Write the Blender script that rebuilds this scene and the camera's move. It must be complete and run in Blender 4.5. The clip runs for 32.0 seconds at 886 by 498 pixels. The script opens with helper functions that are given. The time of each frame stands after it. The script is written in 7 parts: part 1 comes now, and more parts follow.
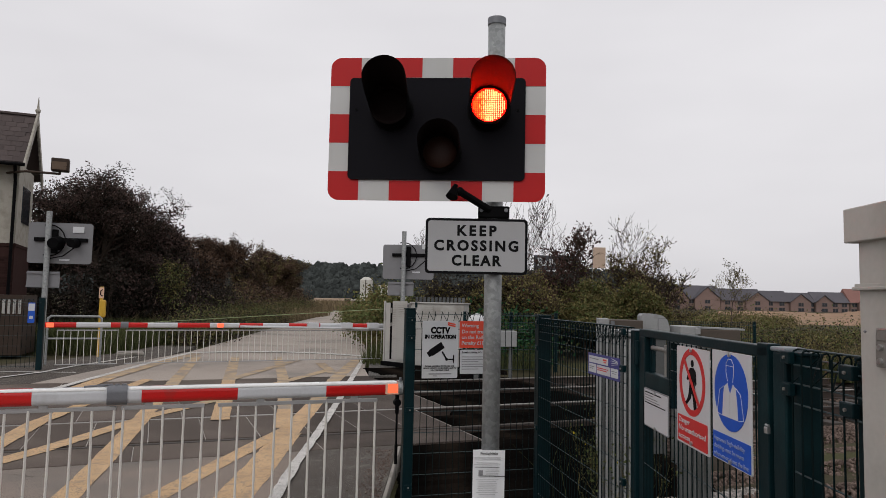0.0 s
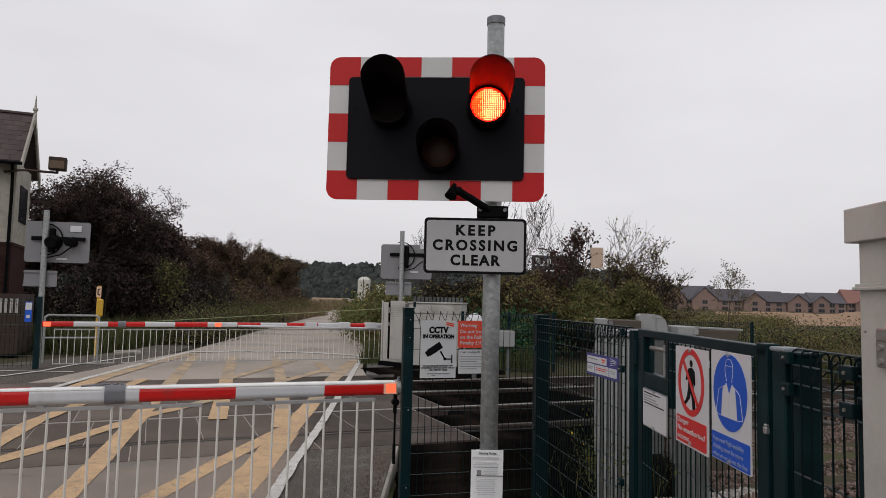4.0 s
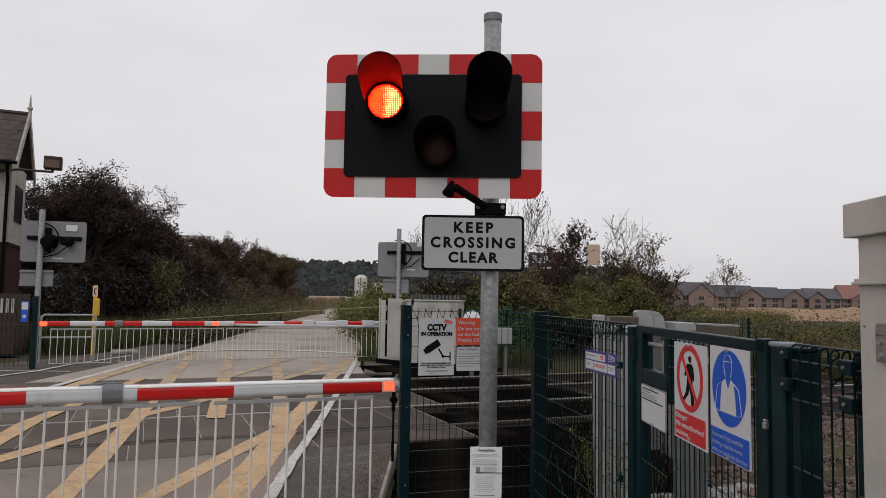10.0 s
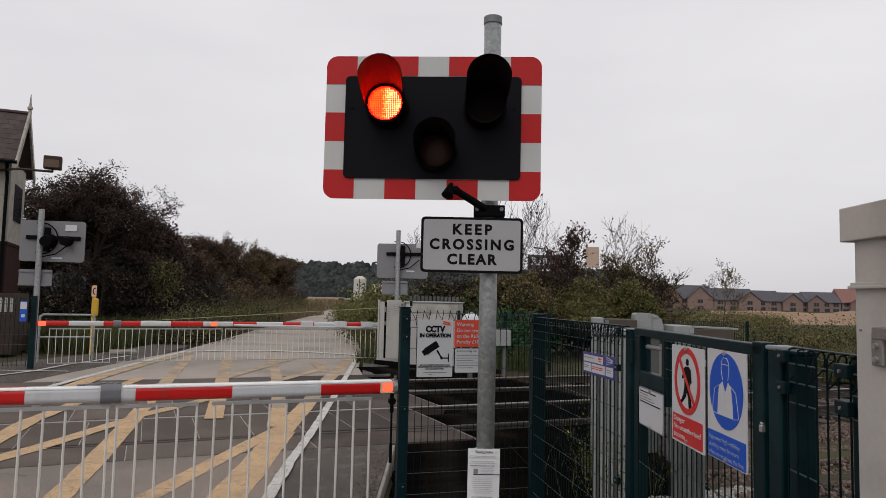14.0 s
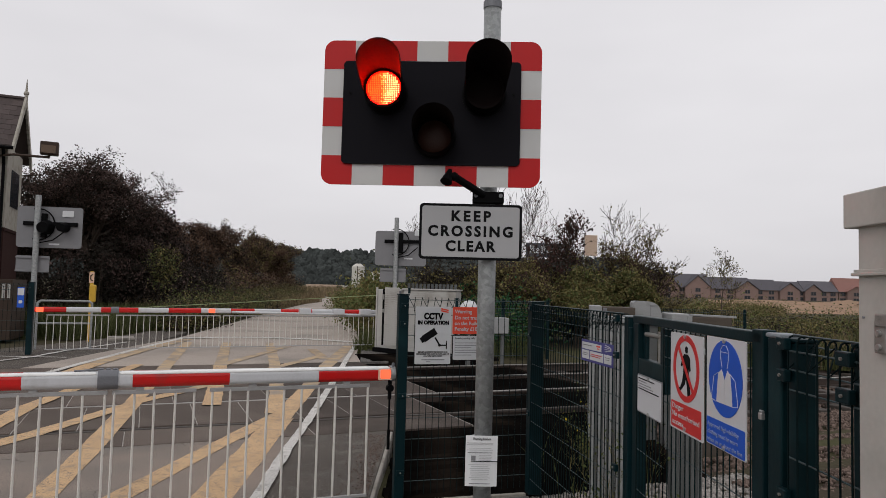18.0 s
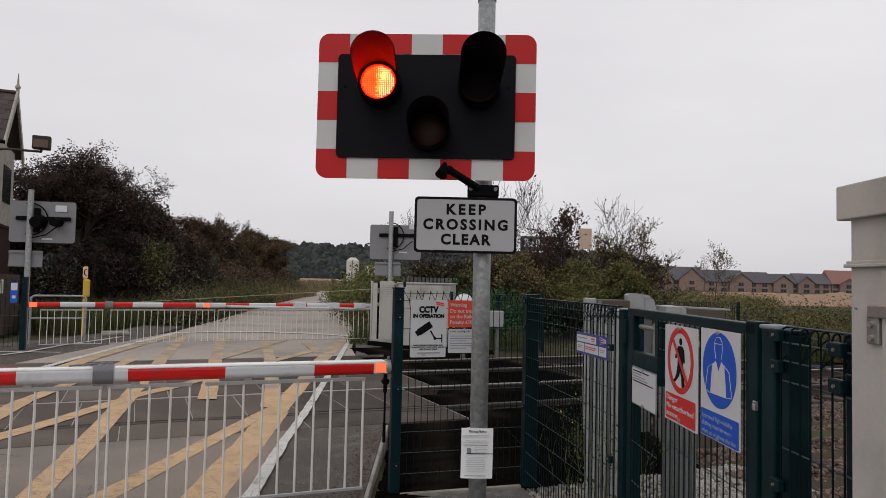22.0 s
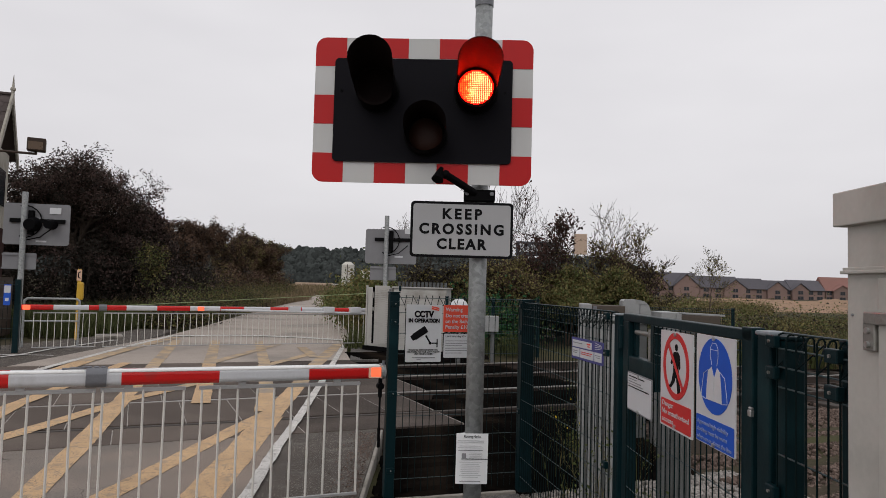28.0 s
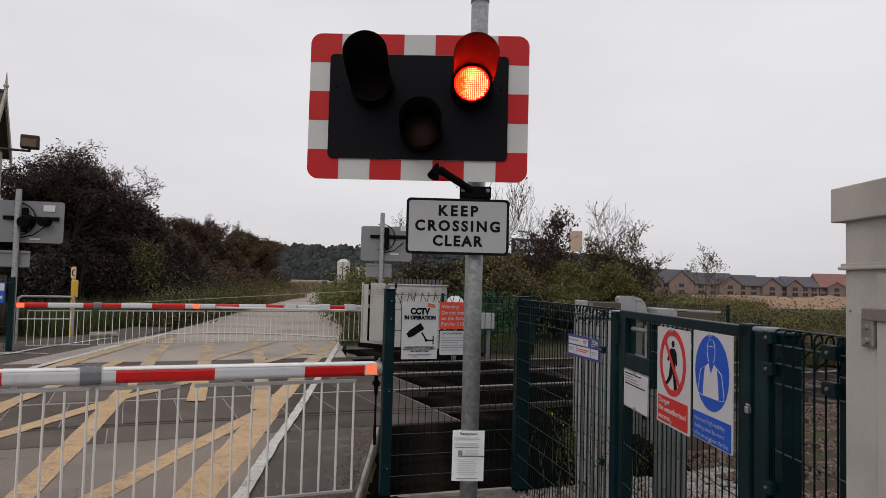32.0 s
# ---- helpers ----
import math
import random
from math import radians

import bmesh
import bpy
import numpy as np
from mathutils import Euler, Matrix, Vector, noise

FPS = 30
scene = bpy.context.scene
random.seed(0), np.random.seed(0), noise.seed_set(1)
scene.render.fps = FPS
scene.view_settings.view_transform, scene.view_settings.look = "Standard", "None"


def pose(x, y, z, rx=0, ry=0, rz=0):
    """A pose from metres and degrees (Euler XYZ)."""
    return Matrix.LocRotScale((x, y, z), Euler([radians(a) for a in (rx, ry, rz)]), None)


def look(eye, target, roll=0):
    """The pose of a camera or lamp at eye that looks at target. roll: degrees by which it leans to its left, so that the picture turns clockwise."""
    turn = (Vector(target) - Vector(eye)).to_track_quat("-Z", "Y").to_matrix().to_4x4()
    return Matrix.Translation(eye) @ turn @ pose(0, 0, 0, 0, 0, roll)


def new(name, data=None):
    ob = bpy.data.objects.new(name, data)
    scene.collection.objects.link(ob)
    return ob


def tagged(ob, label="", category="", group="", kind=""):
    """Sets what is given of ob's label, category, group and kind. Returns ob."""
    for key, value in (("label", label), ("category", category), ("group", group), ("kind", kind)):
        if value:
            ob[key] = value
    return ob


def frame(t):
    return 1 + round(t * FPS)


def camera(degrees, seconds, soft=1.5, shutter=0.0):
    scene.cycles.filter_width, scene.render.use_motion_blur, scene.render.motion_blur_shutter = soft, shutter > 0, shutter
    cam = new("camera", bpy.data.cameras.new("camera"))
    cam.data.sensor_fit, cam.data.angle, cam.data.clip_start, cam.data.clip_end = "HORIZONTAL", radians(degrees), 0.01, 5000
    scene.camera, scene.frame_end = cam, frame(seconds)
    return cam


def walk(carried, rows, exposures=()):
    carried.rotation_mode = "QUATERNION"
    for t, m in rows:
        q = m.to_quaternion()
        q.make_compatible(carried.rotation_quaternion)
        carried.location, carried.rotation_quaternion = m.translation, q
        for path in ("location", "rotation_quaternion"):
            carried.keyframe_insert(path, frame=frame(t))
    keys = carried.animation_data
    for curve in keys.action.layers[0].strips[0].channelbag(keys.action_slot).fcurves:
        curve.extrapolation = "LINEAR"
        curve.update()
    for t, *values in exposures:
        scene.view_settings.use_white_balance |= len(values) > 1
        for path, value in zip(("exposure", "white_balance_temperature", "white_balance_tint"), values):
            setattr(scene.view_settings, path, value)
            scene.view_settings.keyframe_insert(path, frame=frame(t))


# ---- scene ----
cam = camera(65.4, 32.0, soft=0.85)
PATH = [
    (0, (0.002, 0.0, 1.552), (0.001, 1.995, 1.699), 1.2),
    (0.5, (0.001, 0.0, 1.552), (0.004, 1.995, 1.699), 1.4),
    (1, (-0.002, -0.003, 1.552), (0.003, 1.991, 1.705), 1.4),
    (1.5, (-0.001, 0.005, 1.55), (0.015, 1.999, 1.709), 1.4),
    (2, (-0.003, 0.0, 1.551), (0.013, 1.994, 1.705), 1.4),
    (2.5, (-0.003, -0.001, 1.551), (0.001, 1.994, 1.699), 1.3),
    (3, (0.0, -0.001, 1.551), (0.008, 1.993, 1.706), 1.2),
    (3.5, (-0.001, 0.001, 1.551), (0.007, 1.996, 1.703), 1.3),
    (5.5, (-0.008, 0.011, 1.549), (-0.012, 2.006, 1.685), 1.1),
    (6, (-0.005, 0.007, 1.55), (-0.003, 2.002, 1.688), 0.9),
    (6.5, (-0.004, 0.005, 1.551), (-0.001, 2.0, 1.692), 0.9),
    (7, (-0.008, 0.004, 1.55), (-0.003, 1.999, 1.691), 0.9),
    (7.5, (-0.008, 0.008, 1.55), (-0.001, 2.003, 1.684), 1.0),
    (8, (-0.007, 0.006, 1.549), (0.0, 2.001, 1.689), 0.9),
    (8.5, (-0.004, 0.01, 1.549), (0.005, 2.005, 1.688), 1.0),
    (9, (-0.007, 0.006, 1.55), (0.004, 2.001, 1.692), 0.9),
    (9.5, (-0.007, 0.007, 1.549), (0.005, 2.002, 1.692), 0.9),
    (10, (-0.01, 0.007, 1.549), (0.005, 2.002, 1.689), 1.0),
    (10.5, (-0.009, 0.007, 1.55), (0.001, 2.002, 1.69), 1.0),
    (11, (-0.008, 0.005, 1.551), (0.005, 2.0, 1.69), 1.0),
    (11.5, (-0.005, 0.008, 1.549), (0.011, 2.004, 1.688), 0.9),
    (12, (-0.004, 0.005, 1.55), (0.007, 1.999, 1.7), 1.0),
    (12.5, (-0.01, 0.0, 1.549), (0.005, 1.994, 1.691), 1.3),
    (13, (-0.009, 0.001, 1.549), (0.008, 1.996, 1.691), 1.3),
    (13.5, (-0.008, 0.0, 1.549), (0.012, 1.994, 1.695), 1.3),
    (14, (-0.008, 0.0, 1.549), (0.009, 1.995, 1.694), 1.3),
    (14.5, (-0.008, 0.002, 1.549), (0.009, 1.997, 1.686), 1.3),
    (16.5, (-0.009, 0.019, 1.543), (0.005, 2.015, 1.67), 1.8),
    (17, (-0.009, 0.02, 1.544), (0.006, 2.017, 1.66), 1.7),
    (17.5, (-0.009, 0.023, 1.544), (0.015, 2.02, 1.65), 1.6),
    (18, (-0.009, 0.022, 1.544), (0.014, 2.019, 1.654), 1.5),
    (18.5, (-0.006, 0.02, 1.544), (0.034, 2.016, 1.661), 1.4),
    (19, (-0.007, 0.016, 1.545), (0.03, 2.012, 1.667), 1.2),
    (19.5, (-0.008, 0.014, 1.546), (0.028, 2.01, 1.665), 1.2),
    (20, (-0.009, 0.015, 1.545), (0.029, 2.011, 1.663), 1.2),
    (20.5, (-0.011, 0.018, 1.544), (0.027, 2.015, 1.655), 1.3),
    (21, (-0.012, 0.022, 1.543), (0.022, 2.019, 1.648), 1.4),
    (21.5, (-0.012, 0.024, 1.543), (0.021, 2.021, 1.639), 1.3),
    (22, (-0.012, 0.017, 1.542), (0.027, 2.015, 1.634), 1.3),
    (22.5, (-0.012, 0.019, 1.542), (0.03, 2.016, 1.636), 1.2),
    (23, (-0.01, 0.02, 1.543), (0.033, 2.017, 1.638), 1.3),
    (23.5, (-0.012, 0.017, 1.541), (0.028, 2.015, 1.635), 1.3),
    (24, (-0.013, 0.02, 1.542), (0.028, 2.018, 1.629), 1.2),
    (24.5, (-0.013, 0.024, 1.542), (0.032, 2.021, 1.629), 1.3),
    (25, (-0.014, 0.022, 1.542), (0.026, 2.019, 1.637), 1.4),
    (25.5, (-0.014, 0.024, 1.542), (0.03, 2.022, 1.636), 1.4),
    (27.5, (-0.015, 0.021, 1.543), (0.035, 2.017, 1.65), 1.4),
    (28, (-0.015, 0.022, 1.541), (0.037, 2.018, 1.647), 1.6),
    (28.5, (-0.016, 0.025, 1.54), (0.036, 2.021, 1.645), 1.6),
    (29, (-0.017, 0.023, 1.542), (0.039, 2.019, 1.645), 1.5),
    (29.5, (-0.016, 0.025, 1.542), (0.039, 2.022, 1.64), 1.5),
    (30, (-0.015, 0.028, 1.541), (0.043, 2.025, 1.634), 1.4),
    (30.5, (-0.015, 0.032, 1.54), (0.049, 2.029, 1.631), 1.6),
    (31, (-0.014, 0.035, 1.54), (0.051, 2.032, 1.631), 1.6),
    (31.5, (-0.017, 0.034, 1.539), (0.046, 2.031, 1.629), 1.5),
    (32, (-0.017, 0.034, 1.54), (0.048, 2.03, 1.638), 1.5),
]
walk(cam, [(t, look(eye, target, roll)) for t, eye, target, roll in PATH])

# ---- light ----
SUN_UP, SUN_TURN = radians(38), radians(200)
world = bpy.data.worlds.new("overcast_sky")
scene.world = world
world.use_nodes = True
wt = world.node_tree
wt.nodes.clear()


def wnode(kind, **props):
    n = wt.nodes.new(kind)
    for k, v in props.items():
        n.inputs[k].default_value = v
    return n


w_sky = wt.nodes.new("ShaderNodeTexSky")
w_sky.sky_type, w_sky.sun_disc = "NISHITA", False
w_sky.sun_elevation, w_sky.sun_rotation = SUN_UP, SUN_TURN
w_sky.dust_density, w_sky.air_density = 4.0, 1.0
w_grey = wnode("ShaderNodeHueSaturation", Saturation=0.12, Value=0.1)
w_coord = wt.nodes.new("ShaderNodeTexCoord")
w_map = wt.nodes.new("ShaderNodeMapping")
w_map.inputs["Scale"].default_value = (1.0, 1.0, 3.2)
w_noise = wnode("ShaderNodeTexNoise", Scale=1.5, Detail=4.0, Roughness=0.5)
w_ramp = wt.nodes.new("ShaderNodeValToRGB")
w_ramp.color_ramp.elements[0].position, w_ramp.color_ramp.elements[0].color = 0.3, (0.70, 0.685, 0.716, 1)
w_ramp.color_ramp.elements[1].position, w_ramp.color_ramp.elements[1].color = 0.7, (0.83, 0.814, 0.842, 1)
w_axis = wt.nodes.new("ShaderNodeSeparateXYZ")
w_lift = wnode("ShaderNodeMapRange", **{"From Min": 0.0, "From Max": 0.4, "To Min": 0.955, "To Max": 1.055})
w_mix = wt.nodes.new("ShaderNodeMix")
w_mix.data_type = "RGBA"
w_mix.inputs["Factor"].default_value = 0.88
w_back = wnode("ShaderNodeBackground")
w_out = wt.nodes.new("ShaderNodeOutputWorld")
wt.links.new(w_sky.outputs[0], w_grey.inputs["Color"])
wt.links.new(w_coord.outputs["Generated"], w_map.inputs["Vector"])
wt.links.new(w_map.outputs[0], w_noise.inputs["Vector"])
wt.links.new(w_noise.outputs[0], w_ramp.inputs[0])
wt.links.new(w_grey.outputs[0], w_mix.inputs["A"])
wt.links.new(w_ramp.outputs[0], w_mix.inputs["B"])
wt.links.new(w_mix.outputs["Result"], w_back.inputs["Color"])
wt.links.new(w_coord.outputs["Generated"], w_axis.inputs[0])
wt.links.new(w_axis.outputs["Z"], w_lift.inputs["Value"])
wt.links.new(w_lift.outputs[0], w_back.inputs["Strength"])
wt.links.new(w_back.outputs[0], w_out.inputs["Surface"])
sun = new("sun", bpy.data.lights.new("sun", "SUN"))
sun.data.energy, sun.data.angle, sun.data.color = 0.5, radians(25), (1.0, 0.96, 0.9)
sun.matrix_world = pose(0, 0, 40, 90 - math.degrees(SUN_UP), 0, 180 - math.degrees(SUN_TURN))

# ---- materials ----


def mat(name, color, rough=0.6, metal=0.0, vary=0.25, scale=6.0, fine=60.0, bump=0.15, dirt=None, dirt_amount=0.5,
        dirt_scale=2.0, spec=0.5, by_object=0.0, by_island=0.0, emit=None, power=0.0, coord="Object", stretch=(1, 1, 1), speck=None, cracks=None):
    """A surface with two scales of variation, optional stains of a second colour, and fine relief."""
    m = bpy.data.materials.new(name)
    m.use_nodes = True
    nt = m.node_tree
    b = nt.nodes["Principled BSDF"]
    b.inputs["Roughness"].default_value = rough
    b.inputs["Metallic"].default_value = metal
    b.inputs["Specular IOR Level"].default_value = spec
    tc = nt.nodes.new("ShaderNodeTexCoord")
    mp = nt.nodes.new("ShaderNodeMapping")
    mp.inputs["Scale"].default_value = stretch
    nt.links.new(tc.outputs[coord], mp.inputs["Vector"])

    def noise_at(s, detail=3.0):
        n = nt.nodes.new("ShaderNodeTexNoise")
        n.inputs["Scale"].default_value, n.inputs["Detail"].default_value = s, detail
        nt.links.new(mp.outputs[0], n.inputs["Vector"])
        return n.outputs[0]

    def maths(op, a, c):
        n = nt.nodes.new("ShaderNodeMath")
        n.operation = op
        for i, v in enumerate((a, c)):
            if isinstance(v, (int, float)):
                n.inputs[i].default_value = v
            else:
                nt.links.new(v, n.inputs[i])
        return n.outputs[0]

    def blend(f, a, c):
        n = nt.nodes.new("ShaderNodeMix")
        n.data_type = "RGBA"
        for key, v in (("Factor", f), ("A", a), ("B", c)):
            if isinstance(v, (int, float)):
                n.inputs[key].default_value = v
            elif isinstance(v, tuple):
                n.inputs[key].default_value = (*v, 1)
            else:
                nt.links.new(v, n.inputs[key])
        return n.outputs["Result"]

    big, small = noise_at(scale), noise_at(fine, 2.0)
    col = tuple(color)
    if dirt:
        spots = noise_at(dirt_scale, 6.0)
        f = maths("MULTIPLY", maths("SUBTRACT", spots, 0.62 - 0.25 * dirt_amount), 5.0)
        f = maths("MINIMUM", maths("MAXIMUM", f, 0.0), min(1.0, 0.4 + dirt_amount))
        col = blend(f, col, tuple(dirt))
    if speck:
        tint, size, amount = speck
        f = maths("MULTIPLY", maths("SUBTRACT", noise_at(1 / size, 1.0), 0.66 - 0.14 * amount), 9.0)
        col = blend(maths("MINIMUM", maths("MAXIMUM", f, 0.0), 0.85), col, tuple(tint))
    if cracks:
        tint, size, width = cracks
        bend = nt.nodes.new("ShaderNodeVectorMath")
        bend.operation = "MULTIPLY_ADD"
        wob = nt.nodes.new("ShaderNodeTexNoise")
        wob.inputs["Scale"].default_value = 3.0 / size
        nt.links.new(mp.outputs[0], wob.inputs["Vector"])
        nt.links.new(wob.outputs["Color"], bend.inputs[0])
        bend.inputs[1].default_value = (size * 0.35,) * 3
        nt.links.new(mp.outputs[0], bend.inputs[2])
        vo = nt.nodes.new("ShaderNodeTexVoronoi")
        vo.feature = "DISTANCE_TO_EDGE"
        vo.inputs["Scale"].default_value = 1 / size
        nt.links.new(bend.outputs[0], vo.inputs["Vector"])
        gap = maths("MULTIPLY", maths("SUBTRACT", width / size, vo.outputs["Distance"]), 1.2 * size / width)
        gap = maths("MULTIPLY", maths("MINIMUM", maths("MAXIMUM", gap, 0.0), 0.8), maths("MINIMUM", maths("MAXIMUM", maths("MULTIPLY", maths("SUBTRACT", noise_at(0.8 / size), 0.46), 8.0), 0.0), 1.0))
        col = blend(gap, col, tuple(tint))
    gain = maths("ADD", 1 - vary, maths("MULTIPLY", maths("ADD", big, small), vary))
    if by_object or by_island:
        src = nt.nodes.new("ShaderNodeObjectInfo") if by_object else nt.nodes.new("ShaderNodeNewGeometry")
        rnd = src.outputs["Random" if by_object else "Random Per Island"]
        k = by_object or by_island
        gain = maths("MULTIPLY", gain, maths("ADD", 1 - k, maths("MULTIPLY", rnd, 2 * k)))
    hsv = nt.nodes.new("ShaderNodeHueSaturation")
    if isinstance(col, tuple):
        hsv.inputs["Color"].default_value = (*col, 1)
    else:
        nt.links.new(col, hsv.inputs["Color"])
    nt.links.new(gain, hsv.inputs["Value"])
    nt.links.new(hsv.outputs[0], b.inputs["Base Color"])
    nt.links.new(maths("ADD", rough - 0.1, maths("MULTIPLY", big, 0.2)), b.inputs["Roughness"])
    if bump:
        bn = nt.nodes.new("ShaderNodeBump")
        bn.inputs["Strength"].default_value, bn.inputs["Distance"].default_value = bump, 0.01
        nt.links.new(small, bn.inputs["Height"])
        nt.links.new(bn.outputs[0], b.inputs["Normal"])
    if emit:
        b.inputs["Emission Color"].default_value = (*emit, 1)
        b.inputs["Emission Strength"].default_value = power
    return m


M = {}
M["asphalt"] = mat("asphalt", (0.3, 0.243, 0.203), 0.9, vary=0.7, scale=0.7, fine=75, bump=0.5, dirt=(0.17, 0.155, 0.14), dirt_amount=0.6, dirt_scale=0.55, spec=0.2, speck=((0.12, 0.105, 0.092), 0.011, 0.7), cracks=((0.06, 0.052, 0.045), 0.9, 0.006))
M["lane"] = mat("lane", (0.38, 0.33, 0.288), 0.9, vary=0.5, scale=0.5, fine=40, bump=0.4, dirt=(0.25, 0.225, 0.2), dirt_amount=0.5, dirt_scale=0.4, spec=0.2, speck=((0.2, 0.18, 0.16), 0.014, 0.5))
M["asphalt_dark"] = mat("asphalt_dark", (0.078, 0.066, 0.057), 0.9, vary=0.8, scale=1.5, fine=60, bump=0.6, dirt=(0.13, 0.118, 0.105), dirt_amount=0.4, dirt_scale=5, spec=0.2, speck=((0.26, 0.24, 0.21), 0.012, 0.55))
M["footway"] = mat("footway", (0.09, 0.085, 0.08), 0.92, vary=0.5, scale=2, fine=70, bump=0.6, dirt=(0.16, 0.15, 0.135), dirt_scale=6, spec=0.2, speck=((0.28, 0.26, 0.23), 0.012, 0.5))
M["deck"] = mat("deck", (0.1, 0.079, 0.067), 0.85, vary=0.6, scale=1.5, fine=70, bump=0.4, dirt=(0.13, 0.106, 0.09), dirt_amount=0.6, dirt_scale=1.0, spec=0.15, by_object=0.2, speck=((0.19, 0.163, 0.142), 0.012, 0.45))
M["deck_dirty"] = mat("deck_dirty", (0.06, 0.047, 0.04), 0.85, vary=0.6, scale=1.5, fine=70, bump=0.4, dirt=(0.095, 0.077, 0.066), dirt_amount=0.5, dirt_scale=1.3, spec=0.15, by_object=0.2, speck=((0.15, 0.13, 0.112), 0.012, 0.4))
M["joint_pale"] = mat("joint_pale", (0.4, 0.37, 0.34), 0.9, vary=0.5, scale=6, fine=60, bump=0.3, dirt=(0.1, 0.09, 0.08), dirt_amount=0.5, dirt_scale=7, spec=0.1)
M["yellow_paint"] = mat("yellow_paint", (0.56, 0.38, 0.22), 0.8, vary=0.5, scale=2, fine=70, bump=0.4, dirt=(0.31, 0.255, 0.2), dirt_amount=0.3, dirt_scale=9, spec=0.12, speck=((0.27, 0.22, 0.175), 0.014, 0.5), cracks=((0.2, 0.16, 0.125), 0.11, 0.003))
M["yellow_worn"] = mat("yellow_worn", (0.47, 0.35, 0.225), 0.85, vary=0.5, scale=2, fine=60, bump=0.3, dirt=(0.31, 0.265, 0.22), dirt_amount=0.75, dirt_scale=3, spec=0.12)
M["road_white"] = mat("road_white", (0.6, 0.58, 0.55), 0.75, vary=0.5, scale=3, fine=80, bump=0.3, dirt=(0.25, 0.235, 0.215), dirt_amount=0.3, dirt_scale=10, spec=0.15, speck=((0.25, 0.235, 0.215), 0.014, 0.5), cracks=((0.2, 0.19, 0.17), 0.12, 0.003))
M["concrete"] = mat("concrete", (0.29, 0.268, 0.235), 0.9, vary=0.4, scale=4, fine=70, bump=0.3, dirt=(0.13, 0.12, 0.1), dirt_amount=0.6, dirt_scale=4)
M["soil"] = mat("soil", (0.06, 0.05, 0.036), 0.95, vary=0.5, scale=0.5, fine=25, bump=0.8, dirt=(0.075, 0.075, 0.035), dirt_amount=0.7, dirt_scale=0.3, spec=0.05)
M["ballast"] = mat("ballast", (0.135, 0.1, 0.084), 0.95, vary=0.35, scale=4, fine=60, bump=0.5, spec=0.1, by_island=0.45)
M["gravel_pale"] = mat("gravel_pale", (0.3, 0.28, 0.26), 0.95, vary=0.35, scale=4, fine=60, bump=0.5, spec=0.1, by_island=0.4)
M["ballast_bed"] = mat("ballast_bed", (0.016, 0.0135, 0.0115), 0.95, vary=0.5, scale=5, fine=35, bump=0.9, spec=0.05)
M["rail_top"] = mat("rail_top", (0.34, 0.32, 0.3), 0.4, 0.9, vary=0.2, scale=3, fine=50, bump=0.05)
M["rail_dull"] = mat("rail_dull", (0.085, 0.076, 0.07), 0.7, 0.0, vary=0.3, scale=3, fine=50, bump=0.1, spec=0.06)
M["rail_rust"] = mat("rail_rust", (0.045, 0.031, 0.025), 0.9, vary=0.4, scale=5, fine=60, bump=0.3)
M["sleeper"] = mat("sleeper", (0.055, 0.045, 0.038), 0.9, vary=0.4, scale=3, fine=40, bump=0.4, by_object=0.15)
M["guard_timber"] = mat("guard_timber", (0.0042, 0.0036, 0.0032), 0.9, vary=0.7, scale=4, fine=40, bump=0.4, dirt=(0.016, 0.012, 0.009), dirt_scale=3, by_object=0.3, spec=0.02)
M["galv"] = mat("galv", (0.33, 0.343, 0.343), 0.55, 0.55, vary=0.25, scale=25, fine=120, bump=0.06, dirt=(0.27, 0.28, 0.28), dirt_amount=0.55, dirt_scale=22)
def spangle(m, size, k):
    """Zinc flowers: crystals of differing brightness over a galvanised surface."""
    nt = m.node_tree
    b = nt.nodes["Principled BSDF"]
    old = b.inputs["Base Color"].links[0].from_socket
    tc, vo, ramp, hsv = (nt.nodes.new("ShaderNode" + n) for n in ("TexCoord", "TexVoronoi", "MapRange", "HueSaturation"))
    vo.inputs["Scale"].default_value = 1 / size
    ramp.inputs["To Min"].default_value, ramp.inputs["To Max"].default_value = 1 - k, 1 + k
    sep = nt.nodes.new("ShaderNodeSeparateColor")
    nt.links.new(tc.outputs["Object"], vo.inputs["Vector"])
    nt.links.new(vo.outputs["Color"], sep.inputs[0])
    nt.links.new(sep.outputs[0], ramp.inputs[0])
    nt.links.new(ramp.outputs[0], hsv.inputs["Value"])
    nt.links.new(old, hsv.inputs["Color"])
    nt.links.new(hsv.outputs[0], b.inputs["Base Color"])


spangle(M["galv"], 0.022, 0.16)
M["grey_paint"] = mat("grey_paint", (0.2, 0.2, 0.21), 0.55, 0.0, vary=0.15, scale=6, fine=70, bump=0.05, spec=0.25)
M["red_sheet"] = mat("red_sheet", (0.46, 0.01, 0.0115), 0.5, vary=0.12, scale=5, fine=200, bump=0.03, dirt=(0.46, 0.014, 0.014), dirt_amount=0.2, spec=0.25)
M["white_sheet"] = mat("white_sheet", (0.535, 0.535, 0.53), 0.5, vary=0.08, scale=5, fine=240, bump=0.03, dirt=(0.52, 0.52, 0.5), dirt_amount=0.25, spec=0.25)
M["black_board"] = mat("black_board", (0.0066, 0.0062, 0.0088), 0.65, vary=0.2, scale=4, fine=80, bump=0.04, spec=0.08)
M["black"] = mat("black", (0.003, 0.003, 0.0035), 0.65, vary=0.2, scale=6, fine=60, bump=0.05, spec=0.06)
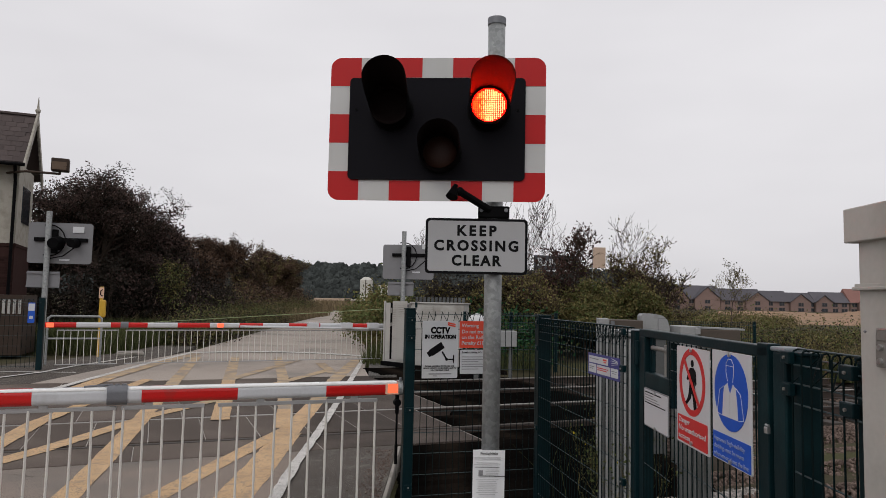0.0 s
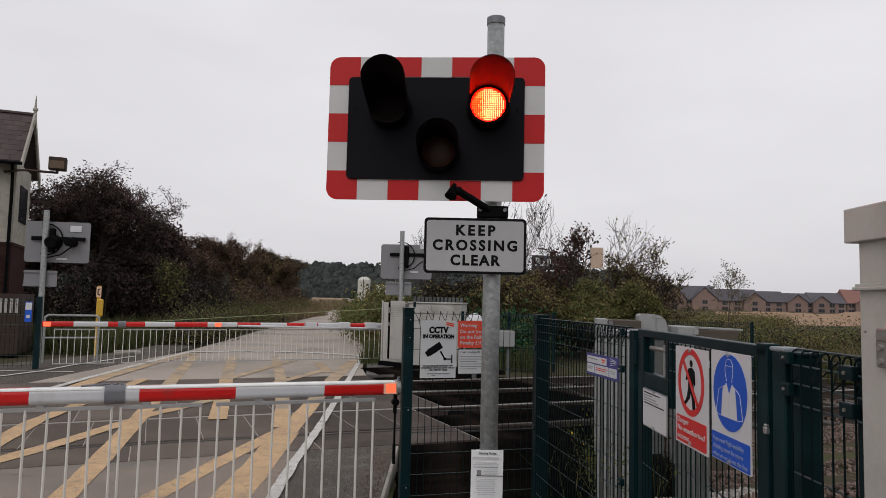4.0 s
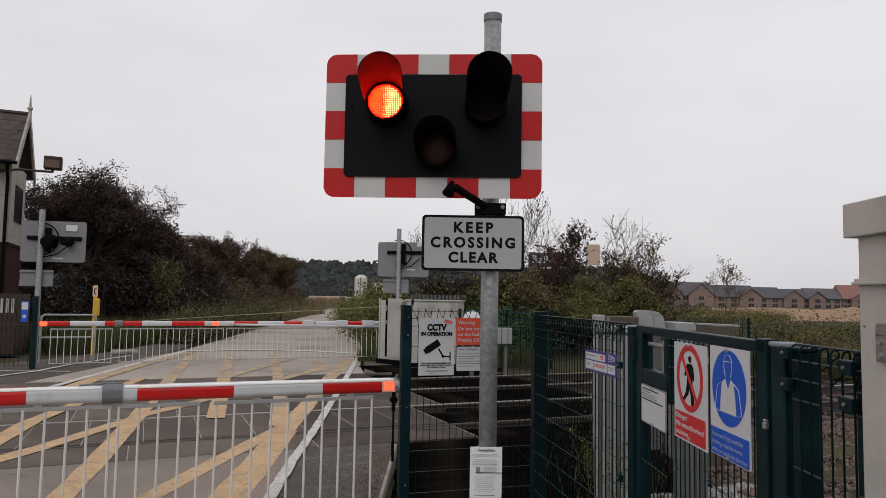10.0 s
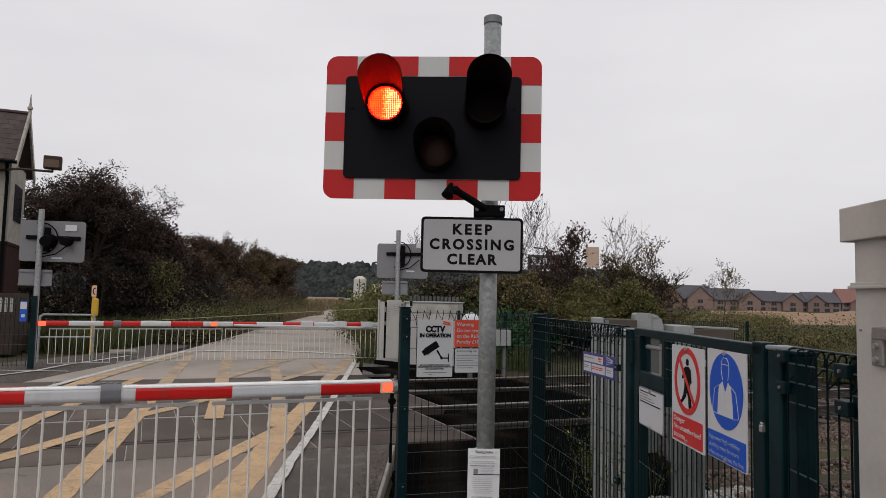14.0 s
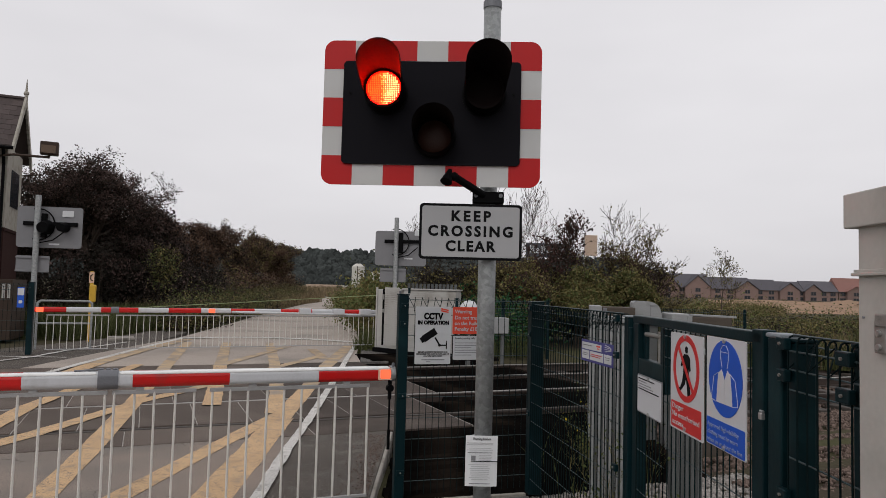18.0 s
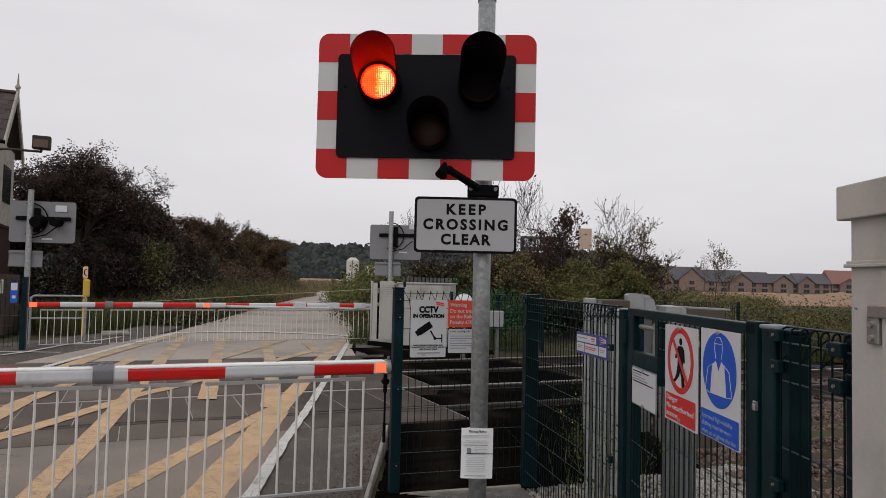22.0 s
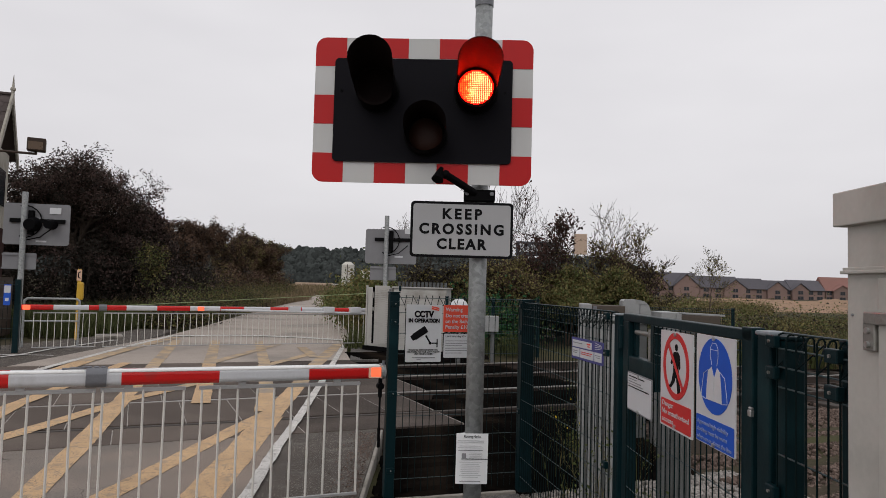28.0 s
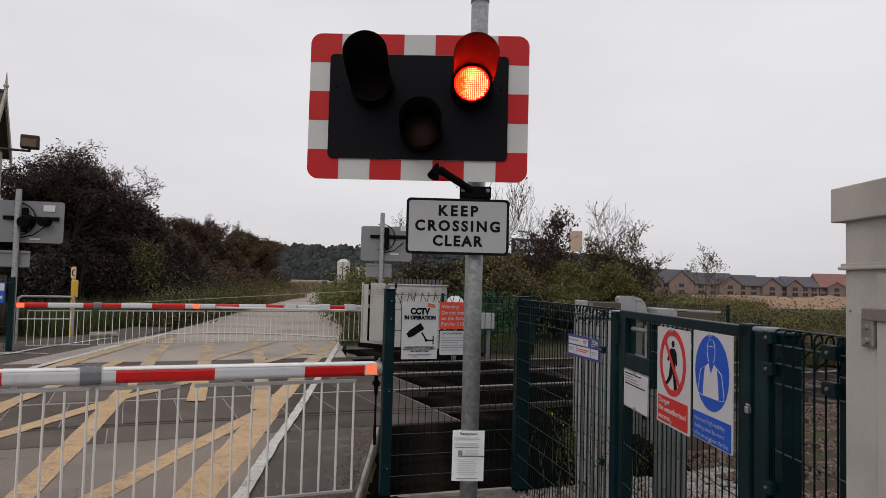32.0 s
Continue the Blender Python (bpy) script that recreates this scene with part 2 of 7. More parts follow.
M["hood_black"] = mat("hood_black", (0.003, 0.0025, 0.003), 0.75, vary=0.2, scale=10, fine=80, bump=0.05, spec=0.05)
M["lens_off_red"] = mat("lens_off_red", (0.007, 0.0025, 0.0025), 0.5, vary=0.3, scale=20, fine=120, bump=0.1, spec=0.06)
M["lens_off_amber"] = mat("lens_off_amber", (0.04, 0.016, 0.011), 0.4, vary=0.3, scale=20, fine=120, bump=0.1, spec=0.15)
M["hood_lining"] = mat("hood_lining", (0.0135, 0.0095, 0.0095), 0.8, vary=0.2, scale=10, fine=80, bump=0.05, spec=0.03)
M["led_on"] = mat("led_on", (0.3, 0.02, 0.01), 0.4, emit=(1.0, 0.0038, 0.0004), power=70.0, bump=0, vary=0.02)
M["led_warm"] = mat("led_warm", (0.3, 0.03, 0.01), 0.4, emit=(1.0, 0.0125, 0.0022), power=70.0, bump=0, vary=0.02)
M["led_core"] = mat("led_core", (0.3, 0.05, 0.02), 0.4, emit=(1.0, 0.0230, 0.0075), power=70.0, bump=0, vary=0.02)
M["led_glow"] = mat("led_glow", (0.3, 0.01, 0.005), 0.4, emit=(1.0, 0.0008, 0.0001), power=32.0, bump=0, vary=0.02)
M["boom_lamp"] = mat("boom_lamp", (0.7, 0.1, 0.05), 0.4, emit=(1.0, 0.13, 0.05), power=1.1, vary=0.05, bump=0)
M["lamp_bezel"] = mat("lamp_bezel", (0.75, 0.5, 0.36), 0.4, vary=0.1, bump=0)
M["boom_red"] = mat("boom_red", (0.52, 0.012, 0.011), 0.2, vary=0.15, scale=4, fine=70, bump=0.02, dirt=(0.3, 0.03, 0.025), dirt_amount=0.25, dirt_scale=6)
M["boom_white"] = mat("boom_white", (0.55, 0.56, 0.58), 0.2, vary=0.15, scale=4, fine=70, bump=0.02, dirt=(0.4, 0.4, 0.4), dirt_amount=0.3, dirt_scale=5)
M["boom_top"] = mat("boom_top", (0.82, 0.82, 0.81), 0.25, vary=0.1, scale=4, fine=70, bump=0.02, dirt=(0.6, 0.6, 0.58), dirt_amount=0.25, dirt_scale=5)
M["boom_clamp"] = mat("boom_clamp", (0.16, 0.165, 0.18), 0.5, 0.3, vary=0.2, scale=12, fine=90)
M["skirt_alu"] = mat("skirt_alu", (0.68, 0.66, 0.62), 0.45, 0.15, vary=0.15, scale=10, fine=90, bump=0.05)
M["skirt_alu_dark"] = mat("skirt_alu_dark", (0.36, 0.36, 0.36), 0.5, 0.3, vary=0.2, scale=10, fine=90, bump=0.05)
M["green_steel"] = mat("green_steel", (0.0015, 0.0145, 0.0182), 0.45, vary=0.3, scale=5, fine=60, bump=0.05, dirt=(0.006, 0.032, 0.037), dirt_amount=0.35, dirt_scale=3, spec=0.16)
M["green_wire"] = mat("green_wire", (0.0014, 0.008, 0.009), 0.55, vary=0.2, scale=5, fine=60, bump=0, spec=0.1)
# sky light on the cross wires, painted in as a paler wire colour
M["green_wire_worn"] = mat("green_wire_worn", (0.045, 0.066, 0.07), 0.4, vary=0.3, scale=5, fine=60, bump=0, spec=0.3)
M["pale_cap"] = mat("pale_cap", (0.2, 0.23, 0.25), 0.6, vary=0.2)
M["bolt"] = mat("bolt", (0.55, 0.55, 0.55), 0.35, 0.9, vary=0.1)
M["sign_white"] = mat("sign_white", (0.57, 0.58, 0.595), 0.5, vary=0.06, scale=5, fine=60, bump=0.02, dirt=(0.54, 0.54, 0.52), dirt_amount=0.2, spec=0.3)
M["sign_grey"] = mat("sign_grey", (0.37, 0.37, 0.378), 0.5, vary=0.08, scale=5, fine=240, bump=0.03, dirt=(0.4, 0.4, 0.39), dirt_amount=0.3, spec=0.2)
M["wire_pale"] = mat("wire_pale", (0.25, 0.3, 0.15), 0.6)
M["sign_red"] = mat("sign_red", (0.56, 0.02, 0.02), 0.5, vary=0.08, bump=0.02)
M["sign_orange"] = mat("sign_orange", (0.75, 0.07, 0.03), 0.5, vary=0.08, bump=0.02)
M["sign_blue"] = mat("sign_blue", (0.001, 0.078, 0.5), 0.5, vary=0.08, bump=0.02)
M["sign_navy"] = mat("sign_navy", (0.05, 0.05, 0.22), 0.5, vary=0.08, bump=0.02)
M["ink"] = mat("ink", (0.005, 0.005, 0.006), 0.7, vary=0.1, bump=0, spec=0.1)
M["ink_grey"] = mat("ink_grey", (0.22, 0.22, 0.23), 0.6, vary=0.1, bump=0)
M["ink_pale"] = mat("ink_pale", (0.5, 0.5, 0.51), 0.6, vary=0.1, bump=0)
M["print_blue"] = mat("print_blue", (0.22, 0.28, 0.47), 0.6, vary=0.1, bump=0)
M["paper"] = mat("paper", (0.78, 0.79, 0.8), 0.5, vary=0.06, scale=9, fine=60, bump=0.05)
M["case_grey"] = mat("case_grey", (0.455, 0.44, 0.405), 0.5, vary=0.12, scale=2, fine=60, bump=0.04, dirt=(0.33, 0.32, 0.29), dirt_amount=0.35, dirt_scale=3, spec=0.3)
M["steel"] = mat("steel", (0.3, 0.29, 0.27), 0.45, 0.7, vary=0.2, scale=12, fine=90)
M["plastic_grey"] = mat("plastic_grey", (0.3, 0.305, 0.305), 0.5, vary=0.15, scale=5, fine=60, dirt=(0.18, 0.18, 0.17), dirt_amount=0.35, dirt_scale=5, spec=0.25)
M["rib_grey"] = mat("rib_grey", (0.13, 0.135, 0.135), 0.6, vary=0.2, scale=4, fine=50, dirt=(0.08, 0.08, 0.075), dirt_scale=4, spec=0.2)
M["case_lid"] = mat("case_lid", (0.085, 0.07, 0.058), 0.7, vary=0.2, scale=5, fine=50, spec=0.15)
M["white_cladding"] = mat("white_cladding", (0.42, 0.41, 0.39), 0.6, vary=0.15, scale=2, fine=50, dirt=(0.25, 0.235, 0.205), dirt_amount=0.4, dirt_scale=2, spec=0.25)
M["phone_yellow"] = mat("phone_yellow", (0.6, 0.36, 0.03), 0.45, vary=0.15)
M["slate"] = mat("slate", (0.078, 0.061, 0.058), 0.75, vary=0.35, scale=3, fine=20, by_object=0.16, spec=0.2)
M["cream_timber"] = mat("cream_timber", (0.37, 0.345, 0.3), 0.7, vary=0.25, scale=4, fine=40, dirt=(0.25, 0.23, 0.19), dirt_scale=3, spec=0.2)
M["brick_dark"] = mat("brick_dark", (0.035, 0.018, 0.016), 0.9, vary=0.4, scale=5, fine=30, by_object=0.3, spec=0.1)
M["window_dark"] = mat("window_dark", (0.03, 0.033, 0.04), 0.12, vary=0.1, bump=0)
M["window_frame_grey"] = mat("window_frame_grey", (0.1, 0.082, 0.078), 0.6, vary=0.1)
M["lamp_brown"] = mat("lamp_brown", (0.045, 0.03, 0.022), 0.6, spec=0.2)
M["lamp_glass"] = mat("lamp_glass", (0.1, 0.06, 0.032), 0.3)
M["bark"] = mat("bark", (0.05, 0.038, 0.03), 0.95, vary=0.4, scale=6, fine=40, bump=0.4, spec=0.1)
M["bark_pale"] = mat("bark_pale", (0.1, 0.078, 0.066), 0.9, vary=0.35, scale=6, fine=40, bump=0.3, spec=0.1)


def leaf(name, color, k=0.45):
    m = mat(name, color, 0.65, vary=0.85, scale=1.5, fine=5, bump=0, by_island=k, spec=0.04)
    return m


M["leaf_dark"] = leaf("leaf_dark", (0.036, 0.031, 0.026), 0.25)
M["leaf_bronze"] = leaf("leaf_bronze", (0.1, 0.068, 0.061), 0.3)
M["leaf_olive"] = leaf("leaf_olive", (0.155, 0.132, 0.056), 0.35)
M["leaf_green"] = leaf("leaf_green", (0.1, 0.118, 0.044), 0.3)
M["leaf_russet"] = leaf("leaf_russet", (0.11, 0.07, 0.05), 0.3)
M["leaf_copper"] = leaf("leaf_copper", (0.075, 0.042, 0.036), 0.3)
M["grass_green"] = leaf("grass_green", (0.074, 0.084, 0.035), 0.35)
M["grass_straw"] = leaf("grass_straw", (0.19, 0.145, 0.088), 0.35)
M["ivy_green"] = leaf("ivy_green", (0.03, 0.085, 0.035))
M["flower_yellow"] = leaf("flower_yellow", (0.6, 0.45, 0.03))
M["hill_wood"] = mat("hill_wood", (0.05, 0.056, 0.054), 1.0, vary=0.5, scale=0.06, fine=0.5, bump=0, spec=0.03, by_island=0.35)
M["field"] = mat("field", (0.085, 0.072, 0.045), 1.0, vary=0.4, scale=0.05, fine=0.6, bump=0.2, dirt=(0.075, 0.078, 0.04), dirt_amount=0.7, dirt_scale=0.03, spec=0.05)
M["earth_mound"] = mat("earth_mound", (0.33, 0.215, 0.145), 1.0, vary=0.5, scale=0.3, fine=2.5, bump=0.5, dirt=(0.2, 0.16, 0.105), dirt_amount=0.5, dirt_scale=0.15, spec=0.05)
M["house_brick"] = mat("house_brick", (0.235, 0.162, 0.142), 0.95, vary=0.25, scale=0.5, fine=8, bump=0.1, by_object=0.12, spec=0.1)
M["house_roof"] = mat("house_roof", (0.105, 0.1, 0.112), 0.85, vary=0.2, scale=0.5, fine=8, bump=0.1, by_object=0.12, spec=0.15)
M["house_roof_red"] = mat("house_roof_red", (0.24, 0.12, 0.1), 0.85, vary=0.2, scale=0.5, fine=8, bump=0.1)
M["silo_white"] = mat("silo_white", (0.55, 0.53, 0.48), 0.7, vary=0.2, scale=0.4, fine=3)
M["sign_slate"] = mat("sign_slate", (0.06, 0.062, 0.075), 0.6)
M["buff_sign"] = mat("buff_sign", (0.5, 0.37, 0.28), 0.6)

# ---- building blocks ----


def thing(name, m, label="", category="", group="", kind=""):
    ob = new(name)
    ob.empty_display_size = 0.1
    ob.matrix_world = m
    return tagged(ob, label, category, group, kind)


def part(name, bm, material, parent, label=""):
    """Link a bmesh, or a mesh already made, as one object under a thing or a part; or at top level."""
    if isinstance(bm, bmesh.types.BMesh):
        me = bpy.data.meshes.new(name)
        bm.normal_update()
        bm.to_mesh(me)
        bm.free()
    else:
        me = bm
    if material is not None:
        me.materials.clear()
        for k in material if isinstance(material, (list, tuple)) else (material,):
            me.materials.append(M[k])
    ob = new(name, me)
    if parent:
        ob.parent = parent
    if label:
        ob["label"] = label
    return ob


def again(name, me, parent, m):
    ob = new(name, me)
    if parent:
        ob.parent = parent
    ob.matrix_basis = m
    return ob


def B():
    return bmesh.new()


def box(bm, x0, x1, y0, y1, z0, z1, bevel=0.0, m=None):
    r = bmesh.ops.create_cube(bm, size=1)
    vs = r["verts"]
    for v in vs:
        v.co = Vector(((x0 + x1) / 2 + v.co.x * (x1 - x0), (y0 + y1) / 2 + v.co.y * (y1 - y0), (z0 + z1) / 2 + v.co.z * (z1 - z0)))
        if m:
            v.co = m @ v.co
    if bevel:
        es = list({e for v in vs for e in v.link_edges})
        bmesh.ops.bevel(bm, geom=es, offset=bevel, segments=2, affect="EDGES", profile=0.5)
    return bm


def rod(bm, a, b, r, r2=None, n=8, caps=True):
    a, b = Vector(a), Vector(b)
    d = b - a
    m = Matrix.Translation((a + b) / 2) @ d.to_track_quat("Z", "Y").to_matrix().to_4x4()
    bmesh.ops.create_cone(bm, cap_ends=caps, segments=n, radius1=r, radius2=r if r2 is None else r2, depth=d.length, matrix=m)
    return bm


def tube(bm, pts, r, n=8):
    for a, b in zip(pts, pts[1:]):
        rod(bm, a, b, r, n=n)
    for p in pts[1:-1]:
        bmesh.ops.create_uvsphere(bm, u_segments=n, v_segments=6, radius=r, matrix=Matrix.Translation(p))
    return bm


def rounded(w, h, r, n=6):
    """Outline of a rounded rectangle in x and z, about its centre."""
    out = []
    for cx, cz, a0 in ((w / 2 - r, h / 2 - r, 0), (-w / 2 + r, h / 2 - r, 90), (-w / 2 + r, -h / 2 + r, 180), (w / 2 - r, -h / 2 + r, 270)):
        for i in range(n + 1):
            a = radians(a0 + 90 * i / n)
            out.append((cx + r * math.cos(a), cz + r * math.sin(a)))
    return out


def plate(bm, outline, y0, y1, cx=0.0, cz=0.0):
    """A flat plate with that outline in x and z, its face at y0 and its back at y1."""
    f = [bm.verts.new((cx + x, y0, cz + z)) for x, z in outline]
    k = [bm.verts.new((cx + x, y1, cz + z)) for x, z in outline]
    bm.faces.new(f)
    bm.faces.new(list(reversed(k)))
    n = len(f)
    for i in range(n):
        bm.faces.new((f[i], k[i], k[(i + 1) % n], f[(i + 1) % n]))
    bmesh.ops.recalc_face_normals(bm, faces=bm.faces[:])
    return bm


def disc(r, n=32):
    return [(r * math.cos(2 * math.pi * i / n), r * math.sin(2 * math.pi * i / n)) for i in range(n)]


def writing(name, text, size, x, z, y, material, parent, align="CENTER", width=None, bold=0.0, depth=0.0012, spaced=False):
    """Raised letters in the x-z plane that face -y."""
    cu = bpy.data.curves.new(name, "FONT")
    cu.body, cu.size, cu.align_x, cu.align_y, cu.extrude, cu.offset = text, size, align, "CENTER", depth, bold
    cu.resolution_u = 3
    tmp = bpy.data.objects.new(name, cu)
    me = bpy.data.meshes.new_from_object(tmp)
    if spaced and width:
        wide = []
        for k in (1.0, 1.4):
            cu.space_character = k
            bpy.data.meshes.remove(me)
            me = bpy.data.meshes.new_from_object(tmp)
            wide.append(max(v.co.x for v in me.vertices) - min(v.co.x for v in me.vertices))
        cu.space_character = max(0.8, 1.0 + 0.4 * (width - wide[0]) / (wide[1] - wide[0]))
        bpy.data.meshes.remove(me)
        me = bpy.data.meshes.new_from_object(tmp)
    bpy.data.objects.remove(tmp)
    xs = [v.co.x for v in me.vertices]
    if width and xs:
        k = width / (max(xs) - min(xs))
        for v in me.vertices:
            v.co.x *= k
    for v in me.vertices:
        v.co = Vector((v.co.x + x, y - v.co.z, v.co.y + z))
    return part(name, me, material, parent)


def strip(a, b, w, z, h=0.004, w2=None):
    """A painted stripe on the ground from a to b."""
    bm = B()
    a, b = Vector((*a, z)), Vector((*b, z))
    u = (b - a).normalized()
    s = Vector((-u.y, u.x, 0))
    n = max(2, int((b - a).length / 0.12))
    rng = random.Random(int(1000 * abs(a.x + 3 * b.y)))
    rows = []
    for i in range(n + 1):
        p = a.lerp(b, i / n)
        k = (w + ((w2 or w) - w) * i / n) / 2
        rows.append([bm.verts.new(p + s * (k + rng.uniform(-0.006, 0.006))), bm.verts.new(p - s * (k + rng.uniform(-0.006, 0.006)))])
    for (p, q), (r, t) in zip(rows, rows[1:]):
        bm.faces.new((p, q, t, r))
    ex = bmesh.ops.extrude_face_region(bm, geom=bm.faces[:])
    for v in ex["geom"]:
        if isinstance(v, bmesh.types.BMVert):
            v.co.z += h
    bmesh.ops.recalc_face_normals(bm, faces=bm.faces[:])
    return bm


def ribbon(left, right, z, sub=1):
    """A sheet between two lines of points."""
    bm = B()
    rows = [[bm.verts.new((a[0] + (b[0] - a[0]) * i / sub, a[1] + (b[1] - a[1]) * i / sub, z)) for i in range(sub + 1)] for a, b in zip(left, right)]
    for r, s in zip(rows, rows[1:]):
        for i in range(sub):
            bm.faces.new((r[i], r[i + 1], s[i + 1], s[i]))
    bmesh.ops.recalc_face_normals(bm, faces=bm.faces[:])
    for f in bm.faces:
        if f.normal.z < 0:
            f.normal_flip()
    return bm

# ---- the ground, road and crossing ----
TURN = radians(22.5)
UA, UP = Vector((math.cos(TURN), math.sin(TURN), 0)), Vector((-math.sin(TURN), math.cos(TURN), 0))
RAILS = (7.89, 9.39, 11.03, 12.53)
TRACK = Matrix.Rotation(TURN, 4, "Z")


def ap(a, p, z=0.0):
    """A place from metres along and across the railway."""
    return UA * a + UP * p + Vector((0, 0, z))


def ground():
    bm = B()
    aa = [-2500, -1200, -600, -300, -150, -80, -50, -30] + [k * 1.0 for k in range(-20, 31)] + [40, 60, 100, 160, 300, 600, 1200, 2500]
    pp = [-2500, -600, -150, -40, -10, 0, 3, 5.2, 6.4, 6.9, 7.05, 13.55, 13.8, 14.3] + [15 + 1.5 * k for k in range(20)] + [50, 70, 110, 180, 300, 600, 1200, 2600]
    rows = []
    for p in pp:
        row = []
        for a in aa:
            q = ap(a, p)
            z = -0.06
            if 6.9 <= p <= 13.8:
                z = -0.26
            elif 5.2 < p < 15:
                z = -0.16
            if p > 15 and abs(q.x) < 200 and p < 300:
                z += 0.09 * noise.noise(q * 0.35) - 0.04
                if -14 < q.x < 0:
                    z = -0.1
            row.append(bm.verts.new((q.x, q.y, z)))
        rows.append(row)
    for r, s in zip(rows, rows[1:]):
        for i in range(len(aa) - 1):
            bm.faces.new((r[i], r[i + 1], s[i + 1], s[i]))
    for f in bm.faces:
        c = f.calc_center_median()
        d = c.length
        p = c.dot(UP)
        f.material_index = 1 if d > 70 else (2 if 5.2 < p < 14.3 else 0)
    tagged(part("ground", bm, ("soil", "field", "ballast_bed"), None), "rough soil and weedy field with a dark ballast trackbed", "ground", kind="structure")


ground()


def sheet(name, left, right, z, material, label, sub=6, thick=0.12):
    bm = ribbon(left, right, z, sub)
    ex = bmesh.ops.extrude_face_region(bm, geom=bm.faces[:])
    for v in ex["geom"]:
        if isinstance(v, bmesh.types.BMVert):
            v.co.z -= thick
    bmesh.ops.recalc_face_normals(bm, faces=bm.faces[:])
    return tagged(part(name, bm, material, None), label, name.split("_")[0], kind="structure")


def on(p, x):
    """The place at that x on the line p metres across the railway."""
    return (x, (p + x * math.sin(TURN)) / math.cos(TURN))


# near carriageway up to the deck, the footway beside it, and the far road
sheet("road_near", [(-9, -6), (-9, 0), (-9, 2), on(7.09, -9)], [(-0.95, -6), (-1.08, 0), (-1.2, 4.4), on(7.09, -1.36)], 0.0, "asphalt", "worn grey asphalt road with patches", 10)
sheet("footway_near", [(-0.95, -6), (-1.08, 0), (-1.2, 4.4), on(7.09, -1.36)], [(-0.44, -6), (-0.44, 0), (-0.44, 4.4), on(7.09, -0.44)], -0.002, "asphalt_dark", "dark gritty asphalt footway beside the road", 3)
sheet("road_far", [on(13.52, -6.9), (-6.9, 17), (-6.85, 19), (-7.3, 24), (-8.1, 32), (-8.95, 42), (-9.9, 56), (-13.0, 85), (-28, 130)],
      [on(13.52, -1.45), (-1.7, 15.5), (-1.9, 18), (-2.4, 22), (-3.3, 30), (-5.5, 42), (-8.0, 56), (-12.0, 84), (-26, 130)], 0.0, "lane", "bleached grey asphalt lane past the crossing", 8)
sheet("footway_far", [on(13.52, -9.5), (-9.2, 14.5), (-8.8, 16), (-8.4, 18), (-8.5, 21)], [on(13.52, -6.9), (-6.9, 14.5), (-6.9, 16), (-6.95, 18), (-7.4, 21)], -0.001, "asphalt_dark", "dark asphalt footway by the far barrier", 3)
sheet("footway_far_right", [on(13.52, -1.45), (-1.6, 15.5), (-1.8, 17.5)], [on(13.52, -0.9), (-1.0, 15.5), (-1.2, 17.5)], -0.001, "footway", "gritty asphalt verge beside the white barrier housing", 2)
sheet("pavement", [(-0.38, -6), (-0.38, 0), (-0.38, 2.2), (-0.38, 3.7), (-0.38, 4.88)], [(2.6, -6), (2.6, 0.6), (1.1, 2.2), (1.0, 3.7), (0.73, 5.27)], 0.0, "footway", "gritty dark asphalt pavement at the foot of the signal", 6)

# edging kerb along the crossing's side
bm = B()
rng = random.Random(3)
y = -6.0
kerb = thing("kerb", Matrix(), "pale worn concrete edging kerb beside the footway", "kerb", kind="structure")
while y < 7.3:
    ln = 0.9
    bm = B()
    box(bm, -0.432, -0.4, y, min(y + ln, 7.36) - 0.008, -0.3, 0.018 + rng.uniform(-0.004, 0.004), 0.008)
    part("kerb_stone", bm, "concrete", kerb)
    y += ln
bm = B()
FEND = (-0.21, 5.085), (0.735, 5.36)
fdir = (Vector(FEND[1]) - Vector(FEND[0])).normalized()
box(bm, 0.02, 0.96, -0.05, -0.01, -0.3, 0.008, 0.006, m=pose(*FEND[0], 0, 0, 0, math.degrees(math.atan2(fdir.y, fdir.x))))
part("kerb_stone", bm, "concrete", kerb)

# the decking between and beside the rails
deck = thing("crossing_deck", TRACK.copy(), "dark rubber and concrete crossing deck panels between the rails", "deck", kind="structure")


def deck_row(p0, p1, a0, a1, step, shared):
    """Panels along the railway; those beside the traffic lanes take a darker deck colour."""
    a = a1
    while a > a0:
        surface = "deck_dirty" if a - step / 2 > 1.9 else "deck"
        for name, key, x0, x1, q0, q1, z0, z1, bevel, kind in (
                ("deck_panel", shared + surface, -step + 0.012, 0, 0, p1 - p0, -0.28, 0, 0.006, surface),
                ("joint_strip", shared + "joint", 0.001, 0.011, 0.01, p1 - p0 - 0.01, -0.05, -0.0045, 0, "joint_pale")):
            place = pose(a, p0, rng.uniform(-0.004, 0.002) if name == "deck_panel" else 0)
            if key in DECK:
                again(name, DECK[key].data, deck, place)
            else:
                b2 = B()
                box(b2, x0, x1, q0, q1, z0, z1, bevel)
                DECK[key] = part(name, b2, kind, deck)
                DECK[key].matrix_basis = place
        a -= step


DECK = {}
deck_row(7.12, 7.82, -6.5, 3.46, 1.8, "outer")
deck_row(7.985, 9.335, -6.5, 3.46, 0.578, "inner")
deck_row(9.465, 10.965, -6.5, 3.98, 1.2, "middle")
deck_row(11.12, 12.47, -6.5, 4.0, 0.578, "inner")
deck_row(12.61, 13.5, -6.5, 4.0, 1.8, "far")


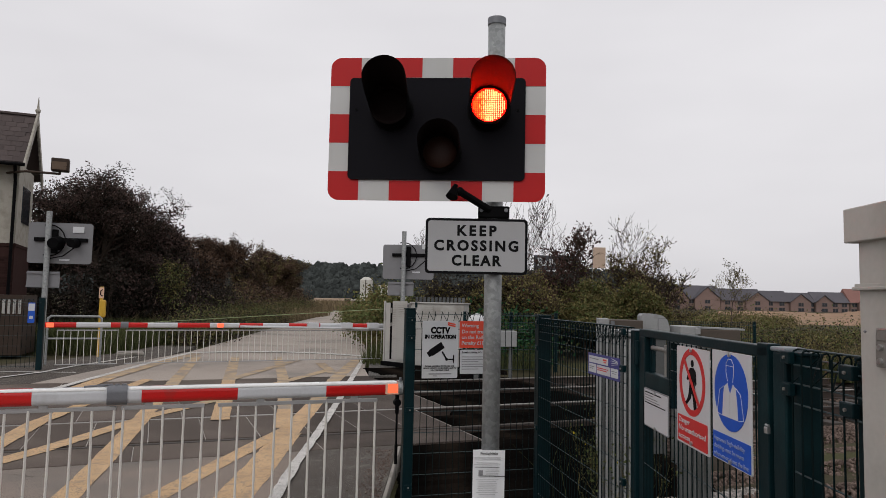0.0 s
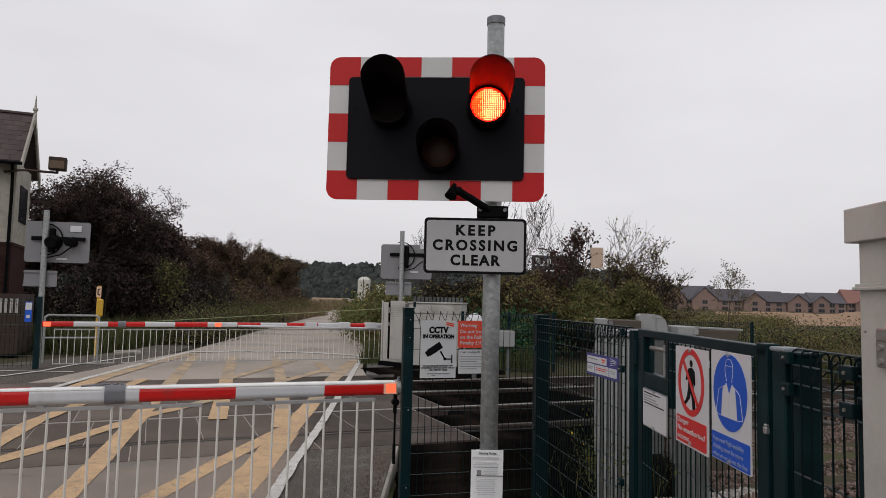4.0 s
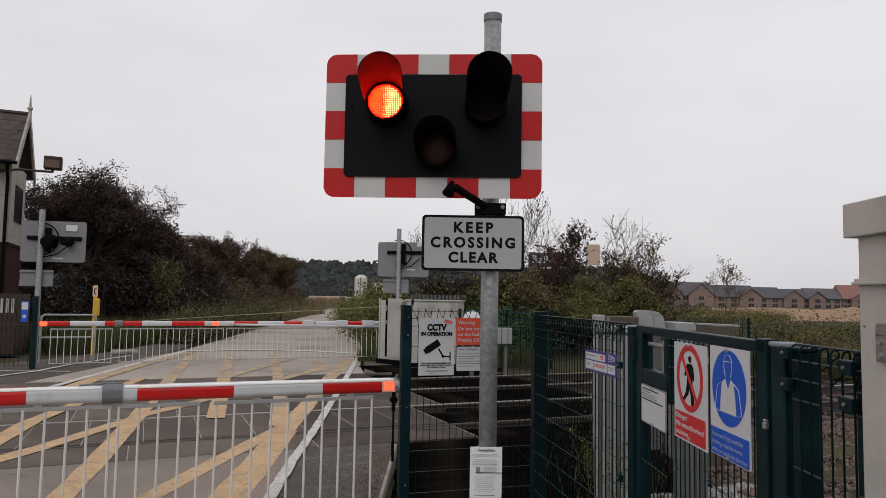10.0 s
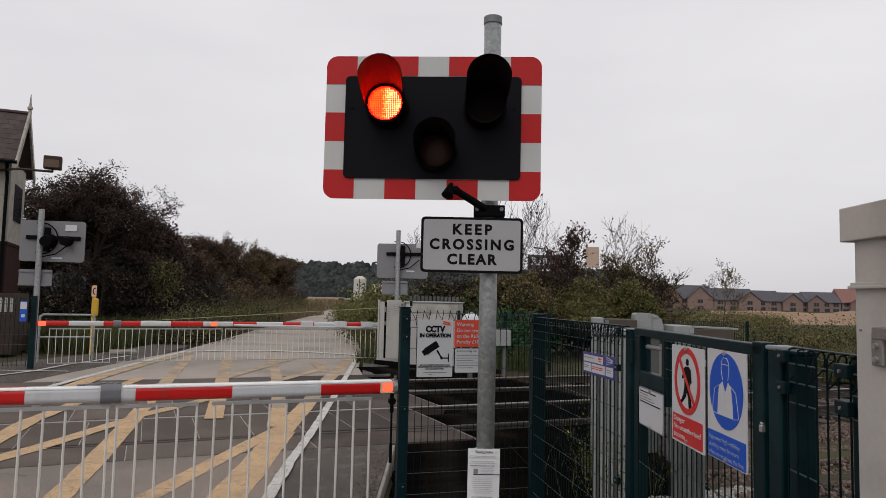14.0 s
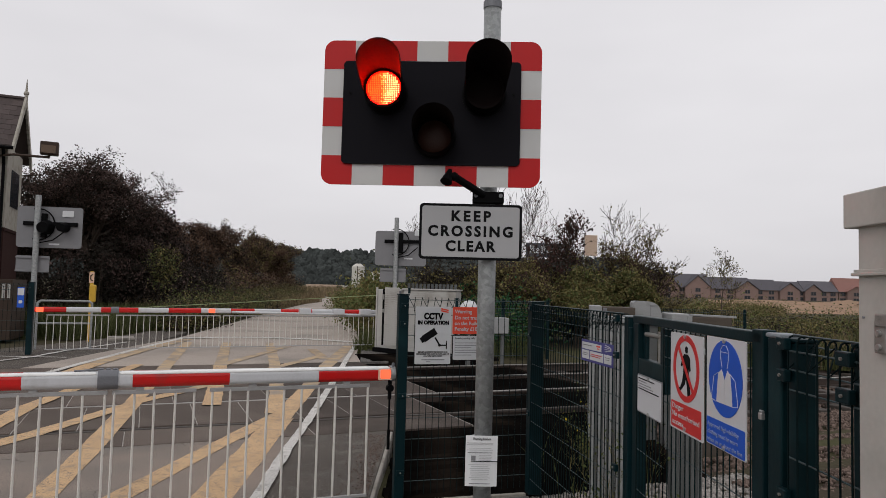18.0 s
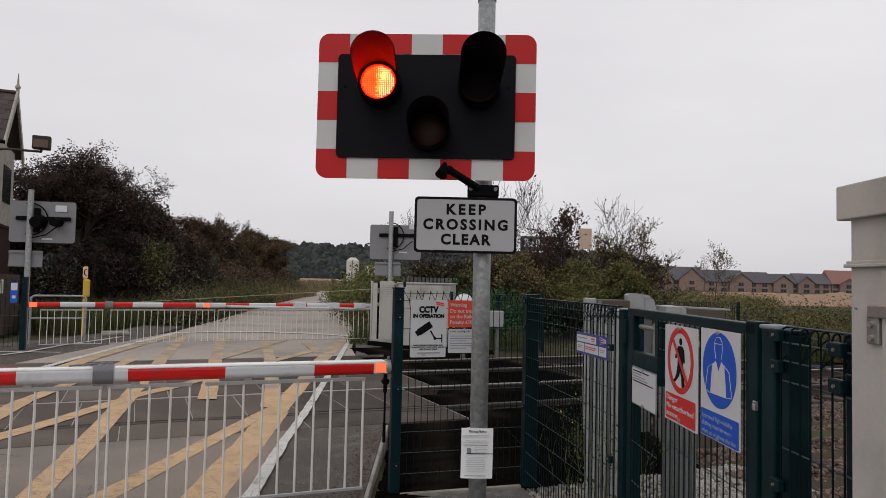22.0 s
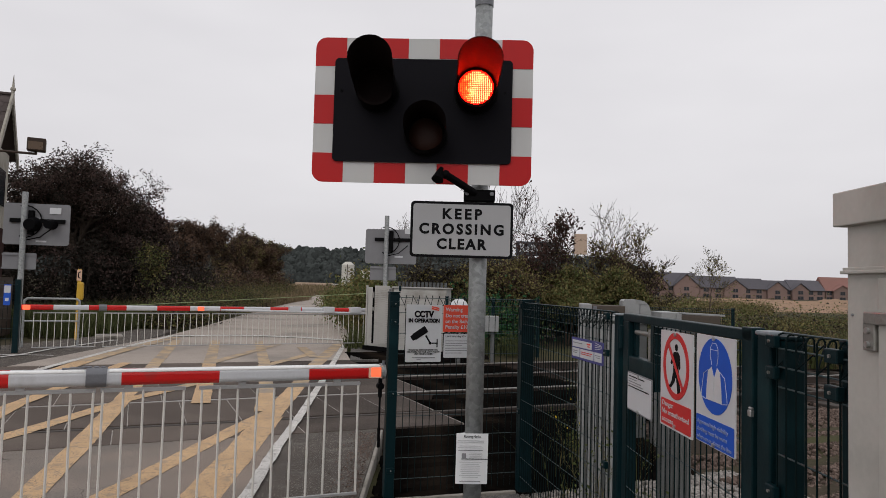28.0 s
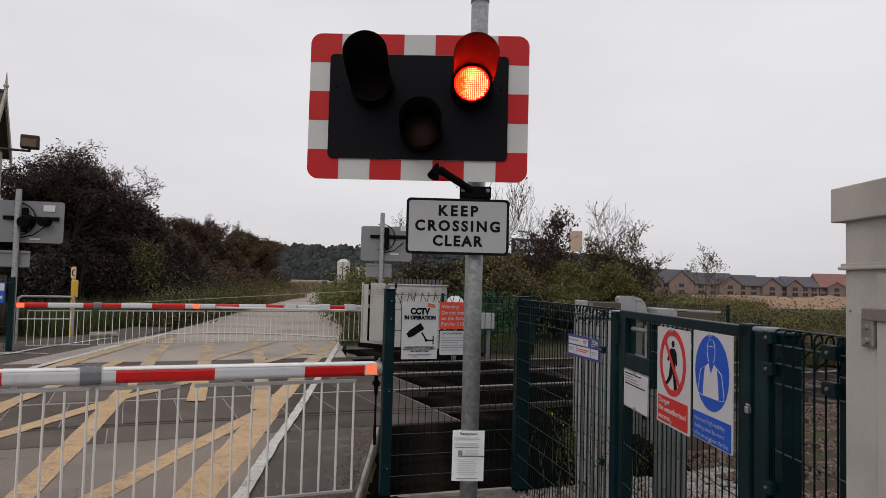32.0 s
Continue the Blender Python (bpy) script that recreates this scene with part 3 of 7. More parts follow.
def rail(p):
    t = thing("rail", TRACK @ pose(0, p, 0), "steel running rail with a bright worn top", "rail", "running rails")
    bm = B()
    box(bm, -60, 90, -0.03, 0.03, -0.018, 0.0, 0.005)
    # the nearest rail head gets a darker, unmetallic colour than the other three
    part("rail_head", bm, "rail_dull" if p == RAILS[0] else "rail_top", t, "dull dark rail head" if p == RAILS[0] else "polished steel rail head")
    bm = B()
    box(bm, -60, 90, -0.03, 0.03, -0.035, -0.018)
    box(bm, -60, 90, -0.008, 0.008, -0.14, -0.035)
    box(bm, -60, 90, -0.07, 0.07, -0.155, -0.14)
    part("rail_web", bm, "rail_rust", t, "rusty brown rail web and foot")


for p in RAILS:
    rail(p)

# sleepers either side of the deck
sl = B()
box(sl, -0.12, 0.12, -1.25, 1.25, -0.27, -0.155, 0.015)
first = None
for pc, a_off in ((8.64, 4.3), (11.78, 4.8)):
    for k in range(26):
        for a in (a_off + 0.65 * k, -7.2 - 0.65 * k):
            if abs(a) > 16:
                continue
            if first is None:
                first = tagged(part("sleeper", sl, "sleeper", None), "weathered brown sleeper in ballast", "sleeper", "track sleepers")
                first.matrix_basis = TRACK @ pose(a, pc, 0)
            else:
                tagged(again("sleeper", first.data, None, TRACK @ pose(a, pc, 0)), "weathered brown sleeper in ballast", "sleeper", "track sleepers")


def stones(name, n, spread, size, material, label, zf, seed):
    """Loose stones strewn over a stretch along and across the railway."""
    r = random.Random(seed)
    vs, fs = [], []
    shapes = []
    for k in range(8):
        ico = B()
        bmesh.ops.create_icosphere(ico, subdivisions=1, radius=1)
        pts = [v.co * r.uniform(0.65, 1.25) for v in ico.verts]
        shapes.append((pts, [[v.index for v in f.verts] for f in ico.faces]))
        ico.free()
    for _ in range(n):
        a, p = spread(r)
        pts, faces = r.choice(shapes)
        q = Euler((r.uniform(0, 6), r.uniform(0, 6), r.uniform(0, 6))).to_matrix()
        s = size * r.uniform(0.6, 1.3)
        o, c = len(vs), ap(a, p, zf(a, p))
        vs += [c + q @ (v * s) for v in pts]
        fs += [[o + i for i in f] for f in faces]
    me = bpy.data.meshes.new(name)
    me.from_pydata(vs, [], fs)
    tagged(part(name, me, material, None), label, "stones", kind="stuff")


def track_spread(r):
    return (r.uniform(4.3, 12), r.uniform(6.9, 13.9)) if r.random() < 0.4 else (r.uniform(4.6, 10.5), r.uniform(1.5, 7.6))


stones("ballast", 36000, track_spread, 0.022, "ballast", "broken brown-grey ballast stones round the rails", lambda a, p: (-0.2 if p > 6.9 else -0.13 if p > 5.2 else -0.055) + 0.03 * math.sin(p * 9), 5)
stones("gravel", 5000, lambda r: (r.uniform(2.6, 4.95), r.uniform(3.4, 4.72)), 0.017, "gravel_pale", "pale gravel behind the green gate", lambda a, p: -0.055, 6)

stones("grit", 600, lambda r: (lambda x, y: (x * UA.x + y * UA.y, x * UP.x + y * UP.y))(-0.46 - abs(r.gauss(0, 0.12)), r.uniform(4.6, 7.3)), 0.008, "ballast", "pale loose grit along the footway kerb", lambda a, p: 0.0, 7)

# anti-trespass guards: rows of dark three-sided timbers
tri = B()
vs = [tri.verts.new((x, y, z)) for x in (0, 2.9) for y, z in ((-0.055, 0), (0.055, 0), (0, 0.085))]
for f in ((0, 1, 2), (5, 4, 3), (0, 3, 4, 1), (1, 4, 5, 2), (2, 5, 3, 0)):
    tri.faces.new([vs[i] for i in f])
bmesh.ops.recalc_face_normals(tri, faces=tri.faces[:])
tri_me = bpy.data.meshes.new("guard_timber")
tri.to_mesh(tri_me)
tri.free()
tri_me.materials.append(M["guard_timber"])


def guard(a0, rows, z, label, k=1.0, edge=-99.0):
    g = thing("trespass_guard", TRACK @ pose(a0, 0, z), label, "trespass guard", "trespass guards")
    for p in rows:
        if all(abs(p - r) > 0.13 for r in RAILS):
            again("guard_timber", tri_me, g, pose(rng.uniform(-0.03, 0.03) + max(0.0, (p * UA.y + edge) / UA.x - a0), p, rng.uniform(-0.006, 0.006), rng.uniform(-4, 4), 0, rng.uniform(-0.3, 0.3)) @ Matrix.Diagonal((k, 1, 1, 1)))


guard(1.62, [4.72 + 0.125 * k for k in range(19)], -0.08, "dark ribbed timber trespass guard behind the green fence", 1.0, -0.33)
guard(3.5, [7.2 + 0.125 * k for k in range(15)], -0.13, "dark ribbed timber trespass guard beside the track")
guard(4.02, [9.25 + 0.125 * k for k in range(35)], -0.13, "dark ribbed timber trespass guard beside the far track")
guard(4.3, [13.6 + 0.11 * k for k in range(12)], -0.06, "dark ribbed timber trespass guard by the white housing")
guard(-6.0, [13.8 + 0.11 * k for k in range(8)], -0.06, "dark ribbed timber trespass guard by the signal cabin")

# ---- road markings ----
paint = thing("yellow_box_marking", Matrix(), "faded yellow box-junction hatching on the crossing", "road marking", kind="structure")
YELLOW = (
    ((-1.51, 4.2), (-1.62, 6.31), 0.30), ((-1.62, 6.31), (-1.72, 8.0), 0.29), ((-1.72, 8.0), (-1.84, 10.4), 0.24), ((-1.84, 10.4), (-2.0, 13.05), 0.24), ((-2.0, 13.05), (-2.13, 17.9), 0.26),
    ((-2.29, 4.3), (-2.01, 6.61), 0.19), ((-2.01, 6.61), (-1.78, 8.3), 0.19), ((-1.87, 8.3), (-2.13, 9.66), 0.21), ((-2.13, 9.66), (-3.03, 13.41), 0.21), ((-3.03, 13.41), (-4.2, 17.9), 0.21),
    ((-2.55, 4.3), (-3.1, 6.5), 0.2), ((-3.1, 6.5), (-3.71, 8.73), 0.21), ((-3.71, 8.73), (-4.55, 11.75), 0.21), ((-4.55, 11.75), (-6.1, 17.4), 0.22),
    ((-4.16, 5.6), (-3.88, 6.95), 0.22), ((-3.88, 6.95), (-3.68, 8.75), 0.2), ((-3.72, 8.75), (-3.46, 9.7), 0.2), ((-3.46, 9.7), (-2.4, 14.9), 0.2),
    ((-2.73, 8.72), (-3.85, 12.7), 0.23), ((-3.85, 12.7), (-5.2, 17.6), 0.22), ((-3.9, 12.7), (-3.5, 17.2), 0.2), ((-4.35, 6.7), (-4.76, 8.3), 0.22), ((-4.76, 8.3), (-5.29, 12.6), 0.2),
    ((-5.6, 9.6), (-6.06, 12.63), 0.3), ((-6.06, 12.63), (-6.3, 15.15), 0.3), ((-6.3, 15.15), (-6.42, 18.2), 0.3), ((-2.85, 16.4), (-2.2, 14.3), 0.22),
)
for k, (a, b, w) in enumerate(YELLOW):
    part("stripe", strip(a, b, w, 0.0015 + 0.0004 * k, 0.0012), "yellow_worn" if b[1] > 12.7 else "yellow_paint", paint)
white = thing("white_edge_marking", Matrix(), "worn white edge and stop lines of the crossing", "road marking", kind="structure")
WHITE = (
    ((-1.17, 3.5), (-1.23, 5.1), 0.1), ((-1.23, 5.1), (-1.32, 6.44), 0.1), ((-1.32, 6.44), (-1.38, 7.9), 0.09), ((-1.38, 7.9), (-1.53, 10.56), 0.09), ((-1.53, 10.56), (-1.95, 17.3), 0.1),
    ((-6.05, 10.2), (-6.29, 12.81), 0.13), ((-6.29, 12.81), (-6.52, 15.82), 0.13), ((-6.52, 15.82), (-6.64, 18.5), 0.13),
    ((-6.7, 18.5), (-5.6, 19.15), 0.28), ((-5.6, 19.15), (-4.6, 19.4), 0.28), ((-4.6, 19.4), (-3.5, 19.25), 0.28), ((-3.5, 19.25), (-2.0, 18.6), 0.28),
    ((-7.9, 12.1), (-7.62, 13.4), 0.09), ((-7.62, 13.4), (-7.66, 14.6), 0.09), ((-7.66, 14.6), (-7.4, 16.9), 0.09), ((-8.4, 13.3), (-7.0, 13.4), 0.06),
)
for k, (a, b, w) in enumerate(WHITE):
    part("line", strip(a, b, w, 0.0145 + 0.0006 * (k % 2), 0.003), "road_white", white)

# ---- the crossing signal ----
LAMPS = {}


def ring(r0, r1, n=48):
    bm = B()
    o = [bm.verts.new((r1 * math.cos(2 * math.pi * i / n), -0.0024, r1 * math.sin(2 * math.pi * i / n))) for i in range(n)]
    q = [bm.verts.new((r0 * math.cos(2 * math.pi * i / n), -0.0024, r0 * math.sin(2 * math.pi * i / n))) for i in range(n)]
    for i in range(n):
        bm.faces.new((o[i], o[(i + 1) % n], q[(i + 1) % n], q[i]))
    ex = bmesh.ops.extrude_face_region(bm, geom=bm.faces[:])
    for v in ex["geom"]:
        if isinstance(v, bmesh.types.BMVert):
            v.co.y += 0.002
    bmesh.ops.recalc_face_normals(bm, faces=bm.faces[:])
    return bm


def shift(bm, x, z, sx=1.0, sz=1.0, y=0.0):
    for v in bm.verts:
        v.co.x, v.co.y, v.co.z = v.co.x * sx + x, v.co.y + y, v.co.z * sz + z
    return bm


def hood(length, r, wall):
    """A long visor, one wall of it: a tube whose underside is cut away towards the front."""
    bm = B()
    n, m = 32, 10
    for rr, sign in ((r, 1), (r + wall, -1)):
        grid = []
        for i in range(m + 1):
            row = []
            for j in range(n + 1):
                a = 2 * math.pi * j / n
                low = min(1.0, max(0.0, (abs(a if a < math.pi else a - 2 * math.pi) - 1.45) / 0.75))
                reach = 0.125 + (length - 0.125) * (1.0 - low * low * (3 - 2 * low))
                row.append(bm.verts.new((rr * math.sin(a) + 0.05 * max(0.0, reach * i / m - 0.1), -reach * i / m, rr * math.cos(a) + 0.1 * max(0.0, reach * i / m - 0.1))))
            grid.append(row)
        for p, q in zip(grid, grid[1:]):
            for j in range(n):
                f = (p[j], p[j + 1], q[j + 1], q[j])
                bm.faces.new(f if sign > 0 else tuple(reversed(f)))
    bmesh.ops.remove_doubles(bm, verts=bm.verts[:], dist=1e-5)
    for f in bm.faces:
        f.smooth = True
    return bm


def signal_lamp(name, parent, x, z, length, off, lit):
    r = 0.118
    lamp = thing(name, pose(x, -0.03, z), "")
    lamp.parent = parent
    part("hood", hood(length, r, -0.0012), "hood_black", lamp, "long black visor")
    part("hood_lining", hood(length - 0.0005, r - 0.0014, -0.0008), "hood_lining", lamp, "matt black inside of the visor")
    bm = B()
    plate(bm, disc(r + 0.012), -0.005, 0.03)
    part("housing", bm, "black", lamp)
    if not lit:
        bm = B()
        bmesh.ops.create_uvsphere(bm, u_segments=32, v_segments=16, radius=0.102, matrix=Matrix.Diagonal((1, 0.22, 1, 1)))
        part("lens", bm, off, lamp, "unlit dark amber lens")
        return lamp
    bm = B()
    plate(bm, disc(0.1164, 40), -0.104, -0.098)
    part("dark_lens", bm, off, lamp, "unlit dark red lens")
    # the diode unit stands proud of the dark lens while it glows and draws back behind it to go dark
    bm = B()
    plate(bm, disc(0.1, 40), -0.004, 0.004)
    unit = part("light_unit", bm, "black", lamp, "round light unit with a grid of red diodes")
    unit.matrix_basis = pose(0, -0.112, 0)
    bm = B()
    plate(bm, disc(0.0998, 40), -0.007, -0.0045)
    part("glow", bm, "led_glow", unit)
    # the beam is brightest to one side of the unit, so its diodes differ in strength
    side = -0.02 if x < -0.3 else -0.42
    step = 0.0108
    rr = random.Random(int(100 * abs(x)))
    kinds = {"led_on": B(), "led_core": B(), "led_warm": B()}
    for i in range(-9, 10):
        for j in range(-9, 10):
            u, v = i * step, j * step
            if u * u + v * v > 0.092 ** 2:
                continue
            bright = u / 0.1 - side + 0.22 * noise.noise(Vector((u * 60, v * 60, x * 9))) - 0.5 * max(0.0, (u * u + v * v) / 0.0092 - 0.72) + rr.uniform(-0.1, 0.1)
            bright -= 0.35 * max(0.0, u / 0.1 - 0.55)
            kind = "led_core" if bright > 0.08 else "led_warm" if bright > -0.1 else "led_on"
            box(kinds[kind], u - 0.0033, u + 0.0033, -0.0105, -0.0065, v - 0.0033, v + 0.0033)
    for kind, bm in kinds.items():
        part("diode_grid", bm, kind, unit)["kind"] = "stuff"
    # fixed rings round the unit keep its light inside the hood
    for dy, r0 in ((0.0, 0.1004), (-0.018, 0.0994)):
        part("baffle_ring", shift(ring(r0, 0.1135), 0, 0, 1, 1, -0.111 + dy), "hood_lining", lamp)
    return lamp, unit


def crossing_signal(m, label):
    s = thing("crossing_signal", m, label, "traffic signal", "wig-wag signals")
    bm = B()
    rod(bm, (0, 0, 0), (0.0, 0, 3.265), 0.052, n=32)
    for f in bm.faces:
        f.smooth = len(f.verts) == 4
    part("post", bm, "galv", s, "galvanised steel post")
    bm = B()
    rod(bm, (0, 0, 3.235), (0.0, 0, 3.278), 0.056, n=32)
    part("cap", bm, "boom_clamp", s, "dark grey post cap")
    bm = B()
    rod(bm, (0, 0, 0), (0, 0, 0.03), 0.16, n=24)
    part("base_flange", bm, "galv", s)
    w, h, cx, cz = 1.285, 0.862, -0.349, 2.562
    bm = B()
    plate(bm, rounded(w, h, 0.065, 8), -0.112, -0.106, cx, cz)
    board = part("backboard", bm, "white_sheet", s, "board with a red and white chequered border")
    # border blocks, red ones laid on the white board
    red = []
    nx, nz = 7, 5
    bw, bh = w / nx, h / nz
    th = 0.12
    for i in range(nx):
        if i % 2 == 0:
            for z0, z1 in ((cz + h / 2 - th, cz + h / 2), (cz - h / 2, cz - h / 2 + th)):
                red.append((cx - w / 2 + i * bw, cx - w / 2 + (i + 1) * bw, z0, z1, i in (0, nx - 1)))
    for j in (2,):
        for x0, x1 in ((cx - w / 2, cx - w / 2 + th), (cx + w / 2 - th, cx + w / 2)):
            red.append((x0, x1, cz - h / 2 + j * bh, cz - h / 2 + (j + 1) * bh, False))
    for x0, x1, z0, z1, corner in red:
        bm = B()
        if corner:
            top, left = z1 > cz, x0 < cx - 0.3
            zz0, zz1 = (cz + h / 2 - bh, cz + h / 2) if top else (cz - h / 2, cz - h / 2 + bh)
            out = rounded(w, h, 0.065, 8)
            pts = [(x + cx, z + cz) for x, z in out if (x < -w / 2 + 0.066) == left and (x > w / 2 - 0.066) == (not left) and ((z > 0) == top)]
            ex = x1 if left else x0
            edge = zz0 if top else zz1
            ox = x0 if left else x1
            oz = zz1 if top else zz0
            pts = pts + [(ox, edge), (ex, edge), (ex, oz)]
            mx, mz = sum(p[0] for p in pts) / len(pts), sum(p[1] for p in pts) / len(pts)
            pts.sort(key=lambda p: math.atan2(p[1] - mz, p[0] - mx))
            plate(bm, pts, -0.114, -0.1115)
        else:
            box(bm, x0, x1, -0.114, -0.1115, z0, z1)
        part("red_block", bm, "red_sheet", board)
    bm = B()
    plate(bm, rounded(1.045, 0.612, 0.025), -0.128, -0.1145, cx, cz - 0.002)
    panel = part("black_panel", bm, "black_board", s, "matt black signal backing panel")
    for x in (cx - 0.48, cx + 0.48):
        bm = B()
        rod(bm, (x, -0.134, cz + 0.11), (x, -0.126, cz + 0.11), 0.008, n=8)
        part("screw", bm, "black", s)
    bm = B()
    for z in (cz - 0.2, cz + 0.2):
        box(bm, cx - 0.5, cx + 0.5, -0.1, -0.06, z - 0.03, z + 0.03, 0.004)
        box(bm, -0.075, 0.075, -0.06, 0.06, z - 0.03, z + 0.03, 0.004)
    part("fixing_rails", bm, "black", s)
    return s


SIG = Vector((0.302, 4.12, 0))
signal = crossing_signal(pose(*SIG, 0, 0, -3.6), "red and white bordered crossing signal, flashing, on a grey post")
LAMPS["left"] = signal_lamp("red_lamp", signal, -0.615, 2.668, 0.5, "lens_off_red", True)
LAMPS["right"] = signal_lamp("red_lamp", signal, -0.04, 2.668, 0.5, "lens_off_red", True)
for k in LAMPS.values():
    k[0].location.y = -0.128
amber = signal_lamp("amber_lamp", signal, -0.325, 2.415, 0.27, "lens_off_amber", False)
amber.location.y = -0.128
# small watching arm with its clamp
bm = B()
box(bm, -0.095, 0.09, -0.08, 0.09, 2.04, 2.11, 0.008)
part("clamp", bm, "black", signal, "black clamp")
for x in (-0.075, 0.07):
    bm = B()
    rod(bm, (x, -0.09, 2.085), (x, -0.075, 2.085), 0.012, n=8)
    part("clamp_bolt", bm, "boom_clamp", signal)
bm = B()
rod(bm, (-0.03, -0.07, 2.09), (-0.2, -0.2, 2.175), 0.022, n=10)
bmesh.ops.create_uvsphere(bm, u_segments=10, v_segments=8, radius=0.026, matrix=Matrix.Translation((-0.2, -0.2, 2.175)))
part("arm", bm, "black", signal, "black bracket arm")
bm = B()
rod(bm, (-0.245, -0.225, 2.14), (-0.225, -0.185, 2.215), 0.036, 0.012, n=12)
part("watcher", bm, "black", signal, "small black pointed sensor")

# keep-clear sign on the post
ks = thing("keep_clear_sign", pose(0.302 - 0.108, 4.02, 1.868, 0, 0, -1.2), "white rectangular KEEP CROSSING CLEAR sign with a black border", "sign")
bm = B()
plate(bm, rounded(0.597, 0.326, 0.024), 0, 0.004)
part("plate", bm, "ink", ks, "black border")
bm = B()
plate(bm, rounded(0.567, 0.296, 0.016), -0.0022, -0.0004)
part("face", bm, "sign_grey", ks)
for text, z, w in (("KEEP", 0.088, 0.23), ("CROSSING", 0.0, 0.492), ("CLEAR", -0.087, 0.292)):
    writing("lettering", text, 0.083, 0, z, -0.0024, "ink", ks, width=w, bold=0.0034, spaced=True)
bm = B()
box(bm, 0.06, 0.17, 0.005, 0.06, 0.09, 0.12, 0.003)
box(bm, 0.06, 0.17, 0.005, 0.06, -0.12, -0.09, 0.003)
part("bracket", bm, "galv", ks)

# paper notice tied to the post
nt = thing("paper_notice", pose(0.302 - 0.012, 4.046, 0.55, 0, 0, 1.5), "white laminated paper notice tied round the grey post", "notice")
bm = B()
n = 10
rows = []
for i in range(n + 1):
    x = -0.092 + 0.184 * i / n
    rows.append([bm.verts.new((x, 0.004 + 0.9 * x * x - 0.006 * math.sin(9 * z + 4 * x), z)) for z in np.linspace(-0.145, 0.145, 9)])
for p, q in zip(rows, rows[1:]):
    for j in range(8):
        bm.faces.new((p[j], q[j], q[j + 1], p[j + 1]))
ex = bmesh.ops.extrude_face_region(bm, geom=bm.faces[:])
for v in ex["geom"]:
    if isinstance(v, bmesh.types.BMVert):
        v.co.y -= 0.0015
bmesh.ops.recalc_face_normals(bm, faces=bm.faces[:])
part("sheet", bm, "paper", nt)
writing("heading", "Planning Notice", 0.02, 0, 0.128, -0.008, "ink", nt, width=0.1)
rng = random.Random(8)
for z, w, h, k in [(0.105, 0.15, 0.004, "ink_pale"), (0.096, 0.155, 0.003, "ink_pale"), (0.05, 0.14, 0.004, "ink_grey"), (0.001, 0.165, 0.004, "ink")] + \
        [(0.075 - 0.01 * i, 0.15 * rng.uniform(0.8, 1), 0.003, "ink_pale") for i in range(2)] + \
        [(0.035 - 0.009 * i, 0.085 * rng.uniform(0.8, 1), 0.003, "ink_pale") for i in range(4)] + \
        [(-0.018 - 0.0105 * i, 0.13 * rng.uniform(0.7, 1), 0.003, "ink_pale") for i in range(9)] + [(-0.125, 0.12, 0.004, "ink_grey")]:
    bm = B()
    x0 = 0.02 if 0.0 < z < 0.04 else -0.01
    box(bm, x0 - w / 2, x0 + w / 2, -0.0085, -0.0075, z - h / 2, z + h / 2)
    part("text_bar", bm, k, nt)
bm = B()
box(bm, -0.06, -0.035, -0.0085, -0.0075, 0.005, 0.033)
part("printed_block", bm, "ink_grey", nt)
bm = B()
rod(bm, (-0.01, 0.074, 0.12), (-0.01, 0.074, 0.124), 0.058, n=20)
part("tie", bm, "boom_white", nt)

# ---- near barrier ----


def boom_section(name, x0, x1, r0, r1, material, parent, label=""):
    bm = B()
    plate(bm, rounded(2 * r0 * 0.85, 2 * r0, r0 * 0.7, 7), 0, x1 - x0)
    for v in bm.verts:
        k = r1 / r0 if v.co.y > 0.001 else 1.0
        v.co = Vector((x0 + v.co.y, -v.co.x * k, v.co.z * k))
    bmesh.ops.recalc_face_normals(bm, faces=bm.faces[:])
    return part(name, bm, material, parent, label)


def picket_skirt(parent, runs, top, bottom, step, r, mat_bar, mat_rail):
    """Hanging skirts: a top and a bottom rail with pickets between, one per run."""
    bar = B()
    rod(bar, (0, 0, bottom), (0, 0, top), r, n=6)
    me = None
    for x0, x1 in runs:
        bm = B()
        box(bm, x0 - 0.012, x1 + 0.012, -0.011, 0.011, top - 0.012, top + 0.012, 0.003)
        part("skirt_top_rail", bm, mat_rail, parent)
        bm = B()
        box(bm, x0 - 0.012, x1 + 0.012, -0.009, 0.009, bottom - 0.01, bottom + 0.01, 0.003)
        part("skirt_bottom_rail", bm, mat_rail, parent)
        n = max(1, round((x1 - x0) / step))
        for i in range(n + 1):
            x = x0 + (x1 - x0) * i / n
            if me is None:
                ob = part("picket", bar, mat_bar, parent)
                ob.matrix_basis = pose(x, 0, 0)
                me = ob.data
            else:
                again("picket", me, parent, pose(x, 0, 0, random.uniform(-0.5, 0.5), random.uniform(-0.5, 0.5), 0))


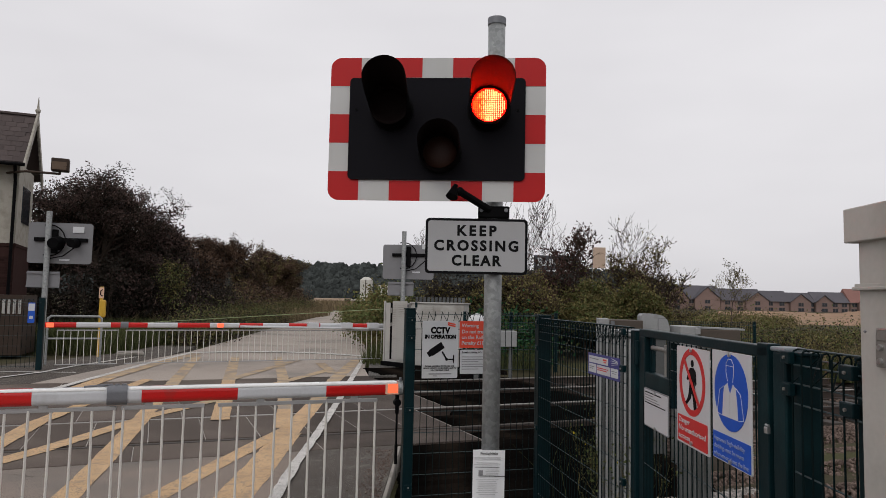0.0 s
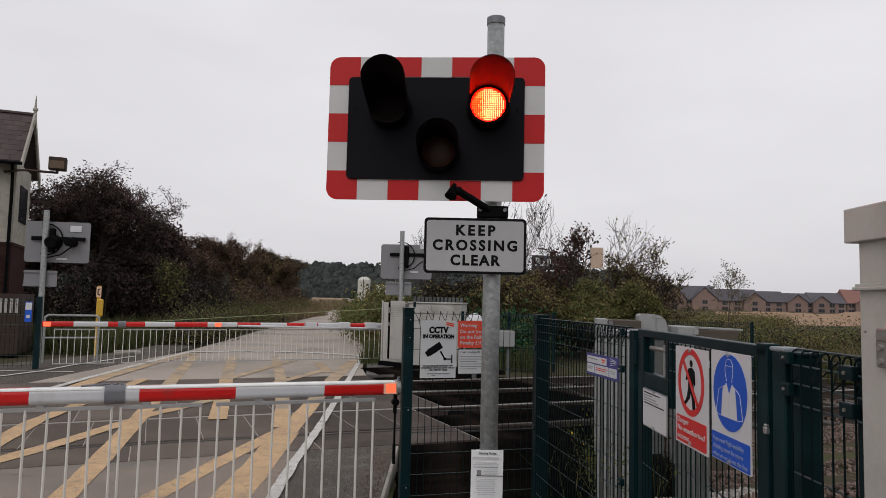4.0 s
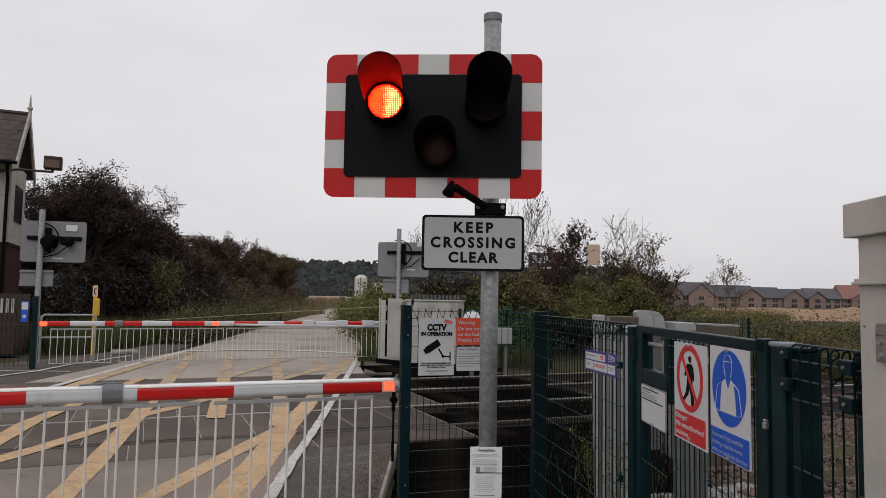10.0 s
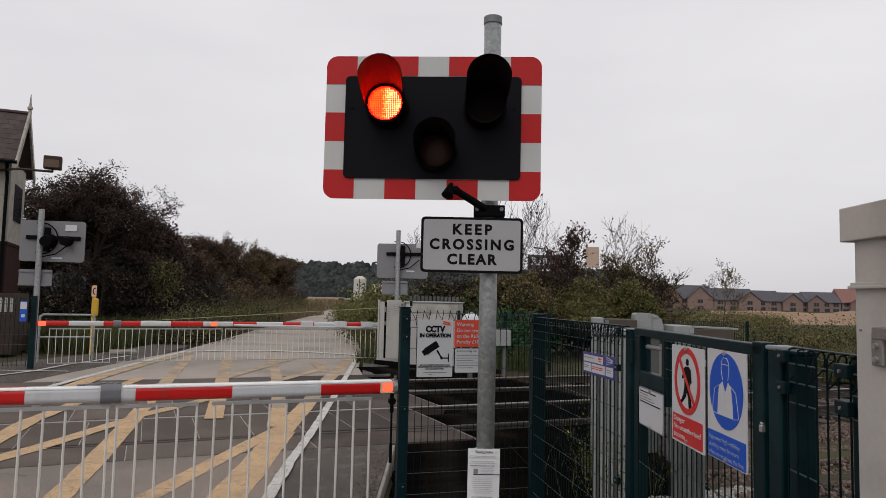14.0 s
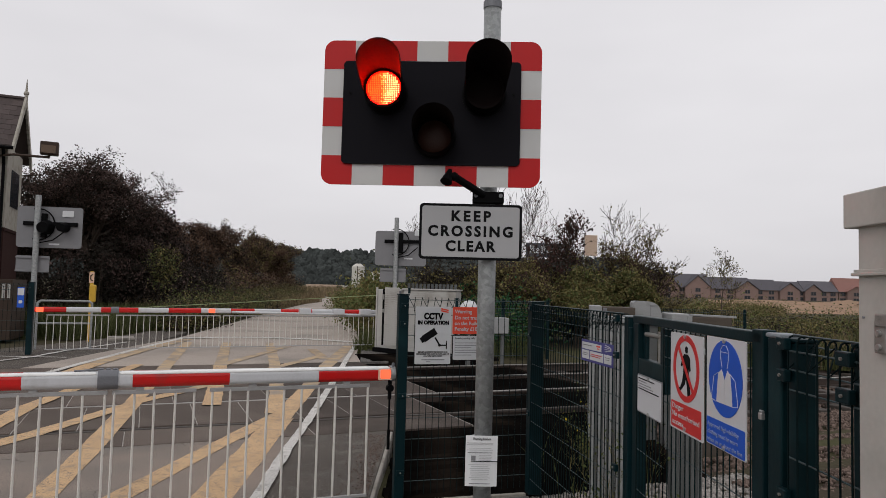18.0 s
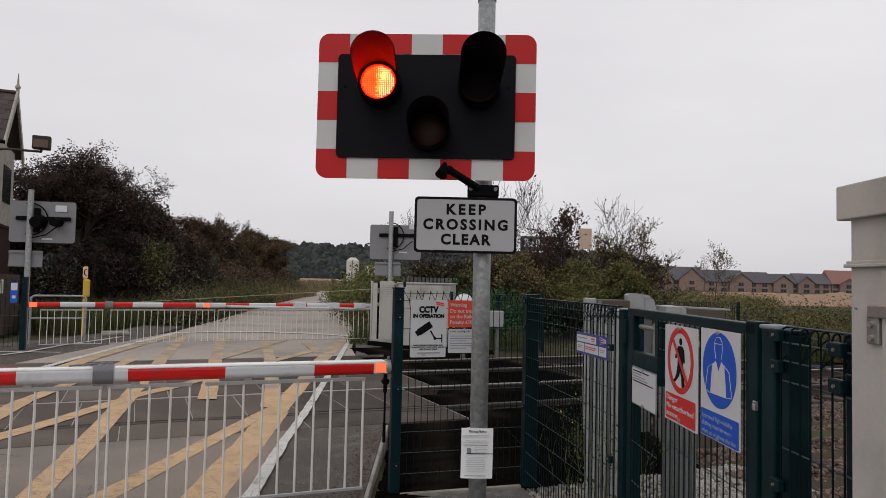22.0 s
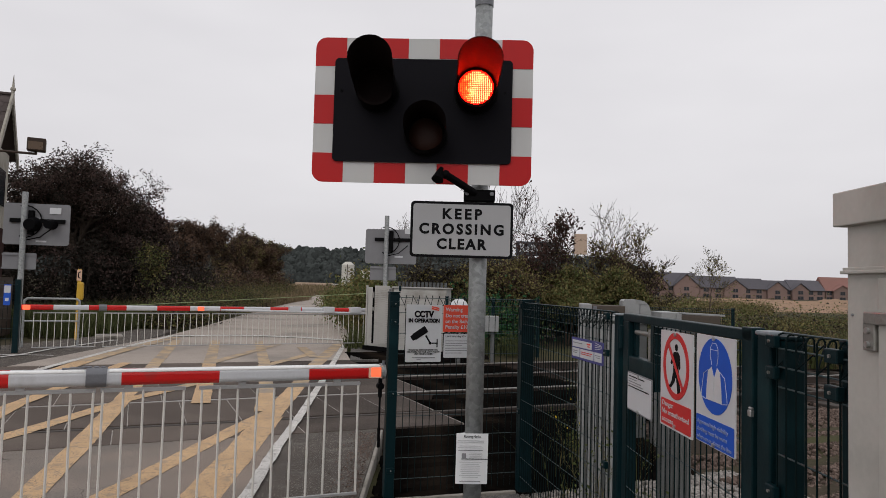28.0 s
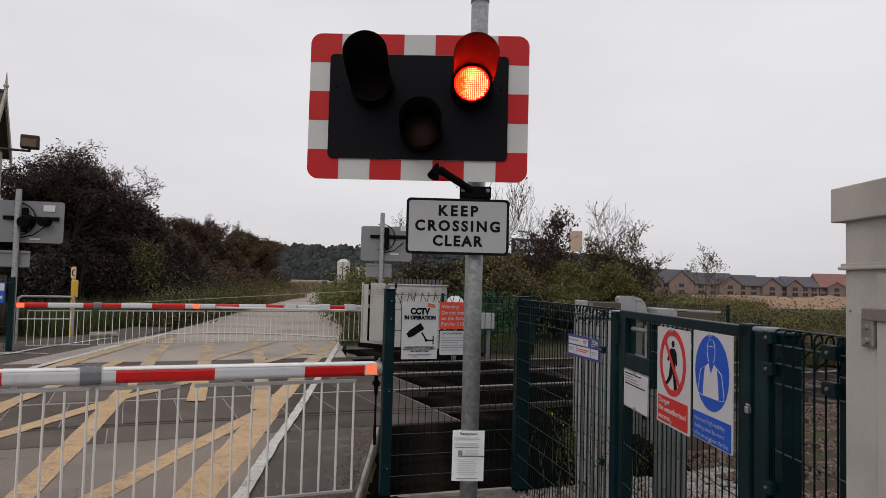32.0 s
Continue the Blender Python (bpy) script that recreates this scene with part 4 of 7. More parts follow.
BD = 20.6
near = thing("near_barrier", pose(-0.287, 5.118, 0.0, 0, 0, BD), "lowered red and white barrier boom with a hanging picket skirt", "barrier", "crossing barriers")
boom = thing("boom", pose(0, 0, 0.905), "red and white banded boom")
boom.parent = near
for x0, x1, k in ((-4.2, -3.55, "boom_white"), (-3.55, -2.95, "boom_red"), (-2.95, -2.6, "boom_white"), (-2.6, -2.358, "boom_red"), (-2.358, -1.94, "boom_white"), (-1.835, -1.744, "boom_white"), (-1.744, -1.153, "boom_red"), (-1.153, -0.558, "boom_white"), (-0.558, -0.03, "boom_red")):
    f = lambda x: 0.0495 + 0.004 * (x / -2.5)
    boom_section("band", x0, x1, f(x0), f(x1), k, boom, "white band" if k == "boom_white" else "red band")
boom_section("joint_clamp", -1.945, -1.828, 0.062, 0.061, "boom_clamp", boom, "dark grey joint clamp")
# strip along the boom's top, whiter than the bands and over the red ones too
for x0, x1 in ((-4.2, -1.947), (-1.826, -0.034)):
    bm = B()
    box(bm, x0, x1, -0.0435, 0.034, 0.0255, 0.052, 0.016)
    part("top_edge", bm, "boom_top", boom, "white top edge")
bm = B()
for x in (-1.93, -1.89, -1.85):
    box(bm, x - 0.014, x + 0.014, -0.012, 0.012, 0.055, 0.07, 0.003)
part("clamp_lug", bm, "boom_clamp", boom)
bm = B()
rod(bm, (-1.94, -0.01, 0.066), (-2.08, -0.02, 0.058), 0.006, n=8)
box(bm, -2.0, -1.96, -0.02, 0.0, 0.056, 0.068, 0.002)
part("cable", bm, "boom_clamp", boom)
bm = B()
plate(bm, rounded(0.108, 0.084, 0.012), -0.043, -0.033, -0.075, 0.0)
part("lamp_bezel", bm, "lamp_bezel", boom, "pale square lamp surround")
bm = B()
plate(bm, rounded(0.074, 0.064, 0.01), -0.046, -0.0435, -0.075, 0.0)
part("boom_lamp", bm, "boom_lamp", boom, "glowing orange-red boom lamp")
bm = B()
rod(bm, (-0.034, 0, 0), (0.0, 0, 0), 0.056, n=24)
part("end_cap", bm, "galv", boom, "round galvanised end cap")
bm = B()
rod(bm, (-0.012, -0.02, 0.05), (-0.012, -0.02, 0.078), 0.011, n=8)
part("end_bolt", bm, "boom_clamp", boom)
skirt = thing("skirt", pose(0, 0, 0), "hanging pale metal picket skirt")
skirt.parent = near
picket_skirt(skirt, [(-4.2, -1.9), (-1.85, -1.37), (-1.262, -0.19)], 0.822, 0.045, 0.118, 0.0085, "skirt_alu", "skirt_alu_dark")
for x in (-2.3, -1.7, -1.0, -0.35):
    bm = B()
    box(bm, x - 0.025, x + 0.025, -0.012, 0.012, 0.83, 0.86, 0.003)
    part("hanger", bm, "skirt_alu_dark", skirt)
drop = thing("drop_rod", pose(-0.03, -0.01, 0), "dark hanging rod at the boom's end")
drop.parent = near
bm = B()
rod(bm, (0, 0, 0.83), (0, 0, 0.38), 0.008, n=8)
rod(bm, (0, 0, 0.5), (0, 0, 0.36), 0.012, n=8)
part("rod", bm, "black", drop)
bm = B()
rod(bm, (0, -0.02, 0.8), (0, 0.02, 0.8), 0.026, n=12)
rod(bm, (0, 0, 0.86), (0, 0, 0.72), 0.015, n=8)
part("pivot", bm, "black", drop, "black pivot eye")

# ---- green mesh fence and gate ----


def wires(bm, paths, r):
    for pts in paths:
        for a, b in zip(pts, pts[1:]):
            rod(bm, a, b, r, n=5, caps=False)


def mesh_panel(parent, length, z0, z1, x0=0.0, vstep=0.05, hstep=0.15, fold="v", r=0.0027, f=0.036):
    """Welded mesh. fold: "v" a kink below the top, "lip" a top bent over backwards, "" a flat sheet."""
    n = round(length / vstep)
    up = {"v": [(0, z0), (0, z1 - 0.13), (-f, z1 - 0.075), (0, z1 - 0.02), (0, z1)],
          "lip": [(0, z0), (0, z1 - 0.016), (0.006, z1 - 0.004), (0.016, z1), (f - 0.01, z1), (f, z1 - 0.012), (f, z1 - 0.06)], "": [(0, z0), (0, z1)]}[fold]
    bm = B()
    wires(bm, [[(0, y, z) for y, z in up]], r)
    first = part("upright_wire", bm, "green_wire", parent)
    first.matrix_basis = pose(x0, 0, 0)
    for i in range(1, n + 1):
        again("upright_wire", first.data, parent, pose(x0 + length * i / n, 0, 0))
    if fold:
        bm = B()
        wires(bm, [[(0, 0.004, z1), (length / n, -f, z1 - 0.075)] if fold == "v" else [(0, 0, z1 - 0.1), (length / n, f, z1 - 0.02), (2 * length / n, 0, z1 - 0.1)]], r * 0.8)
        first = part("brace_wire", bm, "green_wire", parent)
        first.matrix_basis = pose(x0, 0, 0)
        for i in range(2, n - 1, 2):
            again("brace_wire", first.data, parent, pose(x0 + length * i / n, 0, 0))
    zs = {"v": [z1 - 0.02, z1 - 0.13], "lip": [z1 - 0.045, z1 - 0.1], "": [z1 - 0.004, z1 - 0.035, z1 - 0.13]}[fold]
    z = zs[-1] - (0.06 if fold == "lip" else hstep)
    while z > z0:
        zs.append(z)
        z -= hstep
    paths = [(0.004, z) for z in zs] + {"v": [(-f, z1 - 0.075)], "lip": [(0.018, z1 + 0.003), (f + 0.004, z1 - 0.03)], "": []}[fold]
    for y, z in paths:
        bm = B()
        wires(bm, [[(x0, y, z), (x0 + length, y, z)]], r * 0.95)
        part("cross_wire", bm, "green_wire_worn", parent)


def square_post(parent, x, w, h, y=0.03, cap=True, name="post"):
    bm = B()
    box(bm, x - w / 2, x + w / 2, y - w / 2, y + w / 2, 0, h, 0.006)
    p = part(name, bm, "green_steel", parent, "dark green square post")
    if cap:
        bm = B()
        box(bm, x - w / 2 - 0.004, x + w / 2 + 0.004, y - w / 2 - 0.004, y + w / 2 + 0.004, h, h + 0.012, 0.004)
        part("post_cap", bm, "green_steel", parent)
    return p


def clips(parent, x, zs, w=0.05, y=-0.012):
    for z in zs:
        bm = B()
        box(bm, x - w / 2, x + w / 2, y - 0.002, y + 0.02, z - 0.019, z + 0.019, 0.004)
        c = part("clip", bm, "green_steel", parent)
        bm = B()
        rod(bm, (x, y - 0.007, z), (x, y, z), 0.005, n=8)
        part("clip_bolt", bm, "steel", c)


def sign_plate(name, parent_pose, w, h, label, face="sign_white", r=0.01, edge=None):
    """A sign whose face looks along -y, with its top left corner at the pose."""
    t = thing(name, parent_pose @ pose(w / 2, 0, -h / 2), label, "sign")
    bm = B()
    plate(bm, rounded(w, h, r, 4), 0, 0.004)
    part("plate", bm, edge or face, t)
    if edge:
        bm = B()
        plate(bm, rounded(w - 0.012, h - 0.012, r, 4), -0.0022, -0.0004)
        part("face", bm, face, t)
    return t


def bars(parent, rows, y=-0.0026):
    """Lines of unreadable small print: x0, x1, z, height, ink."""
    for x0, x1, z, h, k in rows:
        bm = B()
        box(bm, x0, x1, y - 0.0008, y + 0.0004, z - h / 2, z + h / 2)
        part("print_line", bm, k, parent)


def screws(parent, pts, y=-0.004):
    for x, z in pts:
        bm = B()
        rod(bm, (x, y - 0.005, z), (x, y + 0.004, z), 0.008, n=10)
        part("screw", bm, "bolt", parent)


f1ang = math.degrees(math.atan2(0.275, 0.945))
F1 = pose(-0.21, 5.085, 0, 0, 0, f1ang)
fence1 = thing("mesh_fence", F1, "dark green welded mesh fence panel along the crossing", "fence", "green mesh fence")
square_post(fence1, -0.015, 0.072, 1.475)
clips(fence1, -0.01, (1.4, 1.27, 0.75, 0.2), 0.06)
bm = B()
rod(bm, (0.03, 0.03, 1.49), (0.03, 0.03, 1.53), 0.01, n=8)
part("post_pin", bm, "green_steel", fence1)
mesh_panel(fence1, 0.96, 0.04, 1.465, 0.02, f=-0.036)

f2 = Vector((1.0, 3.735)) - Vector((0.735, 5.36))
f2ang = math.degrees(math.atan2(f2.y, f2.x))
F2 = pose(0.735, 5.36, 0, 0, 0, f2ang)
fence2 = thing("mesh_fence", F2, "dark green welded mesh fence panel between corner post and gate", "fence", "green mesh fence")
square_post(fence2, 0.02, 0.1, 1.44, 0.045)
mesh_panel(fence2, f2.length - 0.02, 0.04, 1.425, 0.02, vstep=0.05, hstep=0.143, fold="lip", r=0.003, f=0.05)
for x in (0.03, f2.length - 0.05):
    clips(fence2, x, (1.4, 1.2, 0.6), 0.05)

GP = Vector((1.026, 3.676))
gd = Vector((1.054, 2.246)) - GP
gang = math.degrees(math.atan2(gd.y, gd.x))
GATE = pose(GP.x, GP.y, 0, 0, 0, gang)
gl = gd.length
gposts = thing("gate_posts", GATE, "dark green square steel gate posts", "gate post")
square_post(gposts, -0.02, 0.075, 1.41, 0.03, name="hinge_post", cap=False)
bm = B()
box(bm, -0.064, 0.024, -0.014, 0.074, 1.41, 1.418, 0.003)
part("pale_top", bm, "pale_cap", gposts, "pale grey flat cap")
bm = B()
box(bm, 1.455, 1.535, 0.004, 0.064, 0, 1.412, 0.006)
part("latch_post", bm, "green_steel", gposts, "dark green square post")
bm = B()
box(bm, 1.45, 1.545, -0.002, 0.07, 1.412, 1.427, 0.006)
part("flat_cap", bm, "pale_cap", gposts, "pale grey flat cap")
for z in (1.3, 0.35):
    bm = B()
    rod(bm, (0.045, 0.0, z - 0.06), (0.045, 0.0, z + 0.06), 0.014, n=10)
    part("hinge_pin", bm, "green_steel", gposts)
gate = thing("mesh_gate", GATE, "closed dark green steel gate with mesh infill and lock box", "gate")
bm = B()
box(bm, 0.06, 1.42, 0.004, 0.05, 1.386, 1.424, 0.004)
part("top_rail", bm, "green_steel", gate)
for x0, x1, nm in ((0.06, 0.15, "hinge_stile"), (1.35, 1.425, "latch_stile")):
    bm = B()
    box(bm, x0, x1, 0.004, 0.05, 0.06, 1.432 if nm == "latch_stile" else 1.386, 0.004)
    part(nm, bm, "green_steel", gate)
bm = B()
box(bm, 0.15, 1.35, 0.004, 0.05, 0.06, 0.11, 0.004)
part("bottom_rail", bm, "green_steel", gate)
bm = B()
box(bm, 0.15, 0.53, 0.006, 0.048, 1.085, 1.213, 0.004)
box(bm, 0.465, 0.53, 0.006, 0.048, 1.213, 1.386, 0.004)
box(bm, 0.15, 0.2, 0.03, 0.046, 1.213, 1.386, 0.003)
part("lock_box", bm, "green_steel", gate, "dark green lock surround")
bm = B()
rod(bm, (0.2, 0.03, 1.335), (0.42, 0.03, 1.335), 0.012, n=10)
rod(bm, (0.4, 0.03, 1.213), (0.4, 0.03, 1.36), 0.011, n=8)
part("lock_bolt", bm, "steel", gate, "steel slide bolt")
mesh_panel(gate, 0.82, 0.11, 1.386, 0.53, hstep=0.2, fold="", r=0.0027)
mesh_panel(gate, 0.38, 0.11, 1.09, 0.15, hstep=0.2, fold="", r=0.0027)
bm = B()
box(bm, 1.428, 1.448, -0.014, 0.0, 1.148, 1.17, 0.003)
rod(bm, (1.43, -0.007, 1.175), (1.45, -0.007, 1.175), 0.004, n=8)
part("padlock", bm, "bolt", gate, "small bright padlock")

F3 = Vector((1.058, 2.115))
f3d = Vector((1.069, 1.615)) - F3
f3 = thing("mesh_fence", pose(F3.x, F3.y, 0, 0, 0, math.degrees(math.atan2(f3d.y, f3d.x))), "dark green welded mesh fence between latch post and case", "fence", "green mesh fence")
square_post(f3, 0.02, 0.06, 1.405, 0.042)
square_post(f3, 0.335, 0.065, 1.415, 0.05)
clips(f3, 0.0, (1.4, 1.305, 0.95, 0.5), 0.05, -0.012)
clips(f3, 0.305, (1.385, 1.29, 0.95, 0.5), 0.06, -0.012)
mesh_panel(f3, 0.46, 0.04, 1.425, 0.02, hstep=0.2, fold="lip", r=0.003, f=0.055)

# ---- signs on the fence and gate ----
s = sign_plate("cctv_sign", F1 @ pose(0.073, -0.012, 1.397), 0.272, 0.42, "white CCTV IN OPERATION sign with camera picture on mesh fence", r=0.006)
writing("lettering", "CCTV", 0.062, -0.002, 0.138, -0.0022, "ink", s, width=0.15, bold=0.0036)
writing("lettering", "IN OPERATION", 0.038, 0, 0.092, -0.0022, "ink", s, width=0.238, bold=0.0022)
bm = B()
box(bm, -0.062, 0.05, -0.0026, -0.0006, -0.026, 0.026, m=pose(-0.022, 0, 0.006, 0, -33, 0))
box(bm, -0.084, -0.06, -0.0026, -0.0006, -0.02, 0.02, m=pose(-0.022, 0, 0.006, 0, -33, 0))
box(bm, -0.006, 0.006, -0.0026, -0.0006, -0.034, 0.034, m=pose(0.033, 0, -0.044, 0, -32, 0))
plate(bm, [(0.05 + x, -0.072 + z) for x, z in disc(0.011, 14)], -0.0027, -0.0006)
box(bm, 0.05, 0.106, -0.0026, -0.0006, -0.077, -0.068)
box(bm, 0.1, 0.108, -0.0026, -0.0006, -0.102, -0.04)
part("camera_picture", bm, "ink", s, "black camera picture")
bm = B()
for k in range(2):
    box(bm, -0.03, 0.03, -0.0026, -0.0006, -0.005, 0.005, m=pose(0.085, 0, 0.19 - 0.014 * k, 0, 12, 0))
part("red_mark", bm, "sign_orange", s)
for text, z, w in (("IMAGES ARE BEING RECORDED AND", -0.122, 0.225), ("MONITORED FOR YOUR SAFETY AND TO", -0.137, 0.25), ("HELP PREVENT CRIME", -0.152, 0.14)):
    writing("lettering", text, 0.0135, 0, z, -0.0022, "ink", s, width=w, bold=0.0002)
bars(s, [(-0.085, 0.09, -0.178, 0.007, "ink_grey"), (-0.05, -0.02, -0.193, 0.006, "ink_grey")])
s = sign_plate("warning_sign", F1 @ pose(0.358, -0.012, 1.398), 0.3, 0.2, "orange-red Warning do not trespass sign behind the post", "sign_orange", r=0.006)
for text, z in (("Warning", 0.065), ("Do not trespass", 0.02), ("on the Railway", -0.022), ("Penalty £1000", -0.064)):
    writing("lettering", text, 0.038, -0.135, z, -0.0022, "sign_white", s, align="LEFT", bold=0.0004)
s = sign_plate("information_sign", F1 @ pose(0.358, -0.012, 1.191), 0.26, 0.19, "white level crossing information sign on the mesh fence", r=0.008, edge="ink")
writing("heading", "Level crossing info", 0.021, -0.11, 0.07, -0.0024, "ink", s, align="LEFT")
bars(s, [(-0.11, 0.1 - 0.04 * (k % 3), 0.036 - 0.018 * k, 0.005, "ink_grey") for k in range(6)])
screws(s, [(0.0, 0.085)])
s = sign_plate("railway_notice", F2 @ pose(1.12, -0.014, 1.252), 0.46, 0.127, "navy and white railway crossing details sign on the mesh fence", "sign_navy", r=0.004)
for x0, x1, z0, z1 in ((-0.128, 0.045, 0.012, 0.066), (-0.128, -0.062, -0.066, 0.002), (-0.054, 0.062, -0.066, 0.002), (0.07, 0.128, -0.066, 0.002)):
    bm = B()
    box(bm, x0, x1, -0.0024, -0.0004, z0, z1)
    part("white_field", bm, "sign_white", s)
bars(s, [(-0.12, -0.035, 0.045, 0.007, "ink_grey"), (-0.12, -0.075, -0.02, 0.006, "ink_grey"), (-0.12, -0.085, -0.035, 0.006, "ink_grey"), (-0.046, 0.05, -0.02, 0.006, "sign_red"),
         (-0.046, 0.04, -0.035, 0.006, "sign_red"), (0.078, 0.12, -0.02, 0.005, "ink_grey"), (0.085, 0.115, -0.035, 0.005, "ink_grey"), (0.005, 0.035, 0.05, 0.012, "sign_orange"), (0.01, 0.03, 0.032, 0.008, "sign_orange")], -0.0032)
bm = B()
for k in range(4):
    box(bm, -0.026, 0.026, -0.0024, -0.0004, -0.002, 0.002, m=pose(0.1, 0, 0.03 + 0.012 * k, 0, -18 + 12 * k, 0))
part("white_rays", bm, "sign_white", s)
for ch in s.children:
    if ch.name.split(".")[0] in ("white_field", "print_line", "white_rays"):
        ch.data.transform(Matrix.Diagonal((1.67, 1.0, 0.74, 1.0)))
s = sign_plate("crossing_details_sign", GATE @ pose(0.185, -0.008, 1.14), 0.345, 0.185, "plain white crossing details sign with small black print on the gate", r=0.006, edge="ink_grey")
bars(s, [(-0.15, 0.08, 0.074, 0.005, "ink"), (-0.15, -0.03, 0.061, 0.004, "ink_grey"), (-0.15, 0.03, 0.048, 0.004, "ink_grey"), (-0.15, 0.06, 0.036, 0.004, "ink_grey"), (-0.15, 0.14, 0.024, 0.005, "ink")])
screws(s, [(0, 0.082), (0, -0.082)])
s = sign_plate("prohibition_sign", GATE @ pose(0.64, -0.008, 1.376), 0.345, 0.405, "white Danger no unauthorised access sign with a red barred ring", r=0.006)
part("red_ring", shift(ring(0.112, 0.137), 0.0, 0.062), "sign_red", s, "red ring")
bm = B()
plate(bm, disc(0.0145, 18), -0.0022, -0.0006, 0.006, 0.139)
for outline in (
    ((-0.012, 0.12), (0.016, 0.121), (0.031, 0.108), (0.036, 0.06), (0.03, 0.052), (0.026, 0.062), (0.022, 0.085), (0.022, 0.03), (-0.02, 0.03), (-0.016, 0.085), (-0.03, 0.066), (-0.04, 0.07), (-0.026, 0.105)),
    ((-0.02, 0.036), (0.006, 0.036), (-0.008, -0.004), (-0.036, -0.03), (-0.052, -0.036), (-0.056, -0.026), (-0.042, -0.018), (-0.028, 0.004)),
    ((-0.004, 0.036), (0.022, 0.036), (0.032, -0.01), (0.036, -0.036), (0.05, -0.042), (0.048, -0.05), (0.016, -0.05), (0.01, -0.006)),
):
    plate(bm, [(x * 1.35, z) for x, z in outline], -0.0022, -0.0006)
part("black_figure", bm, "ink", s, "black walking pictogram")
bm = B()
box(bm, -0.118, 0.118, -0.0042, -0.0026, -0.009, 0.009, m=pose(0, 0, 0.062, 0, 48, 0))
part("red_bar", bm, "sign_red", s)
bm = B()
plate(bm, rounded(0.315, 0.108, 0.006, 4), -0.0022, -0.0006, 0, -0.14)
part("red_field", bm, "sign_red", s)
for text, z, w in (("Danger", -0.102, 0.122), ("No unauthorised", -0.135, 0.285), ("access", -0.168, 0.125)):
    writing("lettering", text, 0.031, -0.145, z - 0.004, -0.0026, "ink_pale", s, align="LEFT", width=w)
screws(s, [(0.0, 0.192), (0.0, -0.184)])
s = sign_plate("hi_vis_sign", GATE @ pose(1.018, -0.008, 1.386), 0.318, 0.4, "white and blue high-visibility clothing sign on the green gate", r=0.006)
bm = B()
plate(bm, disc(0.136, 56), -0.0022, -0.0006, 0, 0.056)
part("blue_disc", bm, "sign_blue", s, "blue disc")
bm = B()
plate(bm, [(-0.05, 0.072), (-0.022, 0.088), (0.0, 0.05), (0.024, 0.088), (0.046, 0.075), (0.058, 0.01), (0.062, -0.034), (-0.066, -0.034), (-0.06, 0.02)], -0.0034, -0.0024)
part("white_vest", bm, "sign_white", s, "white waistcoat pictogram")
bm = B()
wires(bm, [[(-0.02, -0.003, 0.095), (-0.032, -0.003, 0.128), (-0.03, -0.003, 0.158), (-0.014, -0.003, 0.174), (0.014, -0.003, 0.174), (0.03, -0.003, 0.158), (0.032, -0.003, 0.128), (0.022, -0.003, 0.095)],
           [(-0.03, -0.003, 0.15), (0.03, -0.003, 0.15)], [(-0.05, -0.003, 0.075), (-0.088, -0.003, 0.058), (-0.106, -0.003, -0.01), (-0.108, -0.003, -0.028), (-0.07, -0.003, -0.034)],
           [(0.046, -0.003, 0.077), (0.084, -0.003, 0.058), (0.102, -0.003, -0.01), (0.104, -0.003, -0.028), (0.066, -0.003, -0.034)], [(0.0, -0.004, 0.05), (0.0, -0.004, -0.034)]], 0.0011)
part("white_outline", bm, "sign_white", s)["kind"] = "stuff"
bm = B()
plate(bm, rounded(0.306, 0.096, 0.005, 4), -0.0022, -0.0006, 0, -0.148)
part("blue_field", bm, "sign_blue", s)
for text, z, w in (("Approved high-visibility", -0.121, 0.255), ("clothing must be worn", -0.149, 0.245), ("when on or about the line", -0.177, 0.28)):
    writing("lettering", text, 0.023, -0.143, z - 0.004, -0.0026, "print_blue", s, align="LEFT", width=w)
screws(s, [(0.0, 0.19), (0.0, -0.188)])

# ---- the grey equipment case beside the fence ----
case = thing("equipment_case", pose(0.956, 1.64, 0, 0, 0, 0), "tall pale grey trackside equipment case with an overhanging lid", "equipment case")
bm = B()
box(bm, 0.018, 0.56, -0.75, -0.028, 0.05, 1.712, 0.004)
part("body", bm, "case_grey", case)
bm = B()
box(bm, 0.0, 0.6, -0.79, 0.0, 1.706, 1.787, 0.003)
part("lid", bm, "case_grey", case, "overhanging pale grey lid")
bm = B()
box(bm, 0.006, 0.57, -0.76, -0.018, 1.594, 1.602, 0.002)
box(bm, 0.012, 0.57, -0.76, -0.02, 1.602, 1.609, 0.001)
part("drip_rail", bm, "case_grey", case)
bm = B()
box(bm, 0.012, 0.02, -0.735, -0.146, 0.09, 1.585, 0.003)
part("door", bm, "case_grey", case, "flush grey door")
for z in (1.46, 0.3):
    bm = B()
    box(bm, 0.006, 0.018, -0.142, -0.102, z - 0.036, z + 0.036, 0.003)
    box(bm, 0.003, 0.014, -0.24, -0.108, z + 0.022, z + 0.05, 0.003)
    h = part("hinge", bm, "steel", case, "steel hinge plate")
    bm = B()
    for zz in (z - 0.022, z + 0.008):
        rod(bm, (0.0, -0.122, zz), (0.008, -0.122, zz), 0.007, n=10)
    part("hinge_bolts", bm, "bolt", h)
bm = B()
rod(bm, (0.014, -0.05, 1.5), (0.02, -0.05, 1.5), 0.003, n=8)
part("rivet", bm, "ink_grey", case)
bm = B()
box(bm, -0.005, 0.6, -0.79, 0.01, 0, 0.05, 0.01)
part("plinth", bm, "concrete", case, "concrete plinth")

# ---- equipment behind the green fence ----


